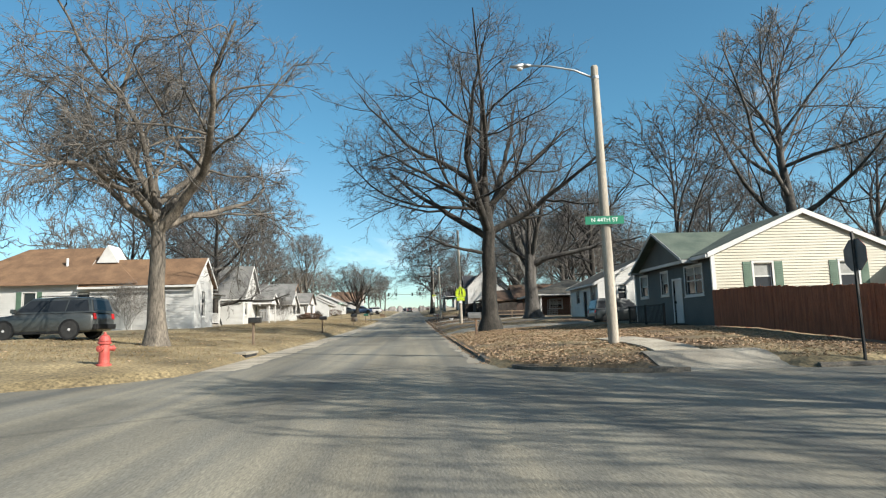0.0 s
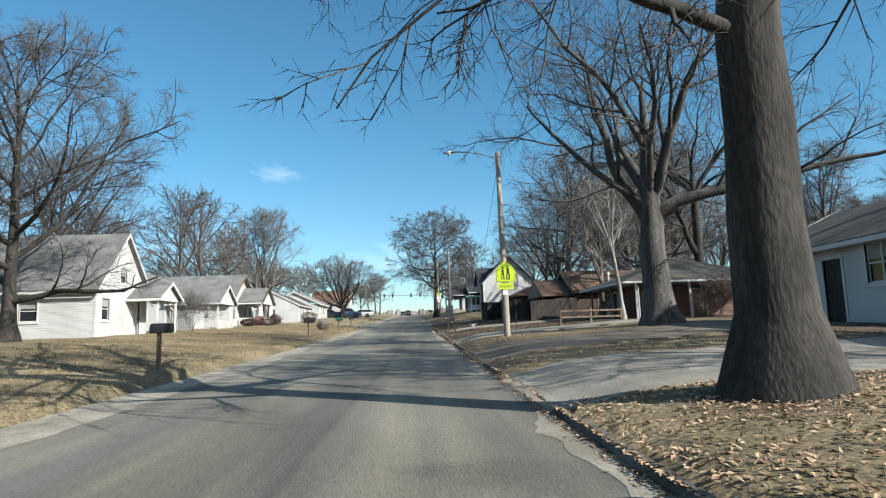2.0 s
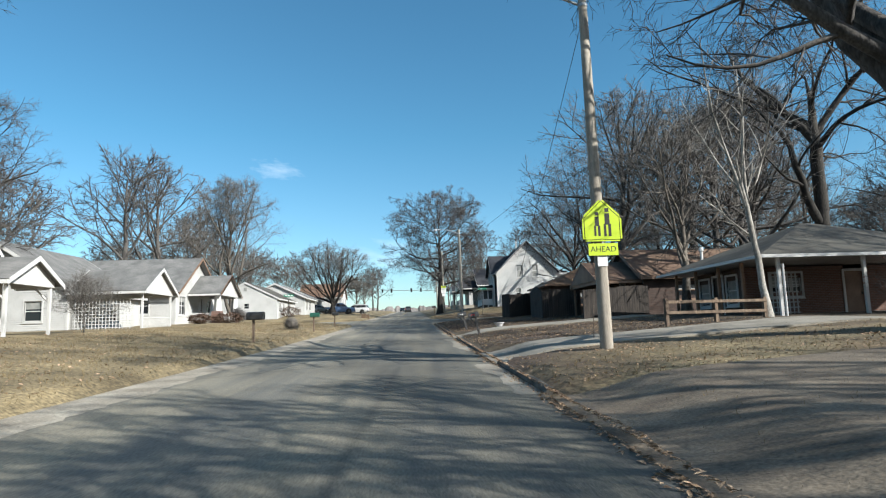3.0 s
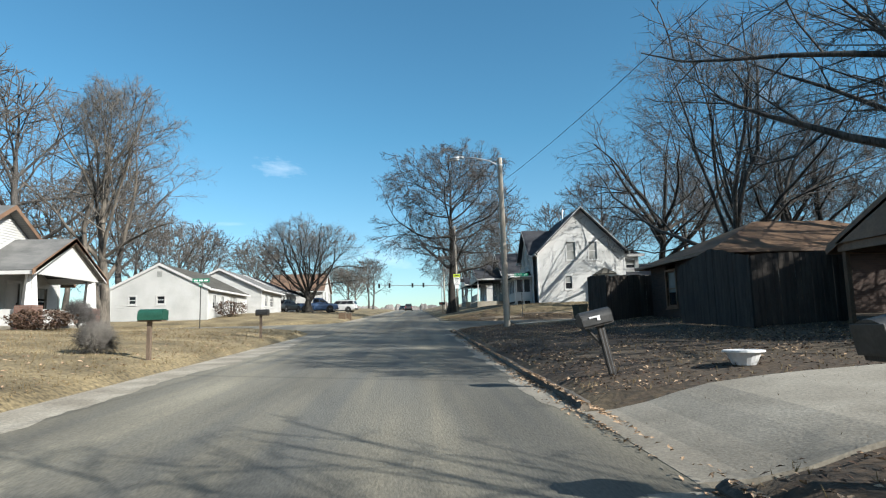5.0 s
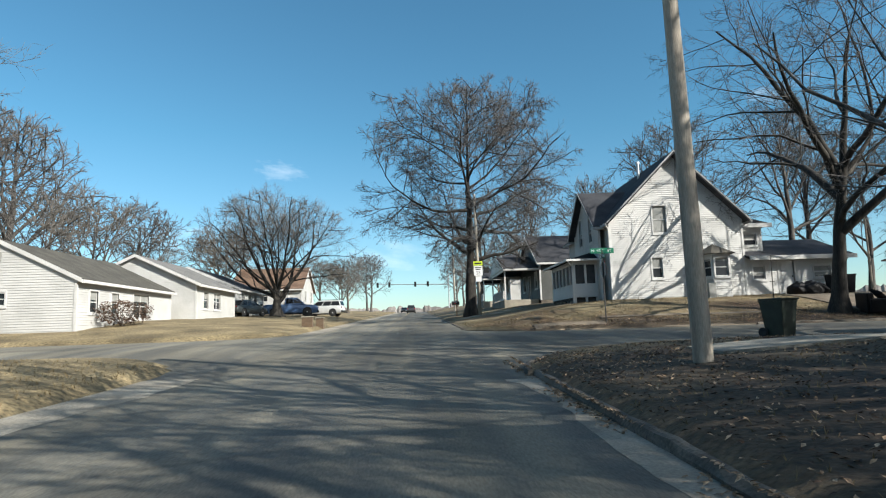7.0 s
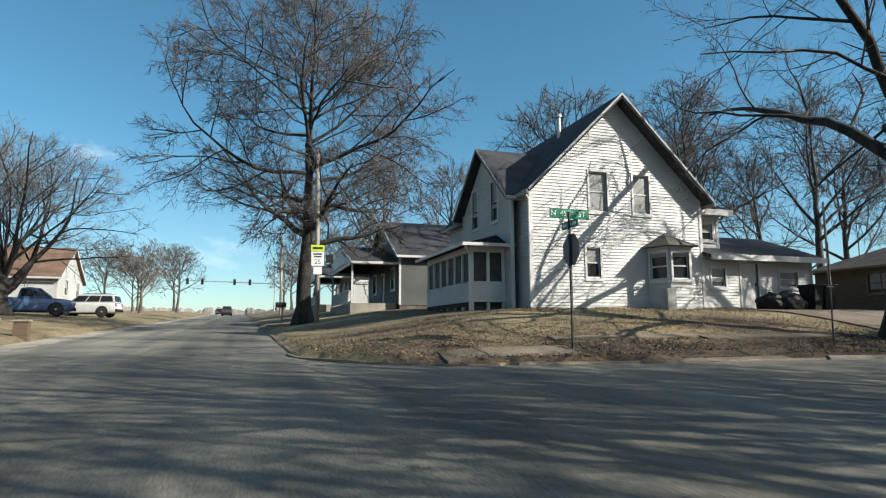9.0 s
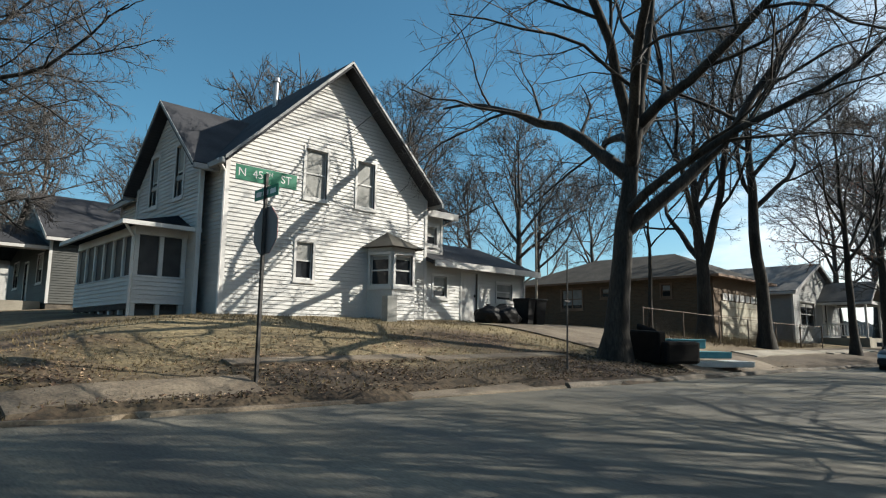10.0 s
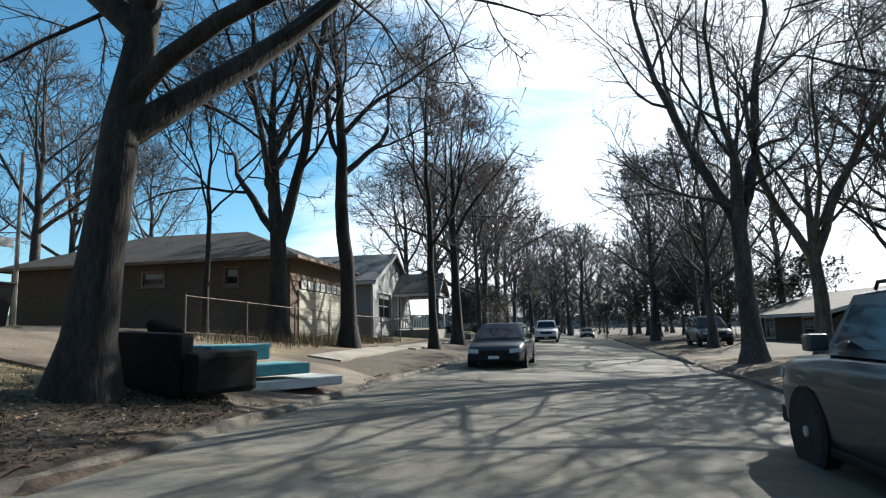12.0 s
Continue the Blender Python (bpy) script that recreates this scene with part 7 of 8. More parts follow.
def wheelie_bin(x, y, turn, label, paint, z=None):
    b = thing("trash_bin", label, "trash bin", pose(x, y, ground_height(x, y) if z is None else z, 0, 0, turn))
    bm = bmesh.new()
    rings = [[bm.verts.new((sx * w, sy_ * d, h)) for sx, sy_ in ((-1, -1), (1, -1), (1, 1), (-1, 1))] for w, d, h in ((0.23, 0.27, 0.02), (0.3, 0.36, 0.95), (0.32, 0.38, 0.95), (0.32, 0.38, 1.0))]
    for p, q in zip(rings, rings[1:]):
        for i in range(4):
            bm.faces.new((p[i], p[(i + 1) % 4], q[(i + 1) % 4], q[i]))
    bm.faces.new(rings[0][::-1])
    bm.faces.new(rings[-1])
    bmesh.ops.bevel(bm, geom=bm.edges[:], offset=0.015, segments=2, affect="EDGES")
    part("body", bm, paint, b)
    part("lid", bevelled(0.02, (-0.33, 0.33, -0.41, 0.37, 1.003, 1.06)), paint, b)
    part("handle", rods(((-0.25, 0.42, 0.98), (0.25, 0.42, 0.98), 0.018, 0.018)), paint, b)
    for s in (-1, 1):
        w = part("wheel", lathe([(0.13, -0.03), (0.14, 0), (0.13, 0.03)], 14), RUBBER, b)
        w.matrix_local = pose(s * 0.3, 0.3, 0.14, 0, 90, 0)
    return b


wheelie_bin(9.7, 106.7, 20, "very dark green wheeled trash bin on the verge", BIN_GREEN)
wheelie_bin(23.4, 124.0, 10, "black wheeled trash bin by the side door", BLACK_PLASTIC)
wheelie_bin(24.2, 124.05, -8, "black wheeled trash bin with a pale lid", BLACK_PLASTIC)
for i, (x, y, s) in enumerate(((21.3, 124.1, 0.55), (22.0, 123.9, 0.6), (22.6, 124.2, 0.5), (21.7, 124.3, 0.5))):
    bg = thing("rubbish_bag", "black plastic rubbish bag slumped on the grass", "rubbish bag", pose(x, y, ground_height(x, y) - 0.02, 0, 0, 70 * i), "bags by the side door")
    bm = bmesh.new()
    bmesh.ops.create_icosphere(bm, subdivisions=3, radius=s)
    for v in bm.verts:
        v.co *= 1 + 0.22 * noise.noise(v.co * 3 + Vector((i, 0, 0)))
        v.co.z = max(-0.05, v.co.z * 0.75 + s * 0.5)
    part("sack", bm, BLACK_PLASTIC, bg)
    part("knot", lathe([(0.03, 0), (0.05, 0.06), (0.09, 0.14)], 9, None, (0, 0, s * 1.1)), BLACK_PLASTIC, bg)


# ---- discarded sofa and mattresses ----
def soft_block(x0, x1, y0, y1, z0, z1, r=0.05, puff=0.02):
    bm = bevelled(r, (x0, x1, y0, y1, z0, z1))
    bmesh.ops.subdivide_edges(bm, edges=bm.edges[:], cuts=1, use_grid_fill=True)
    for v in bm.verts:
        v.co += v.normal * 0 + Vector((noise.noise(v.co * 4) * puff, noise.noise(v.co * 4 + Vector((9, 0, 0))) * puff, noise.noise(v.co * 4 + Vector((0, 7, 0))) * puff))
    return bm


so = thing("sofa", "discarded black sofa dumped beside a tree", "sofa", pose(20.2, 117.1, ground_height(20.3, 116.6) - 0.01, 0, 2, -114) @ Matrix.Scale(1.08, 4))
part("base", soft_block(-0.95, 0.95, -0.1, 0.75, 0.05, 0.42), BLACK_CLOTH, so)
part("backrest", soft_block(-0.95, 0.95, -0.36, -0.11, 0.05, 0.86), BLACK_CLOTH, so)
for s in (-1, 1):
    part("armrest", soft_block(min(s * 0.96, s * 1.2), max(s * 0.96, s * 1.2), -0.3, 0.75, 0.05, 0.62, 0.08), BLACK_CLOTH, so)
for x0 in (-0.93, 0.02):
    part("cushion", soft_block(x0, x0 + 0.9, 0.0, 0.74, 0.43, 0.6, 0.06), BLACK_CLOTH, so)
for x in (-1.0, 1.0):
    part("leg", boxed((x - 0.04, x + 0.04, -0.2, -0.12, -0.05, 0.05)), POST_WOOD, so)
cu = thing("cushion", "loose dark cushion thrown on the heap", "cushion", pose(20.75, 117.3, ground_height(20.75, 117.3) + 0.72, 25, 30, 20))
part("pad", soft_block(-0.3, 0.3, -0.3, 0.3, -0.1, 0.1, 0.08), BLACK_CLOTH, cu)
for x, y, z, m, label, sz, lift in ((22.35, 116.05, -38, WHITE_CLOTH, "soiled white mattress lying on the verge", (0.95, 0.6, 0.17), 0.0), (21.95, 116.3, -40, TEAL_CLOTH, "teal foam mattress lying on a white one", (0.75, 0.5, 0.2), 0.175), (21.6, 116.65, -35, TEAL_CLOTH, "teal foam block leaning on the heap", (0.55, 0.4, 0.28), 0.38)):
    t = thing("mattress", label, "mattress", pose(x, y, ground_height(x, y) + lift, 0, 0, z))
    part("ticking", soft_block(-sz[0], sz[0], -sz[1], sz[1], 0, sz[2], 0.04), m, t)
    part("piping", boxed((-sz[0] - 0.004, sz[0] + 0.004, -sz[1] - 0.004, -sz[1] + 0.01, sz[2] * 0.86, sz[2] * 0.92), (-sz[0] - 0.004, -sz[0] + 0.01, -sz[1] + 0.01, sz[1], sz[2] * 0.86, sz[2] * 0.92)), m, t)


# ---- fences ----
def board_fence(label, a, b, high, material, peak=0.0, name="fence"):
    """A close-boarded fence from a to b, with rails and posts behind it."""
    a, b = Vector(a), Vector(b)
    d = (b - a)
    ln = d.length
    z = ground_height(*a)
    f = thing(name, label, "fence", pose(a.x, a.y, z, 0, 0, math.degrees(math.atan2(d.y, d.x))))
    board = boxed((0, 0.132, -0.011, 0.011, 0, 1.0))
    me = mesh_of(board, "board", material)
    rf = random.Random(int(ln * 100))
    n = int(ln / 0.14)
    for i in range(n):
        o = new("board", me)
        o.parent = f
        p = a + d * (i / n)
        lo = ground_height(p.x, p.y) - z
        o.matrix_local = Matrix.Translation((i * ln / n, rf.uniform(-0.006, 0.006), lo + 0.03)) @ Matrix.Diagonal((1, 1, high + peak * (1 - abs(2 * i / n - 1)) + rf.uniform(-0.02, 0.02), 1))
    z1 = ground_height(*b) - z
    for h in (0.35, high - 0.3):
        bm = bmesh.new()
        q = [bm.verts.new(c) for c in ((0, 0.016, h), (0, 0.055, h), (ln, 0.055, h + z1), (ln, 0.016, h + z1), (0, 0.016, h + 0.09), (0, 0.055, h + 0.09), (ln, 0.055, h + z1 + 0.09), (ln, 0.016, h + z1 + 0.09))]
        for g in HEX:
            bm.faces.new([q[i] for i in g])
        bmesh.ops.recalc_face_normals(bm, faces=bm.faces[:])
        part("rail", bm, material, f)
    for i in range(int(ln / 2.4) + 1):
        u = min(ln - 0.06, i * 2.4 + 0.06)
        p = a + d * (u / ln)
        lo = ground_height(p.x, p.y) - z
        part("post", boxed((u - 0.05, u + 0.05, 0.058, 0.158, lo - 0.3, lo + high)), material, f)
    return f


board_fence("red-brown stained cedar privacy fence", (12.55, 25.4), (12.3, 15.5), 1.5, FENCE_RED)
board_fence("red-brown stained cedar fence turning the corner", (12.35, 15.42), (24.0, 15.4), 1.5, FENCE_RED)
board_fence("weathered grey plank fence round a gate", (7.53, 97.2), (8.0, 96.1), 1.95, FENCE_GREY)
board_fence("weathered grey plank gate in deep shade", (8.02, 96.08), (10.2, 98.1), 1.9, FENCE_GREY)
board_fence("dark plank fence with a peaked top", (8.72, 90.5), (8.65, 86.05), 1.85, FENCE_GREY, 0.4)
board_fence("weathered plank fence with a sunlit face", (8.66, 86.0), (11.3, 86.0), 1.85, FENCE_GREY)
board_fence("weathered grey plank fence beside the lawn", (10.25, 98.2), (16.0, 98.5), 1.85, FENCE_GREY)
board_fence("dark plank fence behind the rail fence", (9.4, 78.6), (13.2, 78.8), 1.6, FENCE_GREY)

rf = thing("rail_fence", "low two-rail wooden fence on the lawn", "fence", pose(8.5, 65.3, ground_height(10.0, 65.6), 0, 0, 9.0))
for u in (0.05, 1.95, 3.9):
    part("post", bevelled(0.008, (u - 0.06, u + 0.06, -0.06, 0.06, -0.3, 0.85)), POST_WOOD, rf)
for h in (0.32, 0.68):
    part("rail", bevelled(0.006, (0.0, 3.95, -0.09, -0.062, h, h + 0.1)), POST_WOOD, rf)


def chain_fence(label, pts, high=1.15):
    """A chain-link fence: posts, top rail and a woven net of crossing wires."""
    x, y = pts[0]
    z = ground_height(x, y)
    f = thing("chain_link_fence", label, "fence", pose(x, y, z))
    local = [Vector((p[0] - x, p[1] - y, ground_height(*p) - z)) for p in pts]
    for p in local:
        q = part("post", rods((tuple(p + Vector((0, 0, -0.3))), tuple(p + Vector((0, 0, high + 0.05))), 0.03, 0.03)), RUSTY, f)
    part("top_rail", tube([tuple(p + Vector((0, 0, high))) for p in local], 0.016, 6), RUSTY, f)
    vs, fs = [], []
    for a, b in zip(local, local[1:]):
        ln = (b - a).length
        n = int(ln / 0.11)
        for i in range(n):
            for s in (0, 1):
                u0, u1 = i / n, min(1, max(0, i / n + (high / ln if s else -high / ln)))
                k = abs(u1 - u0) * ln / high
                p, q = a.lerp(b, u0), a.lerp(b, u1)
                p = p + Vector((0, 0, 0.03))
                q = q + Vector((0, 0, 0.03 + (high - 0.04) * k))
                c = len(vs)
                r = 0.0035
                w = Vector((0, r, 0)) if abs((b - a).x) > abs((b - a).y) else Vector((r, 0, 0))
                side = (b - a).normalized() * r
                for e in (p, q):
                    vs += [e + side + w * 0, e - side * 0.5 + w, e - side * 0.5 - w]
                for j in range(3):
                    fs.append((c + j, c + (j + 1) % 3, c + 3 + (j + 1) % 3, c + 3 + j))
    me = bpy.data.meshes.new("netting")
    me.from_pydata(vs, [], fs)
    me.materials.append(RUSTY)
    o = tagged(new("netting", me), kind="stuff")
    o.parent = f
    return f


chain_fence("rusty chain-link fence along the side-street yard", [(26.2, 120.3), (28.2, 119.6), (30.3, 119.0), (33.0, 118.8), (36.0, 118.6), (39.0, 118.4), (42.0, 118.2)])

# thin posts on the corner lawn
for x, y, h, label in ((15.3, 116.4, 2.45, "thin dark steel stake with a small crossbar"),):
    t = thing("sign_post", label, "post", pose(x, y, ground_height(x, y), 0, 1.5, 0))
    part("post", rods(((0, 0, -0.3), (0, 0, h + 0.25), 0.022, 0.018)), DARK_STEEL, t)
    part("crossbar", boxed((-0.12, 0.1, -0.015, 0.015, h * 0.62, h * 0.62 + 0.03)), DARK_STEEL, t)
t = thing("utility_pole", "slim pale pole behind the corner house", "utility pole", pose(27.5, 126.5, ground_height(27.5, 126.5)))
part("pole", rods(((0, 0, -0.3), (0, 0, 5.2), 0.07, 0.05)), POLE_WOOD, t)


# ---- vehicles ----
def panel(parent, name, pts, material, out, t=0.012):
    """A thin plate through the corners, raised along out."""
    out = Vector(out).normalized() * t
    bm = bmesh.new()
    a = [bm.verts.new(Vector(p)) for p in pts]
    b = [bm.verts.new(Vector(p) + out) for p in pts]
    n = len(a)
    bm.faces.new(a[::-1])
    bm.faces.new(b)
    for i in range(n):
        bm.faces.new((a[i], a[(i + 1) % n], b[(i + 1) % n], b[i]))
    bmesh.ops.recalc_face_normals(bm, faces=bm.faces[:])
    return part(name, bm, material, parent)


def car(label, x, y, turn, paint, ln=4.7, wd=1.85, ht=1.72, belt=1.05, nose=0.98, cab=(-0.48, -0.43, 0.06, 0.22), wheel=0.36, category="car", name="car", rack=False, bed=False, z=None):
    """A road vehicle; +x is its front. cab: rear foot, rear top, front top and front foot of the cabin, as shares of the length."""
    c = thing(name, label, category, pose(x, y, ground_height(x, y) if z is None else z, 0, 0, turn))
    h = wd / 2
    st = [(-0.5, 0.45, 0.74, 0.86), (-0.493, 0.36, belt - 0.12, 0.92), (-0.475, 0.3, belt - 0.03, 0.965), (-0.4, 0.26, belt, 1.0), (-0.1, 0.24, belt, 1.0), (cab[3] - 0.04, 0.24, belt - 0.005, 1.0), (cab[3] + 0.03, 0.25, nose + 0.01, 0.99), (0.38, 0.26, nose - 0.03, 0.97), (0.44, 0.27, nose - 0.08, 0.93), (0.475, 0.3, nose - 0.16, 0.88), (0.493, 0.34, nose - 0.27, 0.83), (0.5, 0.42, nose - 0.36, 0.8)]
    bm = bmesh.new()
    rings = []
    for u, lo, hi, w in st:
        a = h * w
        half_ring = [(0.86, 0.0), (0.955, 0.04), (0.985, 0.16), (1.0, 0.4), (1.0, 0.62), (0.985, 0.8), (0.95, 0.93), (0.88, 0.985), (0.6, 1.0)]
        ring = [(-a * u_, lo + (hi - lo) * v_) for u_, v_ in half_ring] + [(a * u_, lo + (hi - lo) * v_) for u_, v_ in half_ring[::-1]]
        rings.append([bm.verts.new((u * ln, p, q)) for p, q in ring])
    k = len(rings[0])
    for p, q in zip(rings, rings[1:]):
        for i in range(k):
            bm.faces.new((p[i], p[(i + 1) % k], q[(i + 1) % k], q[i]))
    bm.faces.new(rings[0])
    bm.faces.new(rings[-1][::-1])
    bmesh.ops.recalc_face_normals(bm, faces=bm.faces[:])
    body = part("body", bm, paint, c, smooth=True)
    # cabin
    r0, r1, f1, f0 = [v * ln for v in cab]
    b0, b1 = h * 0.93, h * 0.74
    bm = bmesh.new()
    rows = []
    for (u, v, zz, w) in ((r0, 0, belt - 0.02, b0), (r1, 0, ht - 0.05, b1), (r1 * 0.55 + f1 * 0.45, 0, ht, b1 * 1.02), (f1, 0, ht - 0.04, b1 * 0.98), (f0, 0, belt - 0.02, b0)):
        rows.append([bm.verts.new((u, -w, zz)), bm.verts.new((u, -w * 0.82, zz + (0.03 if zz > belt else 0))), bm.verts.new((u, w * 0.82, zz + (0.03 if zz > belt else 0))), bm.verts.new((u, w, zz))])
    for p, q in zip(rows, rows[1:]):
        for i in range(3):
            bm.faces.new((p[i], p[i + 1], q[i + 1], q[i]))
    for i in (0, 3):
        bm.faces.new([r[i] for r in rows])
    bmesh.ops.recalc_face_normals(bm, faces=bm.faces[:])
    part("cabin", bm, paint, c)

    def on(u, s, zz):
        kz = (zz - belt + 0.02) / (ht - belt - 0.03)
        return (u, s * (b0 + (b1 - b0) * kz), zz)
    lo, hi = belt + 0.05, ht - 0.13
    kl, kh = (lo - belt) / (ht - belt), (hi - belt) / (ht - belt)
    ra, rb = r0 + (r1 - r0) * kl + 0.1, r0 + (r1 - r0) * kh + 0.1
    fa, fb = f0 + (f1 - f0) * kl - 0.12, f0 + (f1 - f0) * kh - 0.1
    n = 3 if (fa - ra) > 2.2 else 2
    for s in (-1, 1):
        for i in range(n):
            a0, a1 = ra + (fa - ra) * i / n + 0.03, ra + (fa - ra) * (i + 1) / n - 0.03
            c0, c1 = rb + (fb - rb) * i / n + 0.03, rb + (fb - rb) * (i + 1) / n - 0.03
            panel(c, "side_window", [on(a0, s, lo), on(a1, s, lo), on(c1, s, hi), on(c0, s, hi)], GLASS, (0, s, 0.2))
    for name_, (u0, u1, out) in {"windscreen": (f0, f1, (1, 0, 0.8)), "rear_window": (r0, r1, (-1, 0, 0.4))}.items():
        kk = (0.12, 0.88)
        q = []
        for t, s in ((kk[0], -1), (kk[0], 1), (kk[1], 1), (kk[1], -1)):
            zz = belt - 0.02 + (ht - 0.03 - belt) * t
            w = (b0 + (b1 - b0) * t) * 0.86
            q.append((u0 + (u1 - u0) * t, s * w, zz))
        panel(c, name_, q, GLASS, out, 0.03)
    for u in (-0.3, 0.3):
        for s in (-1, 1):
            wname = part("wheel", lathe([(wheel * 0.6, -0.11), (wheel * 0.93, -0.11), (wheel, -0.07), (wheel, 0.07), (wheel * 0.93, 0.11), (wheel * 0.6, 0.11)], 22), RUBBER, c)
            wname.matrix_local = pose(u * ln * 0.98, s * (h - 0.1), wheel, 90 if s < 0 else -90, 0, 0)
            rim = part("rim", lathe([(wheel * 0.58, 0.06), (wheel * 0.58, 0.105), (wheel * 0.5, 0.09), (wheel * 0.16, 0.1), (wheel * 0.14, 0.125)], 18), CHROME, wname)
            arch = lathe([(wheel * 1.18, 0.0), (wheel * 1.18, 0.012)], 22)
            ar = part("wheel_arch", arch, BLACK_PLASTIC, c)
            ar.matrix_local = pose(u * ln * 0.98, s * (h - 0.006), wheel * 1.02, 90 if s < 0 else -90, 0, 0)
    for s in (-1, 1):
        panel(c, "headlight", [(0.485 * ln, s * h * 0.86, nose - 0.3), (0.5 * ln, s * h * 0.52, nose - 0.32), (0.492 * ln, s * h * 0.52, nose - 0.2), (0.474 * ln, s * h * 0.86, nose - 0.18)], LAMP_CLEAR, (1, s * 0.3, 0.2), 0.03)
        panel(c, "tail_light", [(-0.5 * ln, s * h * 0.88, 0.78), (-0.5 * ln, s * h * 0.68, 0.78), (-0.49 * ln, s * h * 0.68, belt - 0.06), (-0.49 * ln, s * h * 0.9, belt - 0.06)], LAMP_RED, (-1, s * 0.2, 0.1), 0.03)
        part("door_mirror", bevelled(0.03, (f0 - 0.25, f0 - 0.1, min(s * h * 0.98, s * (h + 0.17)), max(s * h * 0.98, s * (h + 0.17)), belt + 0.02, belt + 0.18)), paint, c)
    part("bumper", bevelled(0.04, (0.465 * ln, 0.515 * ln, -h * 0.86, h * 0.86, 0.32, 0.52)), BLACK_PLASTIC, c)
    part("bumper", bevelled(0.04, (-0.52 * ln, -0.47 * ln, -h * 0.9, h * 0.9, 0.36, 0.58)), BLACK_PLASTIC, c)
    part("grille", bevelled(0.01, (0.48 * ln, 0.506 * ln, -h * 0.48, h * 0.48, nose - 0.4, nose - 0.22)), BLACK_PLASTIC, c)
    part("number_plate", boxed((0.5155 * ln, 0.518 * ln, -0.16, 0.16, 0.38, 0.47)), SIGN_WHITE, c)
    part("sill", bevelled(0.02, (-0.2 * ln, 0.2 * ln, -h * 0.99, h * 0.99, 0.21, 0.3)), BLACK_PLASTIC, c)
    if rack:
        for s in (-1, 1):
            part("roof_rail", tube([(r1 + 0.2, s * b1 * 0.85, ht), (r1 + 0.25, s * b1 * 0.85, ht + 0.06), (f1 - 0.25, s * b1 * 0.85, ht + 0.06), (f1 - 0.2, s * b1 * 0.85, ht)], 0.018, 6), BLACK_PLASTIC, c)
    return c


SUV = dict(ln=4.6, wd=1.85, ht=1.72, belt=1.08, nose=1.0, cab=(-0.49, -0.45, 0.08, 0.24), wheel=0.37, category="SUV", name="suv", rack=True)
SEDAN = dict(ln=4.7, wd=1.82, ht=1.44, belt=0.92, nose=0.86, cab=(-0.4, -0.24, 0.07, 0.27), wheel=0.33, category="car", name="sedan")
PICKUP = dict(ln=5.4, wd=1.95, ht=1.85, belt=1.2, nose=1.14, cab=(-0.12, -0.09, 0.12, 0.25), wheel=0.4, category="pickup", name="pickup")
car("pewter-grey SUV parked on the driveway", 14.3, 42.2, 2, PAINT_SILVER, **dict(SUV, ln=4.2))
car("mid-grey SUV parked on the lawn-side drive", -15.6, 27.4, 178, PAINT_GREY, **SUV)
car("midnight-dark sedan parked at the kerb", 32.6, 112.55, 176, PAINT_NIGHT, **SEDAN)
car("dark grey-green SUV parked at the kerb of the side street", 16.9, 107.85, 0, PAINT_SAGE, z=slope(107.9), **dict(SUV, cab=(-0.49, -0.46, 0.15, 0.21), nose=1.13, belt=1.16))
car("white SUV parked across a front yard", -10.6, 159.0, 172, PAINT_WHITE, **SUV)
car("blue pickup parked under the wide tree", -13.0, 153.5, 12, PAINT_BLUE, **PICKUP)
car("pale small car parked before a porch", -15.8, 147.0, 70, PAINT_SILVER, **SEDAN)
car("dark SUV parked in a side-street drive", 51.0, 101.2, 178, PAINT_NIGHT, **SUV)
car("white pickup parked along the side street", 66.0, 110.6, 178, PAINT_WHITE, z=slope(110), **PICKUP)
car("silver car parked far along the side street", 84.0, 109.8, 178, PAINT_SILVER, **SEDAN)
car("dark car far along the side street", 100.0, 104.6, 178, PAINT_DARK, **SEDAN)
car("white car far along the side street", 71.0, 118.5, 90, PAINT_WHITE, **SEDAN)
car("dark car far up the main road", -1.5, 225.0, 90, PAINT_DARK, z=slope(225), **SUV)
car("pale car far up the main road", -3.8, 262.0, -90, PAINT_SILVER, z=slope(262), **SEDAN)


# ---- shrubs, grass and fallen leaves ----
def shrub(x, y, seed, h, label, twig, r=0.05):
    s = tree(label, seed, h, r * 0.4, 0.08, (12, 66), 16, (7, 6, 6, 0), 0.4, 0.06, 0.0, h * 0.62, -0.1, twig, twig, category="shrub", thick=0.3)
    s.name = "shrub"
    return stand(s, x, y)


shrub(-15.6, 74.6, 201, 2.8, "bare twiggy shrub beside a porch", TWIG_TAN)
shrub(-8.3, 86.8, 202, 0.5, "dry grassy clump beside a mailbox", TWIG_TAN)
shrub(-15.2, 99.0, 203, 1.0, "brown clipped shrub before a porch", TWIG)
shrub(-20.6, 45.6, 204, 3.4, "tall bare shrub against a white wall", TWIG_TAN)
red_bush = shrub(18.4, 66.0, 205, 2.4, "reddish bush with withered leaves by the carport", TWIG_TAN)
carport_bush = shrub(21.4, 65.8, 206, 3.0, "dark twiggy bush by the carport", TWIG)


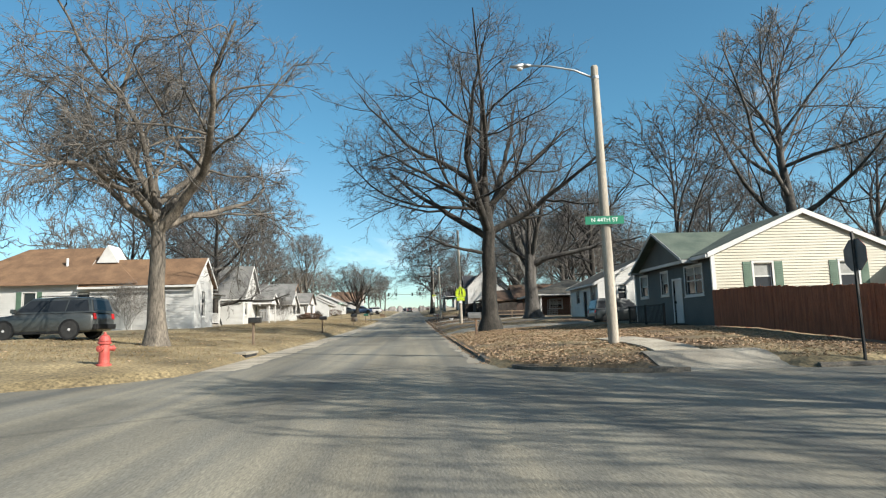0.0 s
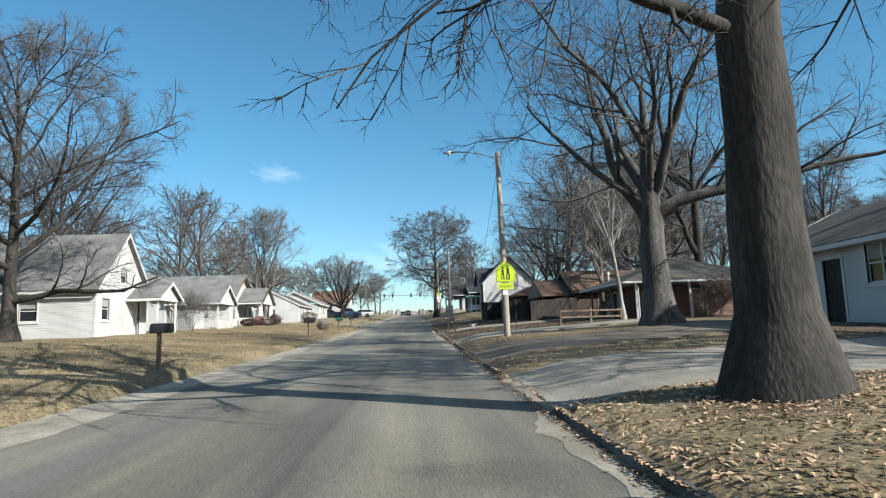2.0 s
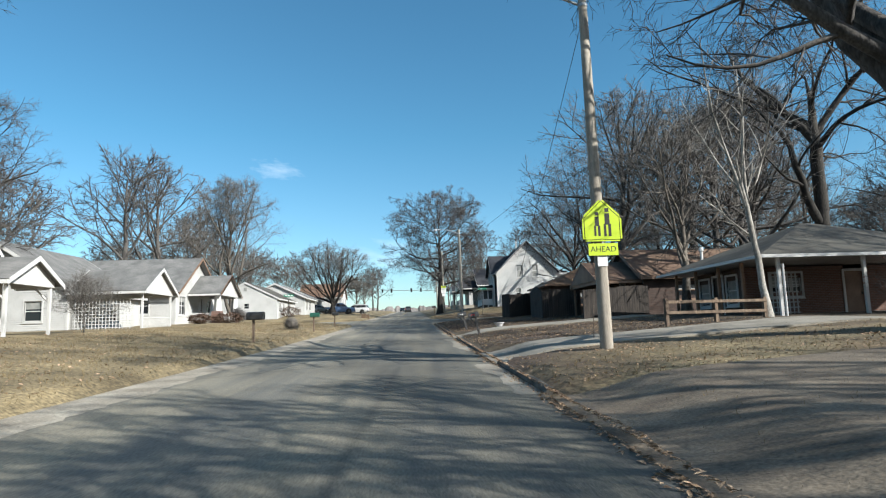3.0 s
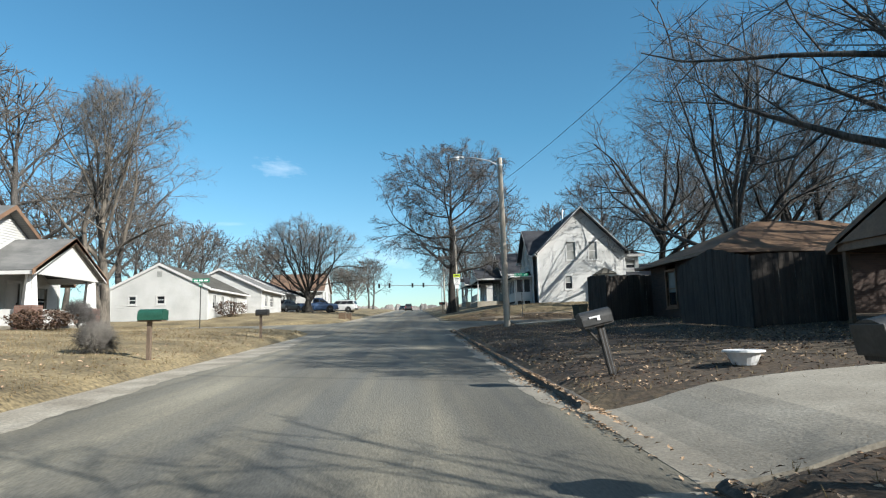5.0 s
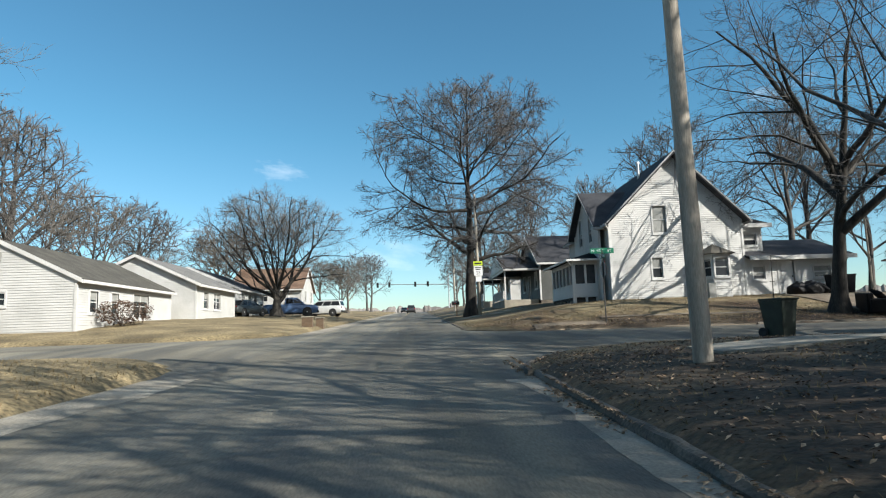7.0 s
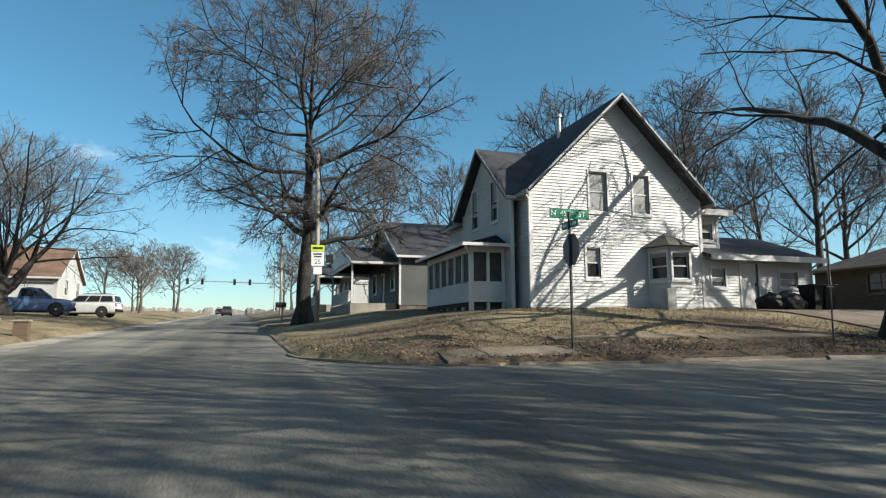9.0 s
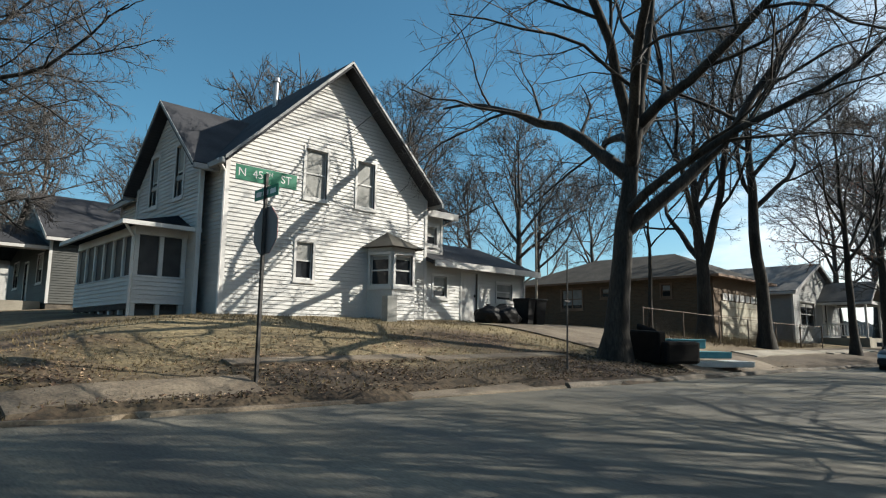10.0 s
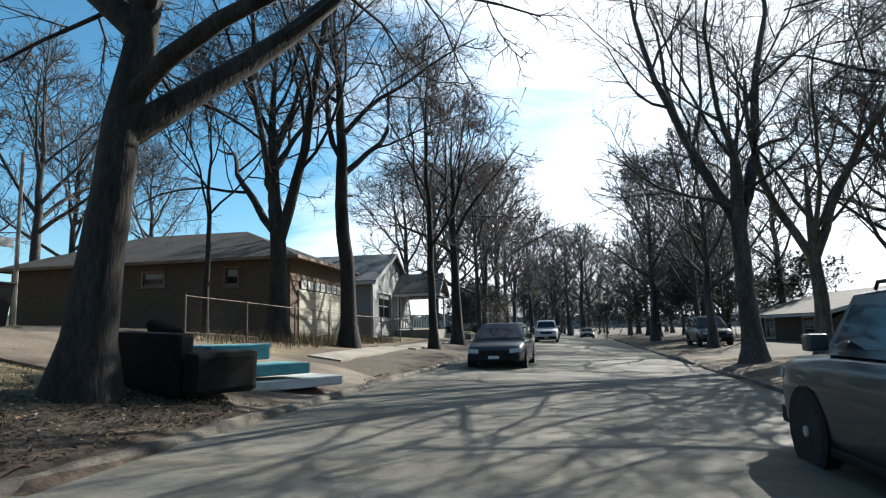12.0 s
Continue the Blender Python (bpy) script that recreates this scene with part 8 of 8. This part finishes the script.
def leaf_mesh(name, spots, rng, size, material, flat=0.5):
    """Small folded leaves at those places, as one mesh."""
    vs, fs = [], []
    for x, y, z in spots:
        a = rng.uniform(0, 6.283)
        s = size * rng.uniform(0.6, 1.3)
        u = Vector((math.cos(a), math.sin(a), rng.uniform(-flat, flat))) * s
        v = Vector((-math.sin(a), math.cos(a), rng.uniform(-flat, flat))) * s * 0.45
        p = Vector((x, y, z))
        up = Vector((0, 0, s * 0.18))
        c = len(vs)
        vs += [p - u, p + v + up, p + u, p - v + up]
        fs += [(c, c + 1, c + 2), (c, c + 2, c + 3)]
    me = bpy.data.meshes.new(name)
    me.from_pydata(vs, [], fs)
    me.materials.append(material)
    return me


def leaved(t, seed, count, size, material, low, label):
    """Leaves that still hang on the twigs of a tree, as one part of it."""
    crown = [c for c in t.children if c.name.startswith("crown")][0]
    rng = random.Random(seed)
    vs = [v.co for v in crown.data.vertices if v.co.z > low]
    spots = [rng.choice(vs) + Vector((rng.uniform(-0.06, 0.06), rng.uniform(-0.06, 0.06), rng.uniform(-0.12, 0.02))) for _ in range(count)]
    ob = new("leaves", leaf_mesh("leaves", spots, rng, size, material, 0.9))
    ob.parent = t
    ob["label"], ob["kind"] = label, "stuff"


RUSSET = surface("russet_leaf", (0.128, 0.044, 0.024), (0.272, 0.112, 0.064), 7.0, 0.8, 0.0, 50.0, 0, 0.3)
EVERGREEN = surface("evergreen_leaf", (0.016, 0.024, 0.0128), (0.04, 0.0496, 0.024), 5.0, 0.6, 0.0, 50.0, 0, 0.3)
leaved(carport_bush, 206, 2600, 0.06, EVERGREEN, 0.1, "small dark leaves")
leaved(red_bush, 205, 1600, 0.05, RUSSET, 0.1, "withered russet leaves")
leaved(stand(tree("bare street tree with russet leaves still hanging", 71, 14.0, 0.3, 4.0, (35, 70), 12, (6, 6, 6, 0), 0.8, 0.07, 0.0, 5.4, 2.8, BARK, TWIG), 44.5, 115.6), 5, 2600, 0.07, RUSSET, 4.5, "russet dead leaves")
for x, y, sd, hh in ((57.5, 116.6, 221, 3.4), (61.5, 115.9, 222, 4.2), (65.5, 116.2, 223, 3.6), (69, 115.8, 224, 4.0), (88, 103.2, 225, 4.5)):
    leaved(shrub(x, y, sd, hh, "dark evergreen shrub on the side-street verge", TWIG), sd, 2600, 0.09, EVERGREEN, 0.2, "small dark leaves")

brush = stand(tree("tall tangled grey brush beyond the side-street lawns", 231, 5.2, 0.02, 0.08, (12, 66), 12, (6, 5, 5, 0), 0.4, 0.06, 0.0, 3.3, -0.1, TWIG, TWIG, category="shrub", thick=0.6), 64.0, 99.0)
brush.name = "shrub"
leaved(brush, 231, 2600, 0.11, EVERGREEN, 0.2, "small dark leaves")
for n, (x, y) in enumerate(((66.5, 95), (69, 91), (70.5, 97.5), (73, 94), (80, 101.5), (86, 100), (77, 88), (64.5, 90.5), (74, 117.5), (81, 118.5), (90, 116.5), (99, 117), (108, 113.5), (117, 111.5), (125, 106), (132, 107.5), (128, 112), (139, 108), (94, 95), (103, 93.5), (112, 97), (121, 101))):
    m = pose(x, y, ground_height(x, y), 0, 0, 70 * n) @ Matrix.Scale(0.9 + 0.1 * (n * 7 % 5), 4)
    copy_thing(brush, m).scale = m.to_scale()


def leafy_bush(x, y, r, h, label, material, seed):
    b = thing("bush", label, "shrub", pose(x, y, ground_height(x, y)))
    rng = random.Random(seed)
    pts = []
    while len(pts) < 1500:
        p = Vector((rng.uniform(-1, 1), rng.uniform(-1, 1), rng.uniform(-1, 1)))
        k = p.length * (1 + 0.25 * noise.noise(p * 2.5 + Vector((seed, 0, 0))))
        if 0.55 < k < 1:
            pts.append((p.x * r, p.y * r, h * 0.5 + p.z * h * 0.5))
    o = new("foliage", leaf_mesh("foliage", pts, rng, 0.075, material, 0.9))
    o.parent = b
    part("stems", rods(*[((0, 0, -0.1), (r * 0.6 * math.cos(i), r * 0.6 * math.sin(i), h * 0.75), 0.025, 0.01) for i in range(7)], sides=5), TWIG, b)
    return b


HEDGE = surface("russet_hedge_leaf", (0.048, 0.028, 0.0176), (0.104, 0.06, 0.036), 6.0, 0.8, 0.0, 60.0, 0, 0.3)
leafy_bush(-15.6, 123.2, 1.5, 1.35, "clipped rounded russet bush before a white house", HEDGE, 4)
leafy_bush(-15.4, 96.6, 1.3, 0.85, "small dark bush before a porch", HEDGE, 5)
leafy_bush(-16.6, 93.4, 0.9, 0.8, "small dark bush before a white house", HEDGE, 6)

rng = random.Random(12)


def strew(name, label, count, area, size, material, clump):
    """Leaves lie where chance and clumps put them, off the road."""
    pts = []
    while len(pts) < count:
        x, y = rng.uniform(area[0], area[1]), rng.uniform(area[2], area[3])
        if off_road(x, y) < 0.1 or noise.noise((x * clump, y * clump, 2)) < rng.uniform(-0.7, 0.5):
            continue
        pts.append((x, y, ground_height(x, y) + rng.uniform(0.0, 0.03)))
    return tagged(new(name, leaf_mesh(name, pts, rng, size, material)), label, "leaves", kind="stuff")


strew("fallen_leaves", "dead brown leaves strewn over the verge", 38000, (2.1, 12, 14, 39), 0.044, LEAF, 0.5)
strew("fallen_leaves", "dead brown leaves strewn over the lawns", 17000, (2.1, 12, 44, 106), 0.036, LEAF, 0.5)
strew("fallen_leaves", "dead brown leaves on the corner lawn", 6500, (2.1, 26, 115, 120.5), 0.035, LEAF, 0.5)
strew("fallen_leaves", "rotting dark leaves on the corner verge", 9000, (5, 26, 114, 118.4), 0.036, LEAF_ROTTEN, 0.5)
# dark litter, laid dense to deepen the lawn for its shade
strew("fallen_leaves", "rotting dark leaves that also stand in for shade on the lawn", 14000, (2.2, 10.0, 64, 105), 0.034, LEAF_ROTTEN, 0.6)
strew("fallen_leaves", "dead leaves on the western lawns", 5000, (-16, -5.9, 17, 100), 0.05, LEAF, 0.3)


def drift(name, label, count, y0, y1):
    """Leaves and dirt blown along the foot of the kerb."""
    pts = []
    while len(pts) < count:
        y = rng.uniform(y0, y1)
        x = EAST + 0.06 - abs(rng.gauss(0, 0.13)) + 0.1 * noise.noise((0, y * 0.5, 3))
        if noise.noise((1, y * 0.35, 8)) > rng.uniform(-0.5, 0.6):
            pts.append((x, y, slope(y) + (0.012 if x < EAST - 0.03 else 0.1)))
    return tagged(new(name, leaf_mesh(name, pts, rng, 0.036, LEAF)), label, "leaves", kind="stuff")


drift("fallen_leaves", "dead leaves drifted along the kerb", 9000, 17, 105)


def blades(name, label, count, area, high):
    vs, fs = [], []
    n = 0
    while n < count:
        x, y = rng.uniform(area[0], area[1]), rng.uniform(area[2], area[3])
        if off_road(x, y) < 0.18 or noise.noise((x * 0.4, y * 0.4, 6)) < rng.uniform(-0.9, 0.4):
            continue
        n += 1
        z = ground_height(x, y) - 0.01
        for k in range(3):
            a = rng.uniform(0, 6.28)
            w = Vector((math.cos(a), math.sin(a), 0)) * 0.006
            tip = Vector((x, y, z)) + Vector((rng.uniform(-0.05, 0.05), rng.uniform(-0.05, 0.05), high * rng.uniform(0.5, 1.2)))
            c = len(vs)
            vs += [Vector((x, y, z)) - w, Vector((x, y, z)) + w, tip]
            fs.append((c, c + 1, c + 2))
    me = bpy.data.meshes.new(name)
    me.from_pydata(vs, [], fs)
    me.materials.append(GRASS_BLADE)
    return tagged(new(name, me), label, "grass", kind="stuff")


blades("grass", "dry tan grass tufts on the verge", 7000, (2.2, 12, 14, 58), 0.09)
blades("grass", "dry sparse grass on the shaded yards", 3500, (2.2, 12, 58, 105), 0.08)
blades("grass", "dry tan grass tufts on the western lawn", 20000, (-15, -6, 17, 105), 0.09)
blades("grass", "dry tan grass tufts on the corner lawn", 9000, (2.2, 24, 115.2, 125), 0.08)


blades("grass", "tall dry weeds along a chain-link fence", 1500, (26.3, 42, 118.3, 120.6), 0.38)

# two thin stakes beside the pole's driveway
for x, y in ((5.2, 62.6), (5.55, 62.9)):
    t = thing("stake", "thin rusty garden stake standing in the verge", "stake", pose(x, y, ground_height(x, y), 0, 2, 0))
    part("rod", rods(((0, 0, -0.2), (0, 0, 0.95), 0.013, 0.013)), RUSTY, t)
    part("cap", lathe([(0.02, 0.95), (0.024, 0.97), (0.01, 0.99)], 8), RUSTY, t)


# a plastic basin, a cable and a storm drain
t = thing("basin", "white plastic basin lying on the lawn", "basin", pose(4.75, 79.45, ground_height(4.75, 79.45)))
part("bowl", lathe([(0.16, 0.0), (0.26, 0.2), (0.28, 0.2), (0.28, 0.22), (0.24, 0.21), (0.15, 0.03)], 20), SIGN_WHITE, t)
part("rim", lathe([(0.281, 0.19), (0.3, 0.19), (0.3, 0.215), (0.281, 0.215)], 20), SIGN_WHITE, t)


def cable(label, a, b, sag):
    pts = [tuple(Vector(a).lerp(Vector(b), k / 24) - Vector((0, 0, sag * 4 * (k / 24) * (1 - k / 24)))) for k in range(25)]
    c = thing("cable", label, "cable")
    part("wire", tube(pts, 0.009, 5), BLACK_PLASTIC, c)


cable("black service cable hung between street poles", (4.3, 99.8, 9.6), (9.5, 64.0, 12.0), 0.8)
cable("black service cable running to the corner house", (4.3, 99.8, 9.3), (15.0, 125.0, 10.5), 0.7)
dz = slope(24.0)
t = thing("storm_drain", "dark storm drain slot in the kerb", "drain", pose(-6.05, 23.6, dz))
part("hood", bevelled(0.01, (-0.5, 0.0, -0.9, 0.9, 0.12, 0.2)), CONCRETE, t)
part("slot", boxed((-0.45, -0.02, -0.8, 0.8, -0.1, 0.115)), SCREEN, t)
